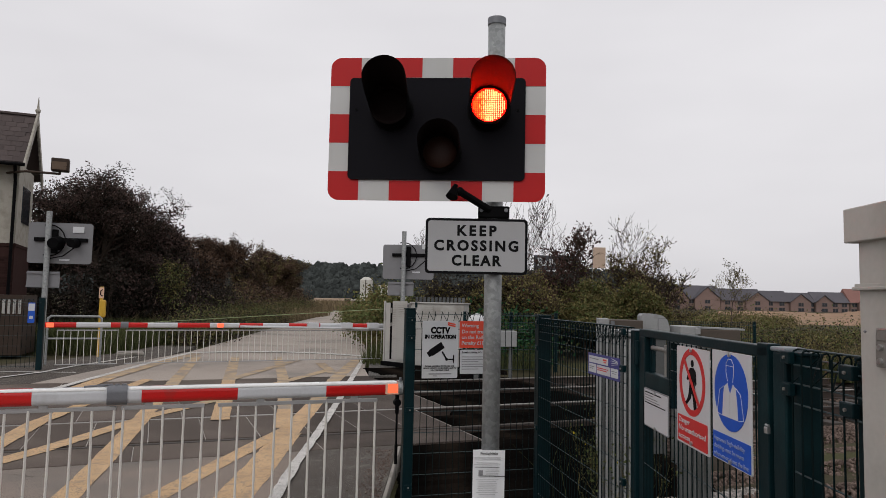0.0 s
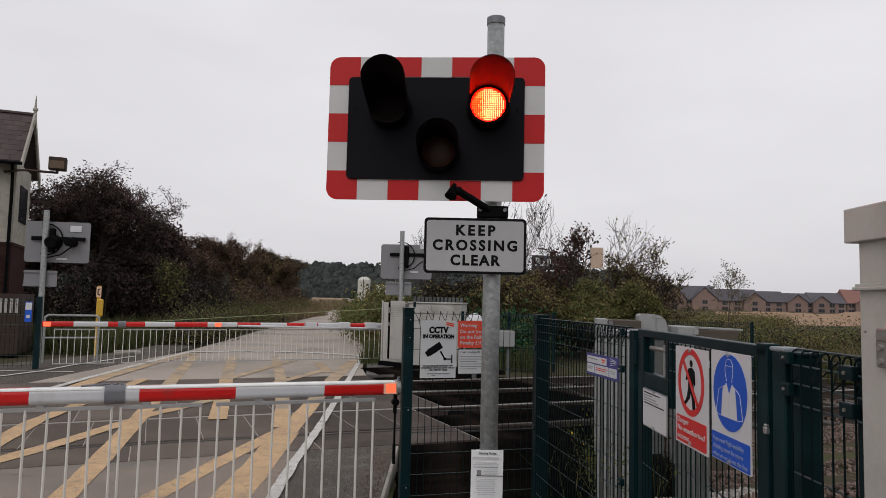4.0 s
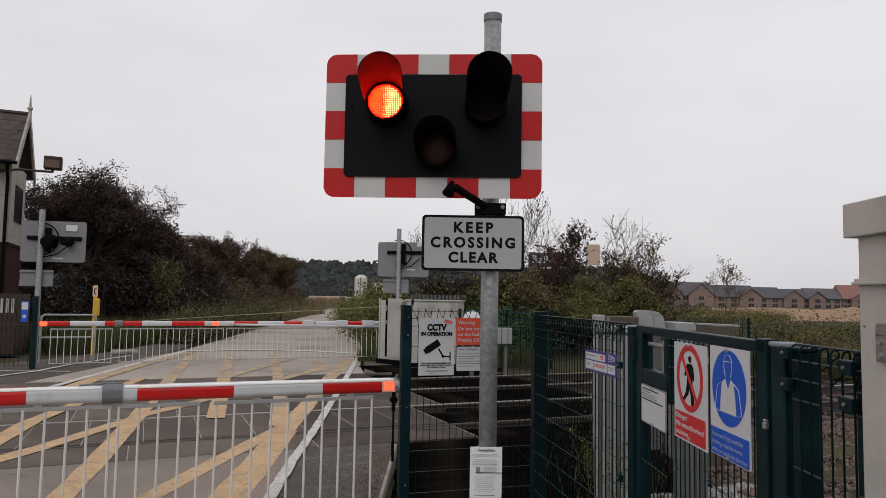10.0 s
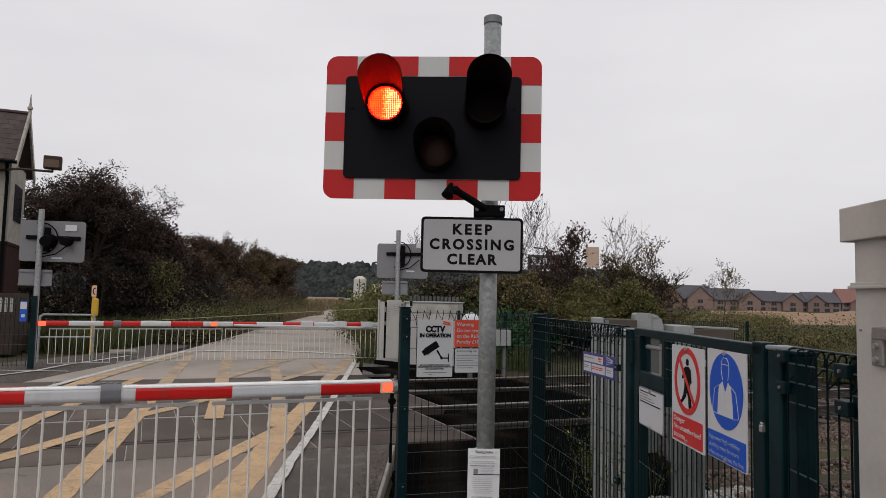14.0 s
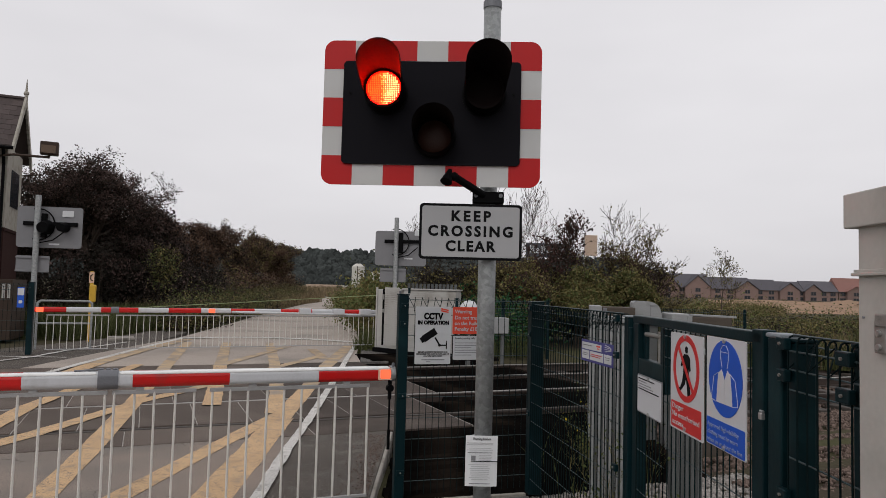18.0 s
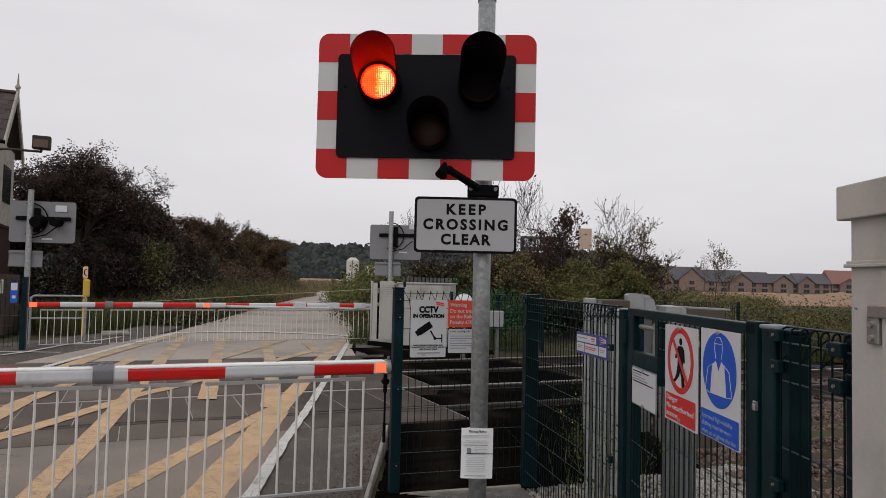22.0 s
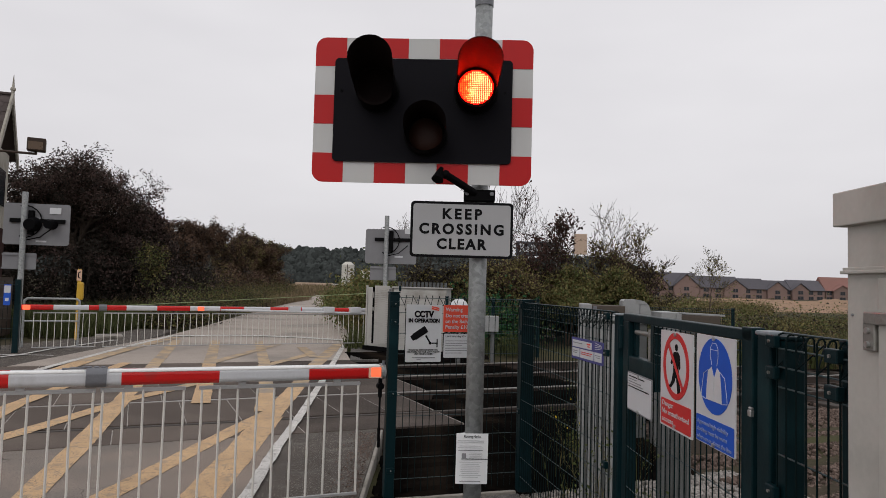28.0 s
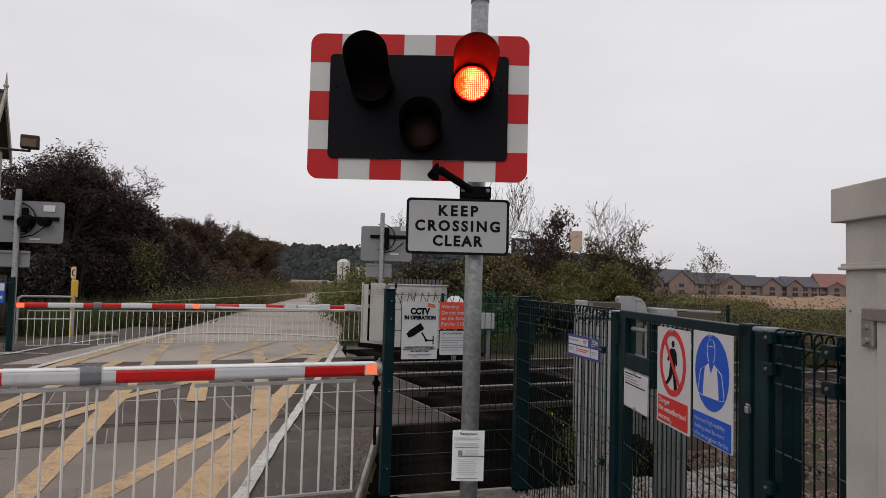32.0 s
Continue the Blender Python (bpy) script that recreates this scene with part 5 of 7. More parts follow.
def ribbed_case(x, y, w, d, h, box_h, label, lid="case_lid", tilt=0):
    t = thing("lineside_cabinet", pose(x, y, -0.16, 0, 0, -14), label, "cabinet", "lineside cabinets")
    bm = B()
    box(bm, 0, w, 0, d, 0, h, 0.01)
    part("body", bm, "rib_grey", t)
    n = max(5, int(w / 0.04))
    rb = B()
    box(rb, -0.011, 0.011, -0.014, 0.0, 0.03, h - 0.02, 0.003)
    me = None
    for i in range(n):
        m = pose(w * (i + 0.5) / n, 0, 0)
        if me is None:
            ob = part("rib", rb, "plastic_grey" if h > 1.3 else "rib_grey", t)
            ob.matrix_basis, me = m, ob.data
        else:
            again("rib", me, t, m)
    bm = B()
    box(bm, -0.02, w + 0.02, -0.025, d + 0.02, h, h + box_h, 0.008)
    part("lid", bm, lid, t)
    return t


ribbed_case(1.108, 4.9, 0.24, 0.2, 1.485, 0.04, "grey ribbed pillar cabinet behind the mesh fence", "plastic_grey")
ribbed_case(1.675, 4.9, 0.212, 0.2, 1.28, 0.04, "grey ribbed pillar cabinet behind the gate", "plastic_grey")
t = thing("lineside_cabinet", pose(1.64, 7.28, -0.16, 0, 0, -10), "low brown-topped lineside cabinet", "cabinet", "lineside cabinets")
bm = B()
box(bm, 0.12, 0.46, 0, 0.35, 0, 1.54, 0.008)
part("body", bm, "case_lid", t)
bm = B()
box(bm, 0.0, 0.118, -0.01, 0.35, 0, 1.55, 0.008)
part("end_panel", bm, "plastic_grey", t, "pale grey end panel")
bm = B()
box(bm, 0.13, 0.17, -0.02, 0.0, 1.46, 1.53, 0.003)
part("latch", bm, "boom_clamp", t)
t = thing("junction_box", pose(2.1, 7.3, -0.16, 0, 0, -6), "pale grey rounded plastic junction box on a pedestal", "junction box")
bm = B()
plate(bm, [(0.0, 1.36), (0.3, 1.36), (0.295, 1.47), (0.27, 1.55), (0.22, 1.595), (0.15, 1.61), (0.02, 1.61), (0.0, 1.59)], 0.0, 0.22)
part("cover", bm, "plastic_grey", t)
bm = B()
box(bm, 0.04, 0.26, 0.03, 0.19, 0, 1.38, 0.01)
part("pedestal", bm, "rib_grey", t)
bm = B()
box(bm, 0.17, 0.18, -0.006, 0.0, 1.38, 1.57)
box(bm, 0.17, 0.25, -0.006, 0.0, 1.56, 1.57)
part("seam", bm, "ink_grey", t)
t = thing("lineside_cabinet", pose(2.4, 7.0, -0.16, 0, 0, -4), "wide grey lineside cabinet with a sloping brown lid", "cabinet", "lineside cabinets")
bm = B()
box(bm, 0.2, 0.6, 0, 0.4, 0, 1.47, 0.01)
part("body", bm, "case_lid", t)
bm = B()
box(bm, 0.18, 0.61, -0.012, 0.42, 1.47, 1.49, 0.004, m=pose(0, 0, 0.012, -1, 1.6, 0))
part("lid", bm, "plastic_grey", t, "pale sloping lid")
bm = B()
box(bm, 0.0, 0.178, -0.012, 0.4, 0.0, 1.495, 0.008)
box(bm, 0.15, 0.2, -0.03, -0.012, 1.42, 1.48, 0.003)
part("side_box", bm, "plastic_grey", t)
# low trackside box with posts, seen through the far mesh
t = thing("track_box", pose(4.7, 9.3, -0.26, 0, 0, 20), "small grey lineside box on a leg beside the rails", "equipment box")
bm = B()
box(bm, 0, 0.35, 0, 0.25, 0.45, 1.25, 0.015)
part("body", bm, "plastic_grey", t)
bm = B()
box(bm, 0.1, 0.25, 0.05, 0.2, 0, 0.45)
part("leg", bm, "rib_grey", t)
# far line of mesh fence behind the cabinets
fb = thing("mesh_fence", pose(4.7, 15.5, -0.1, 0, 0, 0), "dark green mesh fence on the far side of the railway", "fence", "green mesh fence")
for k in range(2):
    square_post(fb, 2.3 * k, 0.06, 1.3)
mesh_panel(fb, 2.3, 0.05, 1.3, 0.0, vstep=0.05, hstep=0.12, r=0.005)

# ---- far barrier, housing and signals ----
fd = Vector((-7.724, 13.521)) - Vector((-1.24, 16.697))
far = thing("far_barrier", pose(-1.24, 16.697, 0, 0, 0, math.degrees(math.atan2(-fd.y, -fd.x))), "lowered far barrier boom, red and white, with a picket skirt", "barrier", "crossing barriers")
fl = fd.length
fboom = thing("boom", pose(0, 0, 0.905), "thin red and white boom")
fboom.parent = far


def far_at(px):
    """Metres along the far boom from its hinge for a fraction of its length."""
    return -fl * px


edges = [(1.0, 0.985, "boom_red"), (0.985, 0.925, "boom_red"), (0.925, 0.84, "boom_white"), (0.84, 0.815, "boom_red"), (0.795, 0.745, "boom_red"), (0.745, 0.665, "boom_white"), (0.665, 0.575, "boom_red"), (0.575, 0.49, "boom_white")]
for a, b, k in edges:
    boom_section("band", far_at(a), far_at(b), 0.052, 0.052, k, fboom)
boom_section("joint_clamp", far_at(0.815), far_at(0.795), 0.066, 0.066, "boom_clamp", fboom)
for a, b, k in [(0.49, 0.42, "boom_red"), (0.42, 0.34, "boom_white"), (0.34, 0.24, "boom_red"), (0.24, 0.16, "boom_white"), (0.16, 0.06, "boom_red"), (0.06, 0.0, "boom_white")]:
    boom_section("band", far_at(a), far_at(b), 0.05, 0.05, k, fboom)
bm = B()
rod(bm, (far_at(0.49), -0.12, -0.02), (0.1, -0.12, -0.075), 0.024, n=10)
for q in (0.27, 0.16, 0.07):
    box(bm, far_at(q) - 0.1, far_at(q) + 0.16, -0.16, 0.02, -0.06, 0.07, 0.01)
part("counter_brace", bm, "boom_white", fboom, "white bracing tubes")
for q in (0.988, 0.545):
    bm = B()
    plate(bm, rounded(0.13, 0.09, 0.012), -0.06, -0.045, far_at(q), 0)
    part("boom_lamp", bm, "boom_lamp", fboom, "glowing red boom lamp")
fskirt = thing("skirt", pose(0, 0, 0), "pale picket skirt of the far boom")
fskirt.parent = far
picket_skirt(fskirt, [(far_at(0.97), far_at(0.82)), (far_at(0.80), far_at(0.52)), (far_at(0.51), far_at(0.03))], 0.8, 0.13, 0.125, 0.0065, "skirt_alu", "skirt_alu_dark")

bh = thing("barrier_housing", pose(-1.34, 16.3, 0, 0, 0, -41), "white ribbed metal barrier machine housing", "barrier housing")
bm = B()
box(bm, 0, 0.76, 0.0, 0.58, 0.1, 1.46, 0.01)
part("cabinet_body", bm, "white_cladding", bh)
rb = B()
box(rb, 0.29, 0.71, -0.026, -0.02, -0.007, 0.007)
me = None
bm = B()
box(bm, 0.27, 0.73, -0.02, 0.0, 0.16, 1.5, 0.005)
leaf_door = part("door", bm, "white_cladding", bh, "white corrugated door")
for k in range(30):
    m = pose(0, 0, 0.2 + 0.042 * k)
    if me is None:
        ob = part("cladding_rib", rb, "white_cladding", leaf_door)
        ob.matrix_basis, me = m, ob.data
    else:
        again("cladding_rib", me, leaf_door, m)
bm = B()
box(bm, 0.19, 0.265, -0.006, 0.004, 0.16, 1.46)
part("slot", bm, "black", bh, "dark slot for the boom's drive")
bm = B()
box(bm, 0.2, 0.255, -0.03, -0.006, 1.22, 1.34, 0.004)
box(bm, 0.2, 0.255, -0.03, -0.006, 0.92, 1.0, 0.004)
part("drive_link", bm, "steel", bh, "steel drive link")
bm = B()
box(bm, -0.01, 0.03, -0.03, 0.01, 0.1, 1.5, 0.006)
part("corner_post", bm, "white_cladding", bh)
for z in (0.35, 0.8, 1.25, 1.4):
    bm = B()
    box(bm, 0.735, 0.775, -0.03, -0.005, z - 0.03, z + 0.03, 0.004)
    part("hinge", bm, "boom_clamp", bh, "dark hinge")
bm = B()
box(bm, -0.05, 0.82, -0.06, 0.6, 0, 0.1, 0.01)
part("plinth", bm, "black", bh, "dark plinth")
b2 = thing("barrier_housing", pose(-0.7, 15.8, 0, 0, 0, -11), "second white metal housing with a flat lid beside the far signal", "barrier housing")
bm = B()
box(bm, 0, 1.22, 0, 0.7, 0.06, 1.46, 0.01)
part("cabinet_body", bm, "white_cladding", b2)
for x0 in (0.03, 0.57):
    bm = B()
    box(bm, x0, x0 + 0.49, -0.016, 0.0, 0.16, 1.42, 0.005)
    dd = part("door", bm, "white_cladding", b2, "flush white door")
    bm = B()
    for z in (0.4, 1.2):
        box(bm, x0 - 0.02, x0 + 0.02, -0.03, -0.01, z - 0.025, z + 0.025, 0.003)
    part("hinges", bm, "boom_clamp", dd)
rb = B()
box(rb, 0.02, 0.47, -0.022, -0.016, -0.006, 0.006)
me = None
for k in range(28):
    m = pose(0.03, 0, 0.22 + 0.042 * k)
    if me is None:
        ob = part("cladding_rib", rb, "white_cladding", b2)
        ob.matrix_basis, me = m, ob.data
    else:
        again("cladding_rib", me, b2, m)
bm = B()
box(bm, -0.03, 1.25, -0.04, 0.73, 1.46, 1.49, 0.006)
part("lid", bm, "white_cladding", b2)
bm = B()
box(bm, -0.04, 1.26, -0.04, 0.74, 0, 0.06, 0.01)
part("plinth", bm, "black", b2, "dark plinth")
t = thing("relay_box", pose(1.26, 14.75, 0, 0, 0, 12), "grey relay box on a short post by the far fence", "equipment box")
bm = B()
box(bm, 0.0, 0.36, 0, 0.22, 0.58, 0.92, 0.015)
part("body", bm, "plastic_grey", t)
bm = B()
rod(bm, (0.26, 0.12, -0.2), (0.26, 0.12, 0.6), 0.04, n=10)
part("leg", bm, "rib_grey", t)
ff = thing("mesh_fence", pose(0.5, 15.0, 0, 0, 0, 12), "dark green mesh fence behind the trespass guard", "fence", "green mesh fence")
for k in range(3):
    square_post(ff, 1.05 * k, 0.06, 1.3)
mesh_panel(ff, 2.1, 0.05, 1.3, 0.0, vstep=0.06, hstep=0.15, r=0.0035)


def far_signal(m, label, lamps=True, dx=0.0, dz=0.0):
    s = thing("crossing_signal", m, label, "traffic signal", "wig-wag signals")
    bm = B()
    rod(bm, (0, 0, 0), (0, 0, 3.22), 0.055, n=16)
    part("post", bm, "galv", s, "galvanised steel post")
    bm = B()
    plate(bm, rounded(1.27, 0.855, 0.06), 0.12, 0.13, 0.2 + dx, 2.57 + dz)
    part("backboard", bm, "grey_paint", s, "plain grey back of the signal board")
    bm = B()
    box(bm, -0.3, 0.75, 0.06, 0.12, 2.6, 2.68, 0.006)
    box(bm, 0.06, 0.16, 0.02, 0.12, 2.35, 2.85, 0.01)
    part("cross_bar", bm, "black", s, "black mounting bar")
    for x, z, r in ((0.15, 2.57, 0.15), (0.5, 2.58, 0.11)) if lamps else ():
        bm = B()
        rod(bm, (x, 0.12, z), (x, -0.14, z - 0.02), r, r * 0.75, n=20)
        part("lamp_back", bm, "black", s, "black lamp housing")
    bm = B()
    plate(bm, rounded(0.22, 0.13, 0.01), 0.1, 0.118, 0.55, 2.86)
    part("label_plate", bm, "sign_white", s)
    bm = B()
    plate(bm, rounded(0.2, 0.035, 0.005), 0.11, 0.119, 0.3, 2.22)
    part("maker_bar", bm, "sign_white", s)
    bm = B()
    pts = [(-0.02 + 0.33 * math.cos(a) * -1, 0.08, 2.62 + 0.33 * math.sin(a)) for a in np.linspace(1.3, 4.9, 12)]
    wires(bm, [pts, [(0.53, 0.05, 2.5), (0.3, 0.04, 2.3), (0.05, 0.04, 2.24), (-0.1, 0.06, 2.32)]], 0.013)
    part("cable", bm, "black", s, "looped black cable")
    bm = B()
    plate(bm, rounded(0.64, 0.34, 0.02), 0.06, 0.075, -0.07, 1.8)
    box(bm, -0.39, 0.25, 0.03, 0.06, 1.92, 1.95)
    box(bm, -0.39, 0.25, 0.03, 0.06, 1.64, 1.67)
    part("sign_back", bm, "grey_paint", s, "grey back of a plate")
    return s


far_signal(pose(-8.22, 14.3, 0, 0, 0, 8), "galvanised crossing signal seen from behind, by the cabin")
far_signal(pose(-0.97, 17.0, 0, 0, 0, -4), "galvanised crossing signal seen from behind, by the white housing", False, -0.1, -0.1)

# ---- yellow telephone, hoop rail, left fence ----
t = thing("crossing_telephone", pose(-8.34, 16.95, 0, 0, 0, 15), "yellow railway telephone on a yellow post", "telephone")
bm = B()
box(bm, -0.038, 0.038, -0.03, 0.03, 0, 1.7, 0.01)
part("post", bm, "phone_yellow", t)
bm = B()
box(bm, -0.035, 0.115, -0.1, 0.02, 0.95, 1.38, 0.04)
part("hood", bm, "phone_yellow", t, "yellow rounded telephone hood")
bm = B()
plate(bm, rounded(0.11, 0.26, 0.01), -0.036, -0.031, 0.0, 1.55)
sg = part("label_plate", bm, "lamp_bezel", t, "pale plate with a handset symbol")
bm = B()
wires(bm, [[(0.03, -0.04, 1.63), (-0.02, -0.04, 1.6), (-0.02, -0.04, 1.5), (0.03, -0.04, 1.47)]], 0.012)
part("handset_symbol", bm, "ink", sg)
t = thing("hoop_rail", pose(-8.43, 14.85, 0, 0, 0, 22), "galvanised tubular hoop rail beside the far barrier", "hoop rail")
bm = B()
tube(bm, [(0, 0, 0), (0, 0, 0.98), (0.06, 0, 1.03), (0.98, 0, 1.03), (1.04, 0, 0.98), (1.04, 0, 0)], 0.024)
part("hoop", bm, "galv", t)
bm = B()
rod(bm, (0, 0, 0.55), (1.04, 0, 0.55), 0.02)
part("mid_rail", bm, "galv", t)
lf = thing("mesh_fence", pose(-10.95, 12.95, 0, 0, 0, 16), "dark green mesh fence by the signal cabin", "fence", "green mesh fence")
for x in (0, 1.6, 3.1):
    square_post(lf, x, 0.1, 1.42)
mesh_panel(lf, 3.1, 0.05, 1.4, 0, vstep=0.08, hstep=0.2, r=0.004)
s = sign_plate("blue_notice", pose(-8.12, 13.6, 1.33, 0, 0, 16), 0.12, 0.4, "blue and white notice on the fence by the cabin", "sign_blue", r=0.01)
bm = B()
plate(bm, rounded(0.11, 0.14, 0.01), -0.003, -0.0006, 0, 0.11)
part("white_field", bm, "sign_white", s)
bm = B()
plate(bm, rounded(0.06, 0.06, 0.01), -0.003, -0.0006, 0, -0.09)
part("white_field", bm, "sign_white", s)

t = thing("concrete_slab", pose(-8.0, 17.2, 0, 0, 0, 26), "low pale concrete slab on the far verge", "slab")
bm = B()
box(bm, 0, 0.62, 0, 0.8, 0.0, 0.07, 0.02)
part("slab_body", bm, "concrete", t)

t = thing("dome_bollard", pose(0.72, 14.2, 0), "white dome-topped marker behind the warning sign", "bollard")
bm = B()
rod(bm, (0, 0, 0.88), (0, 0, 1.1), 0.19, n=20)
bmesh.ops.create_uvsphere(bm, u_segments=20, v_segments=10, radius=0.19, matrix=Matrix.Translation((0, 0, 1.1)))
part("body", bm, "sign_white", t)
bm = B()
rod(bm, (0, 0, -0.1), (0, 0, 0.88), 0.05, n=12)
part("post", bm, "rib_grey", t)
t = thing("site_cabin", pose(-11.9, 16.4, 0, 0, 0, 16), "dark store with pale corrugated top behind the green fence", "store")
bm = B()
box(bm, 0, 1.75, 0, 1.2, 0.0, 1.45)
part("body", bm, "lamp_brown", t)
rb = B()
box(rb, -0.03, 0.03, -0.02, 0.0, 1.0, 1.35)
me = None
for k in range(15):
    m = pose(0.08 + 0.115 * k, 0, 0)
    if me is None:
        ob = part("corrugation", rb, "white_cladding", t)
        ob.matrix_basis, me = m, ob.data
    else:
        again("corrugation", me, t, m)

# ---- signal cabin ----
cab = thing("signal_cabin", pose(-12.45, 20.0, 0, 0, 0, 22.5), "old signal cabin with brick base, cream timber and slate roof", "signal box")
W, D = 7.0, 2.5
bm = B()
box(bm, -W, 0, 0, D, -0.1, 2.85)
base = part("brick_base", bm, "brick_dark", cab, "dark red brick base")
br = B()
box(br, 0.005, 0.22, -0.012, 0.0, 0.004, 0.069, 0.003)
me = None
for j in range(38):
    for i in range(9):
        x = -0.225 * (i + 1) + (0.11 if j % 2 else 0)
        if x > -0.21:
            continue
        m = pose(x, 0, 0.075 * j)
        if me is None:
            ob = part("brick", br, "brick_dark", base)
            ob.matrix_basis, me = m, ob.data
        elif j * 9 + i < 300:
            again("brick", me, base, m)
bm = B()
box(bm, -W, 0, 0.0, D, 2.9, 5.3)
part("upper_wall", bm, "cream_timber", cab, "cream painted timber upper storey")
bm = B()
box(bm, -W, 0.03, -0.03, D + 0.03, 2.83, 2.93, 0.01)
part("sill_band", bm, "brick_dark", cab)
for k in range(4):
    x = -0.55 - 1.5 * k
    bm = B()
    box(bm, x - 0.85, x, -0.04, -0.004, 3.5, 4.9)
    w = part("window", bm, "cream_timber", cab)
    for q in range(2):
        bm = B()
        box(bm, x - 0.8 + 0.4 * q, x - 0.43 + 0.4 * q, -0.05, -0.042, 3.56, 4.84)
        part("pane", bm, "window_dark", w, "dark glass pane")
bm = B()
box(bm, 0.0, 0.03, 0.7, D - 0.6, 3.6, 4.7)
part("end_window", bm, "window_dark", cab, "dark glazed end window")
# roof slopes with slates, barge boards and a finial
RZ, EZ, OV = 7.0, 5.25, 0.16
for sgn, nm in ((0, "roof_front"), (1, "roof_back")):
    bm = B()
    y0, y1 = (-0.45, D / 2) if not sgn else (D + 0.45, D / 2)
    vs = [bm.verts.new(c) for c in ((-W - OV, y0, EZ), (OV, y0, EZ), (OV, y1, RZ), (-W - OV, y1, RZ))]
    f = bm.faces.new(vs)
    ex = bmesh.ops.extrude_face_region(bm, geom=[f])
    for v in ex["geom"]:
        if isinstance(v, bmesh.types.BMVert):
            v.co.z -= 0.08
    bmesh.ops.recalc_face_normals(bm, faces=bm.faces[:])
    roof = part(nm, bm, "slate", cab, "dark slate roof slope")
    if not sgn:
        sl = B()
        box(sl, 0.0, 0.29, 0.0, 0.3, 0.0, 0.012)
        slope = math.degrees(math.atan2(RZ - EZ, D / 2 + 0.45))
        me = None
        ln = math.hypot(RZ - EZ, D / 2 + 0.45)
        for j in range(int(ln / 0.25)):
            for i in range(12):
                d0 = 0.25 * j
                m = pose(OV - 0.3 * (i + 1) - (0.15 if j % 2 else 0), -0.45 + d0 * math.cos(radians(slope)), EZ + d0 * math.sin(radians(slope)) + 0.004, slope - 1.5, 0, 0)
                if me is None:
                    ob = part("slate", sl, "slate", roof)
                    ob.matrix_basis, me = m, ob.data
                else:
                    again("slate", me, roof, m)
bm = B()
box(bm, -W - OV, OV, D / 2 - 0.07, D / 2 + 0.07, RZ - 0.02, RZ + 0.06, 0.02)
part("ridge", bm, "slate", cab)
for y0, nm in ((-0.5, "barge_board"), (D + 0.5, "barge_board")):
    bm = B()
    a, b = Vector((OV + 0.02, y0, EZ - 0.1)), Vector((OV + 0.02, D / 2, RZ + 0.03))
    rim = [(p.y, p.z + 0.07) for p in (a.lerp(b, k / 28) for k in range(29))]
    rim += [(p.y, p.z - 0.2 - 0.05 * math.sin(k * math.pi / 2) ** 2) for k, p in ((k, a.lerp(b, k / 28)) for k in range(28, -1, -1))]
    plate(bm, rim, -0.03, 0.03)
    for v in bm.verts:
        v.co = Vector((a.x + v.co.y, v.co.x, v.co.z))
    bmesh.ops.recalc_face_normals(bm, faces=bm.faces[:])
    part(nm, bm, "cream_timber", cab, "scalloped cream barge board")
bm = B()
rod(bm, (OV + 0.02, D / 2, RZ - 0.3), (OV + 0.02, D / 2, RZ + 0.1), 0.05, n=8)
rod(bm, (OV + 0.02, D / 2, RZ + 0.1), (OV + 0.02, D / 2, RZ + 0.62), 0.05, 0.008, n=8)
bmesh.ops.create_uvsphere(bm, u_segments=8, v_segments=6, radius=0.08, matrix=Matrix.Translation((OV + 0.02, D / 2, RZ + 0.18)))
part("finial", bm, "cream_timber", cab, "pointed timber finial")
bm = B()
tube(bm, [(-W, -0.5, EZ - 0.05), (0.2, -0.5, EZ - 0.07)], 0.05)
part("gutter", bm, "black", cab, "black gutter")
bm = B()
tube(bm, [(-0.05, -0.45, EZ - 0.1), (-0.08, -0.08, EZ - 0.5), (-0.08, -0.08, 0)], 0.045)
part("downpipe", bm, "black", cab, "black downpipe")
t = thing("floodlight", pose(-11.37, 19.4, 4.88, 0, 0, 25), "brown floodlight on a bracket from the cabin", "floodlight")
bm = B()
box(bm, 0.16, 0.62, -0.18, 0.12, 0.1, 0.47, 0.03)
part("lamp_body", bm, "lamp_brown", t)
bm = B()
plate(bm, rounded(0.36, 0.22, 0.02), -0.195, -0.18, 0.37, 0.25)
part("lamp_glass", bm, "lamp_glass", t, "dull glass front")
bm = B()
tube(bm, [(-1.06, 1.06, 0.1), (-0.5, 0.3, 0.08), (0.38, 0, 0.04), (0.38, 0, 0.12)], 0.035)
part("bracket", bm, "lamp_brown", t)

# ---- trees, hedges and grass ----


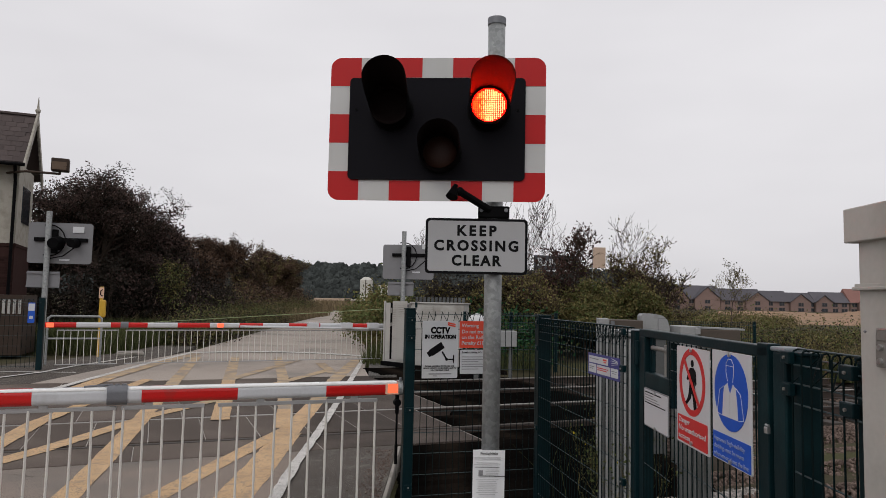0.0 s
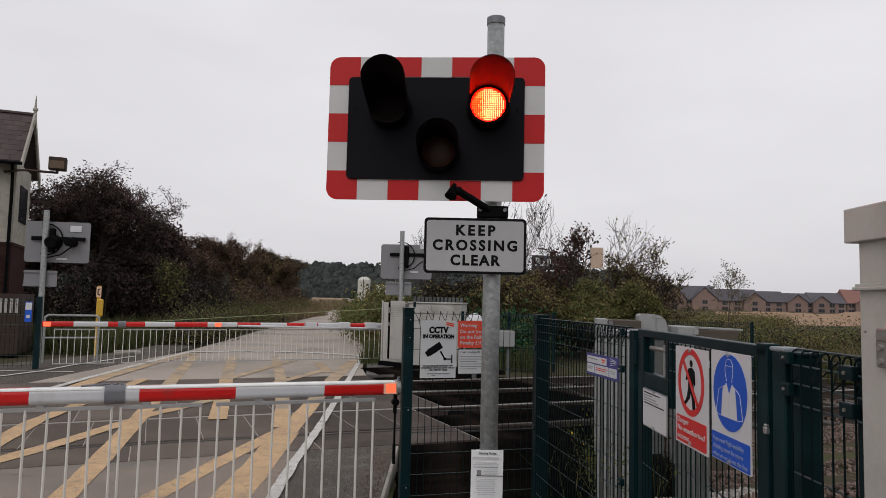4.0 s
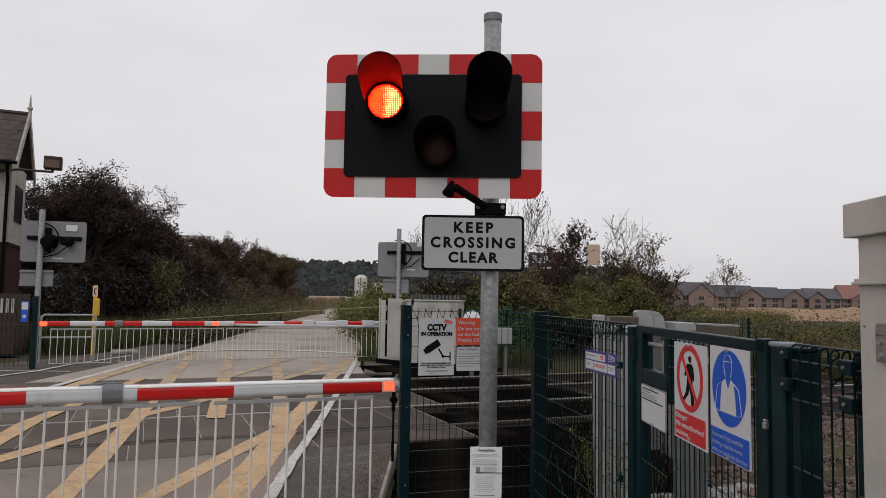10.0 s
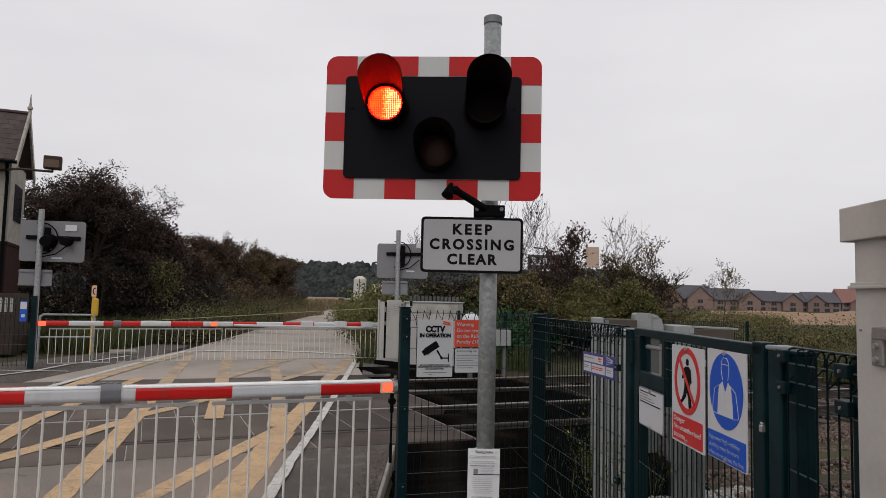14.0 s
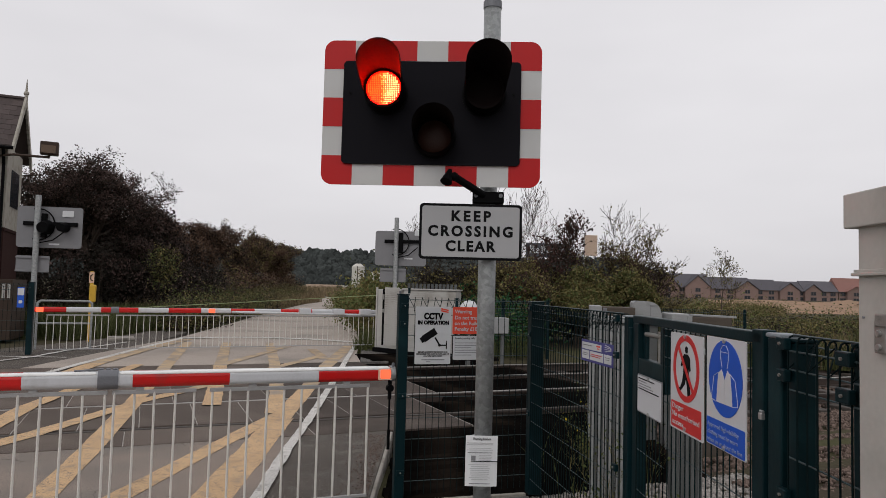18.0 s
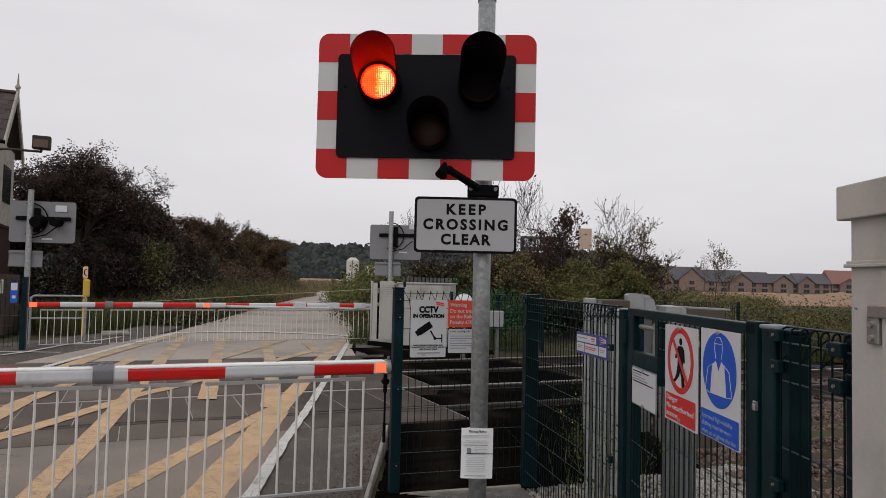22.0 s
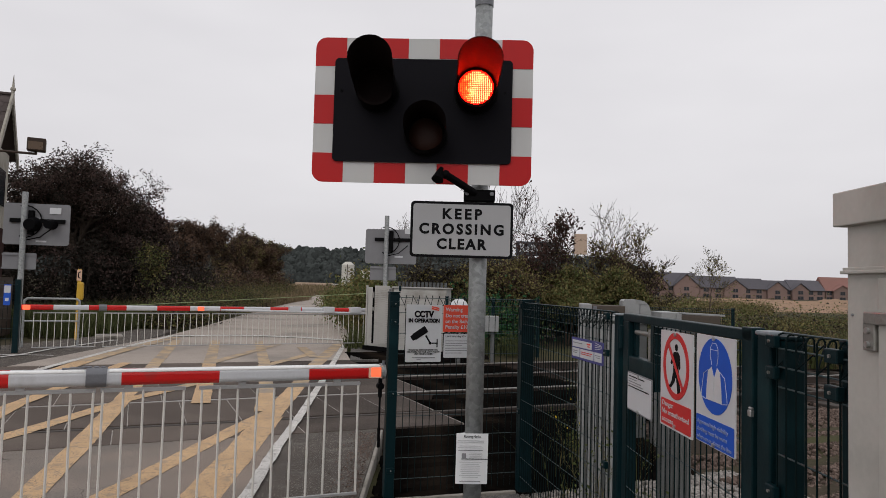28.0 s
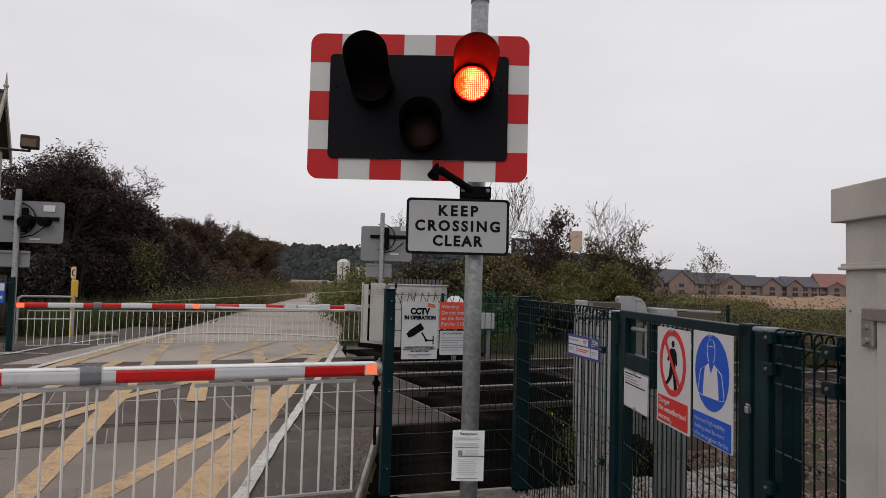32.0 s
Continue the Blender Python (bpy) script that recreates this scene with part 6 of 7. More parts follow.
def limbs(r, height, spread, levels, start_r, lean=0.0, forks=(3, 5), up=0.6, base=None):
    """Branch segments (a, b, ra, rb) and twig ends of a tree grown from the origin."""
    segs, tips = [], []

    def grow(p, d, length, rad, level):
        n = 4
        for k in range(n):
            d = (d + Vector((r.uniform(-1, 1), r.uniform(-1, 1), r.uniform(-0.3, 0.6) * up)) * 0.17).normalized()
            q = p + d * length / n
            r2 = rad * (0.86 if level < levels else 0.7)
            segs.append((p, q, rad, r2))
            p, rad = q, r2
            if level >= levels - 1:
                tips.append((q.copy(), d.copy()))
            if k >= 1 and level < levels:
                for _ in range(r.randint(*forks) // 2 + (k == n - 1)):
                    side = Vector((r.uniform(-1, 1), r.uniform(-1, 1), r.uniform(-0.1, 0.9))).normalized()
                    grow(p, (d * (0.9 - spread) + side * spread * 1.2).normalized(), length * r.uniform(0.5, 0.75), rad * 0.62, level + 1)

    for o in base or [Vector((0, 0, 0))]:
        grow(o, Vector((lean, r.uniform(-0.1, 0.1), 1)).normalized(), height * 0.42, start_r, 0)
    return segs, tips


def seg_mesh(name, segs, n=5):
    vs, fs = [], []
    ring_at = [(math.cos(2 * math.pi * i / n), math.sin(2 * math.pi * i / n)) for i in range(n)]
    for a, b, ra, rb in segs:
        q = (b - a).to_track_quat("Z", "Y").to_matrix()
        o = len(vs)
        vs += [a + q @ Vector((c * ra, s * ra, 0)) for c, s in ring_at] + [b + q @ Vector((c * rb, s * rb, 0)) for c, s in ring_at]
        fs += [(o + i, o + (i + 1) % n, o + n + (i + 1) % n, o + n + i) for i in range(n)]
    me = bpy.data.meshes.new(name)
    me.from_pydata(vs, [], fs)
    return me


def leaf_mesh(name, tips, per, size, scatter, r, droop=0.2):
    """Many small bent leaves round the twig ends."""
    n = len(tips) * per
    if n == 0:
        n = 1
    rs = np.random.RandomState(r.randint(0, 10 ** 6))
    c = np.repeat(np.array([tuple(t[0]) for t in tips]), per, 0) + rs.normal(0, scatter, (n, 3))
    u = rs.normal(0, 1, (n, 3))
    u /= np.linalg.norm(u, axis=1)[:, None]
    w = np.cross(u, rs.normal(0, 1, (n, 3)))
    w /= np.linalg.norm(w, axis=1)[:, None]
    s = (size * rs.uniform(0.6, 1.35, n))[:, None]
    nrm = np.cross(u, w)
    p0, p1, p2, p3 = c - u * s, c + w * s * 0.55 + nrm * s * 0.12, c + u * s, c - w * s * 0.55 + nrm * s * 0.12
    v = np.stack([p0, p1, p2, p3], 1).reshape(-1, 3)
    me = bpy.data.meshes.new(name)
    me.from_pydata(v.tolist(), [], np.arange(4 * n).reshape(-1, 4).tolist())
    return me


def tree(name, at, height, spread, label, leaf_mats, seed, levels=3, per=10, size=0.06, scatter=0.18, trunk=0.12, bark="bark", forks=(3, 5), widen=1.0, base=None, lean=0.0, category="tree", group="", least=0.0):
    r = random.Random(seed)
    segs, tips = limbs(r, height, spread, levels, trunk, lean, forks, base=base)
    top = max(t[0].z for t in tips)
    k = height / top
    segs = [(Vector((a.x * k * widen, a.y * k * widen, a.z * k)), Vector((b.x * k * widen, b.y * k * widen, b.z * k)), max(ra, least), max(rb, least)) for a, b, ra, rb in segs]
    tips = [(Vector((t.x * k * widen, t.y * k * widen, t.z * k)), d) for t, d in tips]
    t = thing(name, pose(*at), label, category, group)
    part("trunk", seg_mesh("trunk", segs), bark, t, "trunk and limbs")
    r.shuffle(tips)
    cut = 0
    for q, (kind, share) in enumerate(leaf_mats):
        m = int(len(tips) * share)
        part("crown", leaf_mesh("crown", tips[cut:cut + m], per, size, scatter, r), kind, t, "leafy crown")
        cut += m
    return t


def bush_row(name, path, n, height, width, label, leaf_mats, seed, size=0.07, count=26000, category="hedge"):
    """A ragged hedge: stems and a cloud of leaves with an uneven top along a path."""
    r = random.Random(seed)
    rs = np.random.RandomState(seed)
    t = thing(name, Matrix(), label, category)
    clumps, segs = [], []
    for i in range(n):
        f = r.random() * (len(path) - 1)
        k = int(f)
        a, b = Vector(path[k]), Vector(path[min(k + 1, len(path) - 1)])
        p = a.lerp(b, f - k)
        h = height[k] + (height[min(k + 1, len(path) - 1)] - height[k]) * (f - k)
        base = Vector((p.x + r.gauss(0, width * 0.4), p.y + r.gauss(0, width * 0.4), 0))
        hh = h * r.uniform(0.55, 1.0)
        tip = base + Vector((r.gauss(0, 0.25), r.gauss(0, 0.25), hh))
        segs.append((base, base.lerp(tip, 0.6), 0.03, 0.02))
        segs.append((base.lerp(tip, 0.6), tip, 0.02, 0.006))
        for q in range(5):
            z = r.uniform(0.1, 1.0)
            c = base.lerp(tip, z) + Vector((r.gauss(0, 0.35), r.gauss(0, 0.35), 0)) * (1.15 - 0.8 * z)
            clumps.append((c, r.uniform(0.16, 0.42)))
    part("woody_base", seg_mesh("stems", segs, 4), "bark", t)["kind"] = "stuff"
    r.shuffle(clumps)
    cut = 0
    for kind, share in leaf_mats:
        m = int(len(clumps) * share)
        some = clumps[cut:cut + m]
        cut += m
        per = int(count * share / max(1, m))
        c = np.concatenate([np.array(tuple(p)) + rs.normal(0, s, (per, 3)) for p, s in some])
        c = c[c[:, 2] > 0.0]
        part("foliage", leaf_mesh("foliage", [(Vector(q), None) for q in c], 1, size, 0.02, r), kind, t)
    return t


def blades(name, n, place, h, material, label, seed, width=0.006, category="grass"):
    rs = np.random.RandomState(seed)
    pts = place(rs, n)
    n = len(pts)
    a = rs.uniform(0, 2 * np.pi, n)
    u = np.stack([np.cos(a), np.sin(a), 0 * a], 1)
    hh = (h * rs.uniform(0.45, 1.2, n))[:, None]
    bend = rs.normal(0, 0.28, (n, 3)) * hh
    bend[:, 2] = 0
    up = np.array([0, 0, 1.0])
    w = width
    v = np.stack([pts - u * w, pts + u * w, pts + u * w * 0.8 + up * hh * 0.6 + bend * 0.4, pts - u * w * 0.8 + up * hh * 0.6 + bend * 0.4, pts + up * hh + bend], 1).reshape(-1, 3)
    o = np.arange(n)[:, None] * 5
    fs = (o + np.array([[0, 1, 2, 3]])).tolist() + (o + np.array([[3, 2, 4]])).tolist()
    me = bpy.data.meshes.new(name)
    me.from_pydata(v.tolist(), [], fs)
    return tagged(part(name, me, material, None), label, category, kind="stuff")


DARK = (("leaf_dark", 0.42), ("leaf_bronze", 0.58))
tree("hawthorn_tree", (-13.9, 27.5, -0.1), 6.35, 0.64, "dark bronze-leaved spreading tree beyond the cabin", DARK, 150, levels=4, per=13, size=0.042, scatter=0.1, trunk=0.2, widen=1.25, forks=(3, 4), least=0.008)
tree("hawthorn_tree", (-12.9, 29.3, -0.1), 4.7, 0.6, "dark dense hawthorn between the tree and the hedge", DARK, 14, levels=4, per=14, size=0.07, scatter=0.16, trunk=0.14, widen=0.9, forks=(3, 4))
tree("hawthorn_tree", (-17.2, 29.5, -0.1), 5.0, 0.6, "dark dense tree behind the signal cabin", DARK, 12, levels=4, per=8, size=0.08, scatter=0.2, trunk=0.18, widen=1.2, forks=(3, 4))
bush_row("hedge", [(-17, 26), (-13, 26.5), (-11.6, 28), (-11.2, 31), (-11.6, 36)], 200, [2.7, 2.8, 2.3, 2.3, 2.4], 1.2, "dark dense bronze and green hedge beside the lane", (("leaf_dark", 0.82), ("leaf_bronze", 0.18)), 21, size=0.06, count=60000)
bush_row("hedge", [(-11.8, 37), (-12.6, 43), (-13.2, 48), (-13.0, 54), (-13.6, 66)], 160, [1.9, 2.2, 1.9, 2.1, 2.2], 1.0, "bronze and olive hedgerow along the far lane", (("leaf_russet", 0.55), ("leaf_olive", 0.15), ("leaf_dark", 0.3)), 22, size=0.07, count=60000)
bush_row("hedge", [(-1.3, 20.5), (-1.9, 24), (-2.8, 29), (-4.0, 35), (-5.4, 43)], 110, [1.6, 2.0, 1.5, 1.0, 0.7], 0.45, "low olive-green bushes beside the far lane", (("leaf_green", 0.5), ("leaf_olive", 0.5)), 23, size=0.055, count=34000)
bush_row("lane_scrub", [(-7.9, 21.5), (-8.2, 25), (-8.9, 32), (-9.9, 42), (-11.0, 52), (-12, 64)], 190, [0.8, 0.9, 1.0, 1.1, 1.1, 1.2], 0.55, "straw and green scrub along the lane's edge", (("grass_straw", 0.1), ("leaf_olive", 0.25), ("leaf_green", 0.3), ("leaf_dark", 0.35)), 28, size=0.032, count=60000, category="scrub")
# real bank by the housing; beyond x = 2 its dark leaves imitate thicket shade
bush_row("ivy_bank", [(-0.8, 22.2), (0.8, 22.2), (2.0, 22.6), (4.0, 22.8), (6.0, 23)], 120, [2.0, 2.3, 2.3, 2.3, 1.7], 0.5, "dark evergreen bank whose right half stands in for thicket shade", (("leaf_dark", 0.85), ("leaf_olive", 0.15)), 25, size=0.05, count=34000, category="shrubs")
bush_row("ivy_bank", [(0.6, 17.6), (1.4, 17.8), (2.4, 18.2)], 34, [1.35, 1.4, 1.2], 0.3, "bright green ivy behind the dark mesh", (("ivy_green", 0.7), ("leaf_green", 0.3)), 124, size=0.05, count=6000, category="shrubs")
for k, (x, y, h, lm, per, seed) in enumerate(((2.6, 21, 4.9, (("leaf_copper", 0.06),), 1, 31), (5.6, 22, 4.7, (("leaf_olive", 0.1),), 1, 33), (0.0, 23, 4.4, (("leaf_copper", 0.03),), 1, 35), (1.9, 22, 4.6, (("leaf_copper", 0.05),), 1, 36),
                                            (-0.6, 22.5, 4.1, (("leaf_copper", 0.03),), 1, 39), (3.2, 22.5, 4.4, (("leaf_copper", 0.05),), 1, 30))):
    tree("sapling", (x, y, -0.1), h, 0.42, "slender half-bare sapling above the thicket", lm, seed, levels=4, per=per, size=0.045, scatter=0.05, trunk=0.035, bark="bark", forks=(2, 3), widen=0.75, least=0.004, group="lineside saplings")
SHRUBS = (
    (4.2, 21.0, 4.2, 0.42, (("leaf_copper", 0.42), ("leaf_dark", 0.1)), 1, 0.0, 1), (5.9, 21.2, 3.8, 0.5, (("leaf_olive", 0.25), ("leaf_copper", 0.15)), 1, 0.05, 1), (6.2, 21.4, 2.8, 0.6, (("leaf_olive", 0.2), ("leaf_dark", 0.1)), 1, 0.5, 1),
    (1.7, 20.8, 2.6, 0.6, (("leaf_olive", 0.5), ("leaf_dark", 0.2)), 1, -0.1, 3), (2.7, 20.5, 2.7, 0.62, (("leaf_olive", 0.6), ("leaf_copper", 0.15)), 1, 0.0, 3), (4.8, 20.6, 2.5, 0.6, (("leaf_green", 0.3), ("leaf_olive", 0.5)), 3, 0.05, 2), (3.5, 21.3, 2.6, 0.6, (("leaf_dark", 0.3), ("leaf_copper", 0.2), ("leaf_olive", 0.3)), 2, 0.0, 2),
    (5.4, 20.3, 2.3, 0.62, (("leaf_olive", 0.5), ("leaf_green", 0.3)), 3, 0.1, 3), (5.9, 20.6, 2.0, 0.62, (("leaf_olive", 0.6), ("leaf_green", 0.3)), 2, 0.1, 3), (0.5, 21.0, 2.4, 0.6, (("leaf_dark", 0.6), ("leaf_olive", 0.2)), 2, 0.0, 3), (4.3, 20.2, 1.8, 0.7, (("leaf_olive", 0.5), ("leaf_green", 0.3)), 3, 0.0, 3),
    (5.0, 21.6, 3.3, 0.5, (("leaf_olive", 0.5), ("leaf_copper", 0.2)), 1, 0.0, 1), (3.0, 21.4, 2.4, 0.5, (("leaf_olive", 0.4), ("leaf_green", 0.2)), 2, 0.0, 2))
for k, (x, y, h, sp, mix, per, lean, stems) in enumerate(SHRUBS):
    tree("shrub", (x, y, -0.1), h, sp, "open spreading shrub with copper-brown leaves" if mix[0][0] == "leaf_copper" else "loose olive-brown shrub with arching twigs beyond the railway", mix, 240 + k, levels=4, per=per, size=0.055 if mix[0][0] == "leaf_copper" else 0.04, scatter=0.05, trunk=0.04, bark="bark", forks=(2, 4), widen=0.95, least=0.004,
         base=[Vector((0.2 * math.cos(q), 0.2 * math.sin(q), 0)) for q in (0, 2.1, 4.2)[:stems]], lean=lean, category="shrub", group="lineside shrubs")
for k, (x, y, h) in enumerate(((-12.4, 34.5, 3.6), (-14.2, 42, 5.3), (-13.4, 49, 4.4), (-14.0, 57, 6.1), (-14.9, 41, 4.9))):
    tree("hawthorn_tree", (x, y, -0.1), h, 0.62, "rounded bronze-brown hawthorn in the hedgerow", ((("leaf_russet", 0.6), ("leaf_dark", 0.4)), (("leaf_russet", 0.75), ("leaf_dark", 0.2)), (("leaf_russet", 0.45), ("leaf_dark", 0.3), ("leaf_olive", 0.15)), (("leaf_russet", 0.55), ("leaf_olive", 0.22), ("leaf_dark", 0.15)), (("leaf_russet", 0.7), ("leaf_dark", 0.25)))[k], 150 + k, levels=4, per=18, size=0.055, scatter=0.12, trunk=0.12, widen=0.95, forks=(3, 4), group="hedgerow hawthorns")
tree("hawthorn_tree", (-10.45, 26.6, -0.1), 3.0, 0.42, "yellow-green young hawthorn at the hedge's end", (("leaf_olive", 0.3), ("leaf_green", 0.15), ("leaf_dark", 0.3)), 157, levels=3, per=12, size=0.045, scatter=0.16, trunk=0.05, forks=(3, 4), widen=0.6, group="hedgerow hawthorns")
tree("sapling", (15.9, 38, -0.1), 4.1, 0.42, "lone half-bare sapling in the rough field", (("leaf_olive", 0.22), ("leaf_green", 0.05)), 41, levels=4, per=2, size=0.05, scatter=0.1, trunk=0.05, bark="bark_pale", forks=(2, 3), widen=0.9, least=0.006, group="lineside saplings")


def field_place(x0, x1, y0, y1):
    def f(rs, n):
        d = rs.uniform(0, 1, n) ** 1.5
        y = y0 + (y1 - y0) * d
        x = x0 * y + (x1 - x0) * y * rs.uniform(0, 1, n)
        return np.stack([x, y, np.full(n, -0.1)], 1)
    return f


blades("rough_grass", 9000, field_place(0.3, 0.72, 15.5, 33), 0.62, "grass_straw", "tall straw-coloured rough grass past the railway", 51, 0.012)
blades("rough_grass", 26000, field_place(0.3, 0.72, 15.5, 36), 0.55, "grass_green", "green weeds among the rough grass", 52, 0.014)
blades("verge_grass", 14000, lambda rs, n: np.stack([rs.uniform(-12.5, -8.6, n), rs.uniform(18, 30, n), np.full(n, -0.08)], 1), 0.7, "grass_green", "long green verge grass under the hedge", 53, 0.012)
blades("verge_grass", 8000, lambda rs, n: np.stack([rs.uniform(-14, -9.5, n), rs.uniform(26, 60, n), np.full(n, -0.08)], 1), 0.9, "grass_straw", "straw-coloured verge grass along the lane", 54, 0.016)
blades("verge_grass", 9000, lambda rs, n: np.stack([rs.uniform(-1.9, 2.5, n), rs.uniform(16.4, 22, n), np.full(n, -0.08)], 1), 0.45, "grass_green", "green verge grass by the white housing", 55, 0.01)
blades("weeds", 70, lambda rs, n: np.stack([rs.uniform(0.9, 2.0, n), rs.uniform(5.2, 6.6, n), np.full(n, -0.15)], 1), 0.5, "grass_green", "thin weeds behind the green mesh", 56, 0.004)
blades("reed_bed", 9000, lambda rs, n: np.stack([rs.uniform(-30, 0, n), rs.uniform(80, 130, n), np.full(n, -0.1)], 1), 1.25, "grass_straw", "pale straw reeds beyond the hedge", 57, 0.06)

bush_row("scrub", [(9, 19), (13, 22), (18, 26), (22, 30), (30, 36)], 260, [0.8, 0.7, 0.6, 0.65, 0.6], 2.6, "brown and green waste-ground scrub past the railway", (("leaf_olive", 0.35), ("leaf_green", 0.25), ("grass_straw", 0.1), ("leaf_dark", 0.3)), 26, size=0.032, count=80000, category="scrub")
bush_row("scrub", [(12, 36), (16, 42), (21, 48), (27, 56)], 160, [0.8, 0.7, 0.6, 0.5], 2.2, "dull brown scrub before the earth bank", (("leaf_olive", 0.55), ("leaf_green", 0.2), ("grass_straw", 0.25)), 27, size=0.06, count=40000, category="scrub")
r_ = random.Random(77)
for k in range(18):
    y = r_.uniform(3.6, 6.4)
    x = r_.uniform(0.2, 0.3) * y + (0.1 if y < 4.6 else -0.08)
    tree("ragwort", (x, y, -0.16), r_.uniform(0.55, 1.15), 0.5, "spindly weed with small yellow flowers behind the mesh", (("leaf_green", 0.09), ("flower_yellow", 0.006)), 80 + k, levels=3, per=2, size=0.013, scatter=0.035, trunk=0.005, bark="leaf_olive", forks=(2, 3), widen=0.6, category="weed", group="yellow-flowered weeds")

# ---- distance ----


def ridge(name, x0, x1, y, height, label, seed, tree_h):
    """A wooded hill: a sloping bank crowned with many rough clumps."""
    rs = np.random.RandomState(seed)
    vs, fs = [], []
    n = 60
    for i in range(n + 1):
        x = x0 + (x1 - x0) * i / n
        h = height(i / n)
        vs += [(x, y - 60, -0.5), (x, y, h * 0.8), (x, y + 80, h * 0.75)]
    for i in range(n):
        for j in range(2):
            a = 3 * i + j
            fs.append((a, a + 3, a + 4, a + 1))
    me = bpy.data.meshes.new("bank")
    me.from_pydata(vs, [], fs)
    t = thing(name, Matrix(), label, "hill", kind="structure")
    part("bank", me, "hill_wood", t)
    m = 5200
    f = rs.uniform(0, 1, m)
    x = x0 + (x1 - x0) * f
    s = rs.uniform(0, 1, m)
    hs = np.array([height(k) for k in f])
    c = np.stack([x, y - 60 + 60 * s, hs * 0.8 * s], 1)
    ico = B()
    bmesh.ops.create_icosphere(ico, subdivisions=2, radius=1)
    base = np.array([tuple(v.co) for v in ico.verts])
    faces = np.array([[v.index for v in q.verts] for q in ico.faces])
    ico.free()
    k = len(base)
    size = tree_h * rs.uniform(0.5, 1.2, m)
    v = c[:, None] + base[None] * size[:, None, None] * rs.uniform(0.7, 1.3, (m, k, 1)) * np.array([0.8, 0.8, 1.1])
    me = bpy.data.meshes.new("woods")
    me.from_pydata(v.reshape(-1, 3).tolist(), [], (faces[None] + (np.arange(m) * k)[:, None, None]).reshape(-1, 3).tolist())
    ob = part("woods", me, "hill_wood", t, "distant grey-green woods")
    ob["kind"] = "stuff"


ridge("hill", -420, 150, 640, lambda f: 36 + 4 * math.sin(3 * f + 1) + 1.2 * math.sin(31 * f), "distant wooded ridge", 61, 4.2)
ridge("hill", 120, 420, 640, lambda f: max(2.0, min(36.0, 61.2 - 136 * f)), "distant wooded hill falling towards the houses", 62, 4)

t = thing("silo", pose(-33.1, 300, 0), "pale cream domed storage silo in the distance", "silo")
bm = B()
rod(bm, (0, 0, 0), (0, 0, 9.4), 2.75, n=28)
rod(bm, (0, 0, 9.4), (0, 0, 10.7), 2.75, 1.1, n=28)
part("drum", bm, "silo_white", t)
rb = B()
box(rb, -0.16, 0.16, -2.95, -2.6, 0, 9.5)
part("ladder_rib", rb, "case_lid", t, "dark ladder rib")
t = thing("farm_building", pose(-24, 310, 0), "pale low building behind the far trees", "building")
bm = B()
box(bm, -5, 8, 0, 8, 0, 7.5)
part("wall_shell", bm, "silo_white", t)
for x, y, w, h, k in ((-62, 260, 9, 2.6, "buff_sign"), (-50, 270, 14, 1.3, "buff_sign"), (-38, 270, 8, 1.1, "silo_white")):
    t = thing("low_shed", pose(x, y, 0), "pale low shed beyond the reeds", "shed", "distant sheds")
    bm = B()
    box(bm, 0, w, 0, 5, 0, h)
    part("wall_shell", bm, k, t)


def house(x, y, w, d, eave, ridge_z, gables, roof, label, bays=()):
    """A brick house: a long roof along x and gables towards the viewer."""
    t = thing("house", pose(x, y, 0), label, "house", "new brick houses")
    bm = B()
    box(bm, 0, w, 0, d, -0.5, eave)
    part("wall_shell", bm, "house_brick", t)

    def prism(bm, pts, depth, axis):
        f = bm.faces.new([bm.verts.new(p) for p in pts])
        ex = bmesh.ops.extrude_face_region(bm, geom=[f])
        bmesh.ops.translate(bm, vec=Vector(axis) * depth, verts=[v for v in ex["geom"] if isinstance(v, bmesh.types.BMVert)])
        bmesh.ops.recalc_face_normals(bm, faces=bm.faces[:])

    bm = B()
    prism(bm, [(-0.3, -0.5, eave - 0.1), (-0.3, d + 0.5, eave - 0.1), (-0.3, d / 2, ridge_z)], w + 0.6, (1, 0, 0))
    part("roof", bm, roof, t, "tiled roof")
    bm = B()
    box(bm, -0.3, w + 0.3, -0.62, -0.5, eave - 0.25, eave - 0.1)
    part("gutter", bm, "window_frame_grey", t)
    holes = [(bx, -0.02) for bx in bays]
    for gx, hw, peak in gables:
        bm = B()
        prism(bm, [(gx - hw, -1.2, -0.5), (gx + hw, -1.2, -0.5), (gx + hw, -1.2, eave), (gx, -1.2, peak - 0.25), (gx - hw, -1.2, eave)], 5.0, (0, 1, 0))
        part("gable", bm, "house_brick", t, "brick gable")
        for sg in (-1, 1):
            bm = B()
            a, b = Vector((gx + sg * (hw + 0.4), -1.6, eave - 0.3)), Vector((gx, -1.6, peak - 0.2))
            prism(bm, [a, b, b + Vector((0, 0, 0.3)), a + Vector((0, 0, 0.3))], 5.4, (0, 1, 0))
            part("gable_roof", bm, roof, t)
        holes.append((gx, -1.22))
    for wx, yy in holes:
        for wz, ww, wh in ((eave - 1.7, 1.9, 1.4), (0.0, 2.2, 1.3)):
            bm = B()
            box(bm, wx - ww / 2, wx + ww / 2, yy - 0.08, yy, wz, wz + wh)
            wi = part("window", bm, "window_frame_grey", t)
            for q in (0, 1):
                bm = B()
                box(bm, wx - ww / 2 + 0.12 + q * ww / 2, wx - 0.06 + q * (ww / 2 - 0.06), yy - 0.1, yy - 0.085, wz + 0.12, wz + wh - 0.12)
                part("pane", bm, "window_dark", wi)
    return t


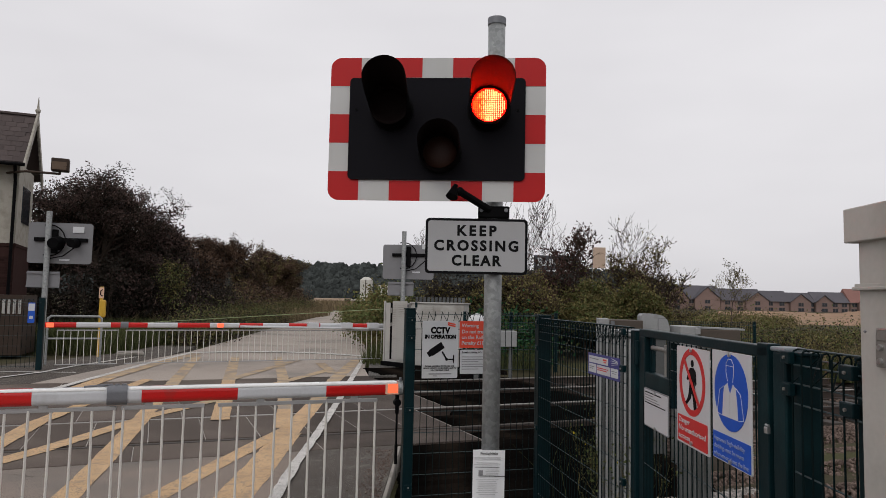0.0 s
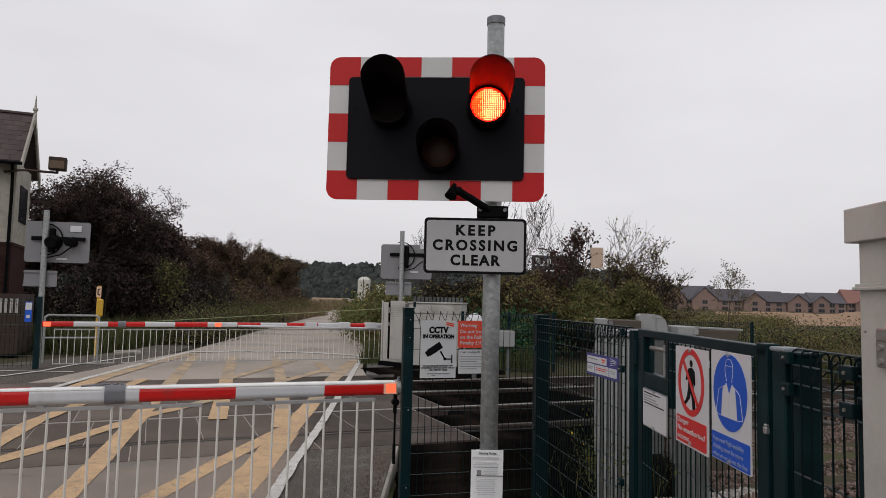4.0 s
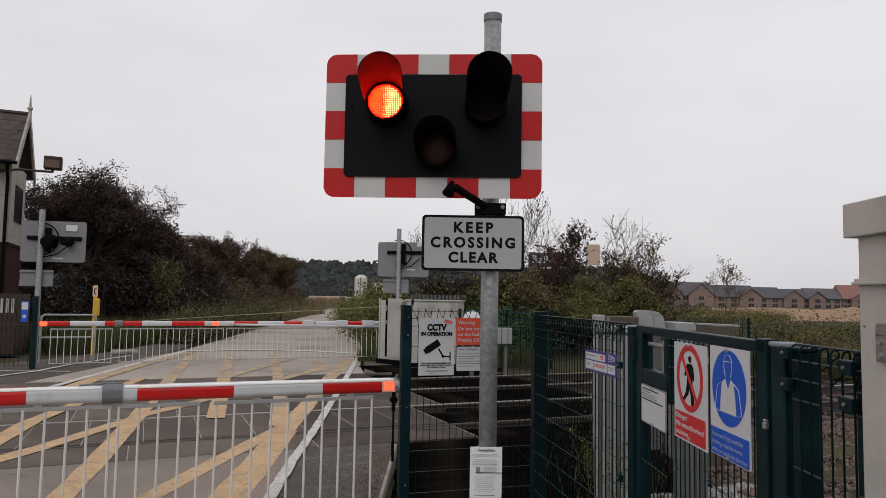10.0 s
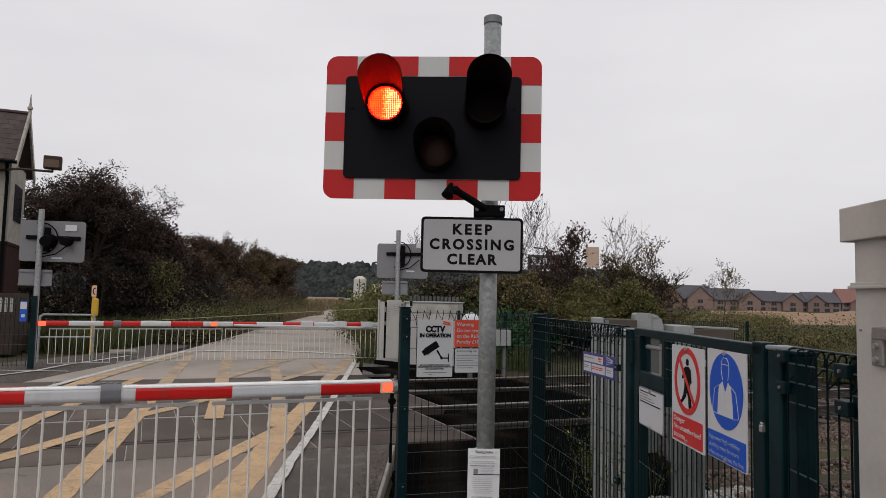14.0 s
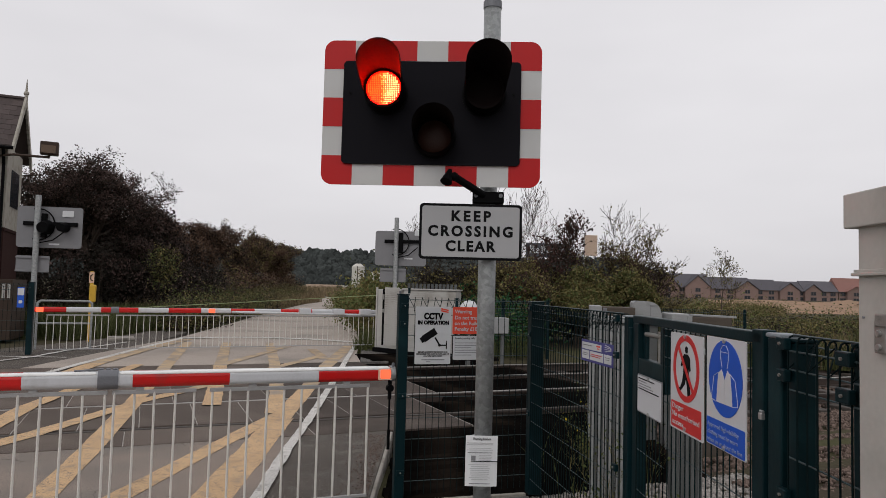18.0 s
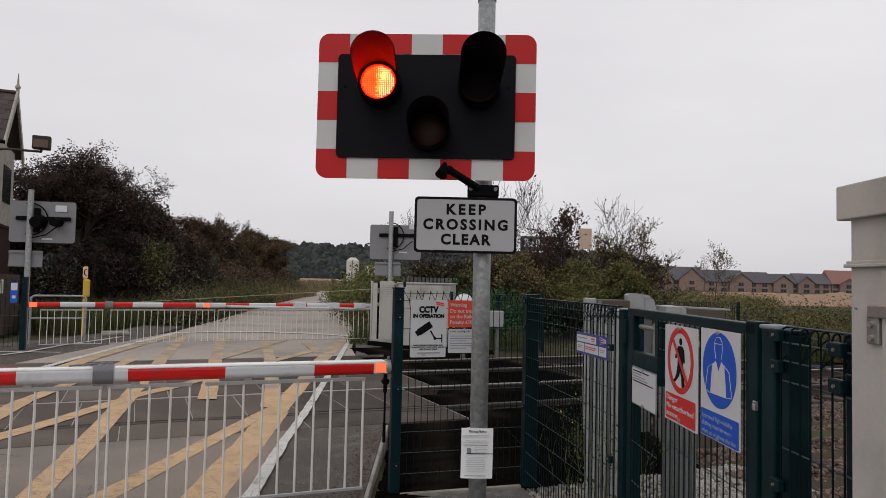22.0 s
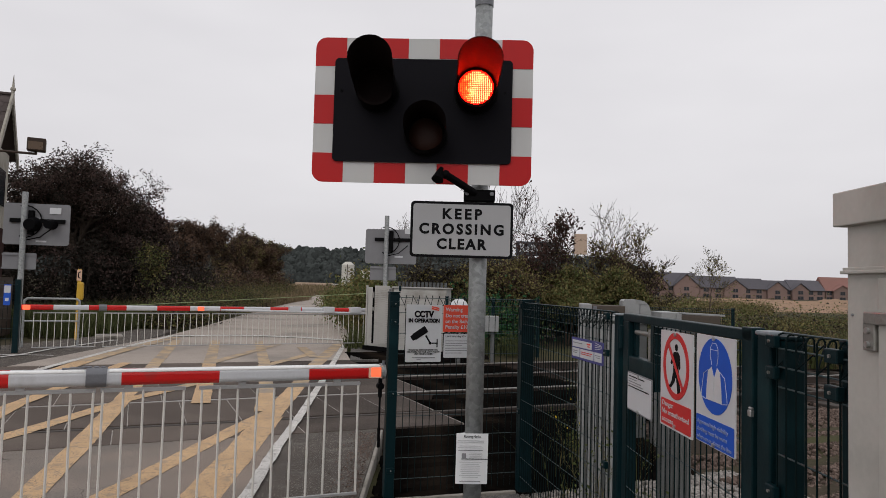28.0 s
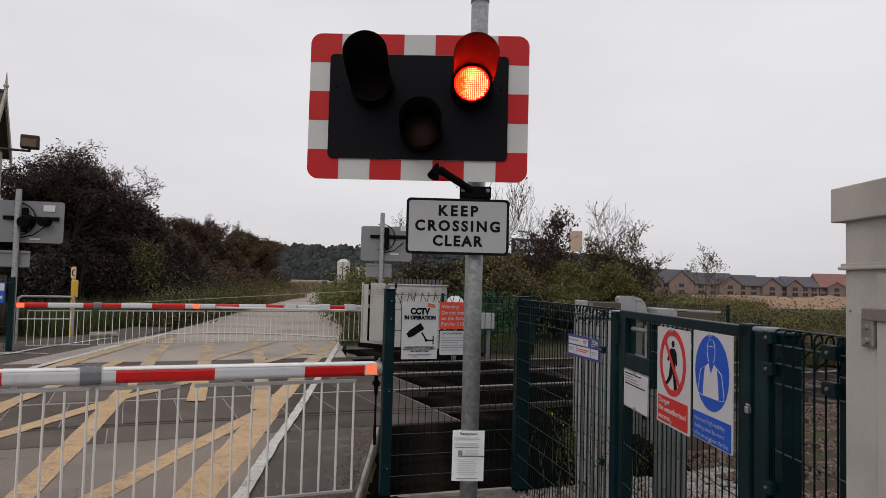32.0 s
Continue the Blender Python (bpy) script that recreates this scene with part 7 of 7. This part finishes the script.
for x, w, e, rz_, gables, roof, bays in (
        (80.1, 20.2, 3.9, 8.8, ((4.3, 4.2, 8.9), (15.3, 4.6, 8.3)), "house_roof", (10.0,)), (100.6, 15.0, 3.7, 7.9, ((12.8, 4.0, 6.8),), "house_roof", (2.5, 7.0)),
        (115.9, 9.4, 3.6, 7.4, (), "house_roof", (2.6, 6.8)), (125.6, 8.8, 3.5, 6.9, ((3.4, 3.6, 6.4),), "house_roof", (7.8,)),
        (134.9, 12.2, 3.6, 7.3, ((2.6, 3.0, 6.1),), "house_roof", (7.0, 10.4)), (147.5, 12.6, 3.7, 8.7, ((5.6, 3.2, 5.7),), "house_roof_red", (1.4, 10.5)), (161, 13, 3.9, 8.6, ((5.0, 3.6, 6.8),), "house_roof_red", (10.0,))):
    house(x, 250, w, 9, e, rz_, gables, roof, "new brick house with dark tiled roof" if roof == "house_roof" else "new brick house with red tiled roof", bays)
# dry earth that rises to a rubble bank before the houses
bm = B()
n, mm = 60, 22
rows = []
for j in range(mm + 1):
    y = 64 + 100 * j / mm
    x0 = (0.5 if y < 95 else 0.5 - 0.11 * min(1.0, (y - 95) / 40)) * y
    row = []
    for i in range(n + 1):
        x = x0 + (0.95 * y - x0) * i / n
        rise = 0.5 * noise.noise(Vector((x * 0.11, y * 0.05, 3))) + 0.35 * noise.noise(Vector((x * 0.4, y * 0.2, 1)))
        z = -0.08 + 0.03 * j / mm + max(0.0, (y - 128) / 30) * (0.5 + rise + 0.5 * (x > 0.58 * y)) * (1 if y < 156 else 0.3)
        row.append(bm.verts.new((x, y, z if 0 < i < n and 0 < j < mm else -0.6)))
    rows.append(row)
for p, q in zip(rows, rows[1:]):
    for i in range(n):
        bm.faces.new((p[i], p[i + 1], q[i + 1], q[i]))
tagged(part("earth_mound", bm, "earth_mound", None), "dry brown earth rising to a bank before the houses", "earth bank", kind="structure")

# roadside boards over the thicket
t = thing("hoarding", pose(9.85, 60, 0, 0, 0, 4), "dark slate hoarding with pale lettering half hidden by trees", "hoarding")
bm = B()
box(bm, -1.95, 1.95, 0, 0.15, 4.35, 5.6, 0.02)
part("board", bm, "sign_slate", t)
writing("lettering", "Railway", 1.0, -1.7, 5.0, -0.02, "sign_white", t, align="LEFT", bold=0.02)
for x in (-1.7, 1.7):
    bm = B()
    box(bm, x - 0.08, x + 0.08, 0.16, 0.3, -0.2, 5.4)
    part("leg", bm, "galv", t)
t = thing("buff_board", pose(13.6, 60, 0), "buff upright board on a post behind the thicket", "board")
bm = B()
box(bm, -0.55, 0.55, 0, 0.2, 4.6, 6.4, 0.02)
part("board", bm, "buff_sign", t)
bm = B()
box(bm, -0.6, -0.5, 0.05, 0.2, -0.2, 6.5)
part("leg", bm, "galv", t)
# grey palisade by the white housing
pf = thing("palisade_fence", pose(-0.68, 18.6, -0.1, 0, 0, 6), "galvanised steel palisade fence behind the white housing", "fence")
pb = B()
box(pb, -0.035, 0.035, -0.006, 0.006, 0, 1.72)
me = None
for k in range(13):
    m = pose(0.105 * k, 0, 0)
    if me is None:
        ob = part("pale", pb, "rib_grey", pf)
        ob.matrix_basis, me = m, ob.data
    else:
        again("pale", me, pf, m)
bm = B()
for z in (0.4, 1.5):
    box(bm, -0.05, 1.35, 0.01, 0.05, z - 0.025, z + 0.025)
part("rail", bm, "rib_grey", pf)
# overhead stay wire along the lane
bm = B()
wires(bm, [[(-9.0, 19.0, 0.69), (-1.56, 19.0, 1.27)]], 0.009)
tagged(part("stay_wire", bm, "wire_pale", None), "thin green wire strung across the verge", "wire")

# ---- bird that crosses the sky over the houses ----
BIRD = thing("bird", pose(6.6, 40, 2.2, 0, 0, -90), "small dark bird that flies over the rough field", "bird")
bm = B()
bmesh.ops.create_uvsphere(bm, u_segments=12, v_segments=8, radius=0.05, matrix=Matrix.Diagonal((0.8, 2.0, 0.8, 1)))
bmesh.ops.create_uvsphere(bm, u_segments=10, v_segments=6, radius=0.03, matrix=Matrix.Translation((0, 0.11, 0.015)))
rod(bm, (0, 0.135, 0.015), (0, 0.165, 0.012), 0.008, 0.001, n=6)
part("body", bm, "leaf_dark", BIRD)
bm = B()
plate(bm, [(-0.02, 0), (0.02, 0), (0.035, 0.004), (-0.035, 0.004)], -0.16, -0.09)
part("tail", bm, "leaf_dark", BIRD)
WINGS = []
for sg in (-1, 1):
    bm = B()
    vs = [bm.verts.new(c) for c in ((0, 0.05, 0), (sg * 0.09, 0.06, 0.005), (sg * 0.19, 0.0, 0), (sg * 0.1, -0.035, 0), (0, -0.05, 0))]
    f = bm.faces.new(vs if sg > 0 else list(reversed(vs)))
    ex = bmesh.ops.extrude_face_region(bm, geom=[f])
    bmesh.ops.translate(bm, vec=(0, 0, 0.006), verts=[v for v in ex["geom"] if isinstance(v, bmesh.types.BMVert)])
    bmesh.ops.recalc_face_normals(bm, faces=bm.faces[:])
    w = part("wing", bm, "leaf_dark", BIRD, "spread dark wing")
    WINGS.append((sg, w))

# ---- what moves ----


def motions():
    half, tick = 0.4, 1 / 30
    for side in ("left", "right"):
        unit = LAMPS[side][1]
        seat = unit.matrix_basis.copy()
        lit = side == "right"
        place = {True: seat, False: seat @ pose(0, 0.034, 0)}
        rows = [(0.0, place[lit])]
        for k in range(80):
            if k:
                rows.append((k * half, place[lit]))
            lit = not lit
            rows.append((k * half + tick, place[lit]))
        rows.append((32.0, place[lit]))
        walk(unit, rows)

    way = [(0.0, (-21.34, 61.0, 1.2)), (1.7, (-21.34, 61.0, 1.2)), (2.0, (-21.34, 61.0, 4.27)), (2.3, (-18.14, 60.0, 5.85)), (2.6, (-13.97, 58.0, 5.93)), (2.8, (-11.31, 57.0, 5.92)), (3.0, (-8.72, 55.5, 5.49)), (3.2, (-6.31, 54.0, 5.3)), (3.5, (-2.99, 52.0, 5.04)), (5.5, (15.85, 40.0, 3.74)), (6.3, (23.41, 40.0, 3.68)), (7.0, (30.2, 40, 4.0)), (8.5, (38, 40, 0.6)), (32.0, (38, 40, 0.6))]
    walk(BIRD, [(t, pose(*p, 0, 0, -90)) for t, p in way])
    for sg, w in WINGS:
        rows = [(0.0, pose(0, 0, 0, 0, sg * -30, 0)), (1.6, pose(0, 0, 0, 0, sg * -30, 0))]
        rows += [(1.7 + 0.1 * k, pose(0, 0, 0, 0, sg * (-38 if k % 2 else 30), 0)) for k in range(68)]
        rows += [(8.7, pose(0, 0, 0, 0, sg * -30, 0)), (32.0, pose(0, 0, 0, 0, sg * -30, 0))]
        walk(w, rows)


motions()
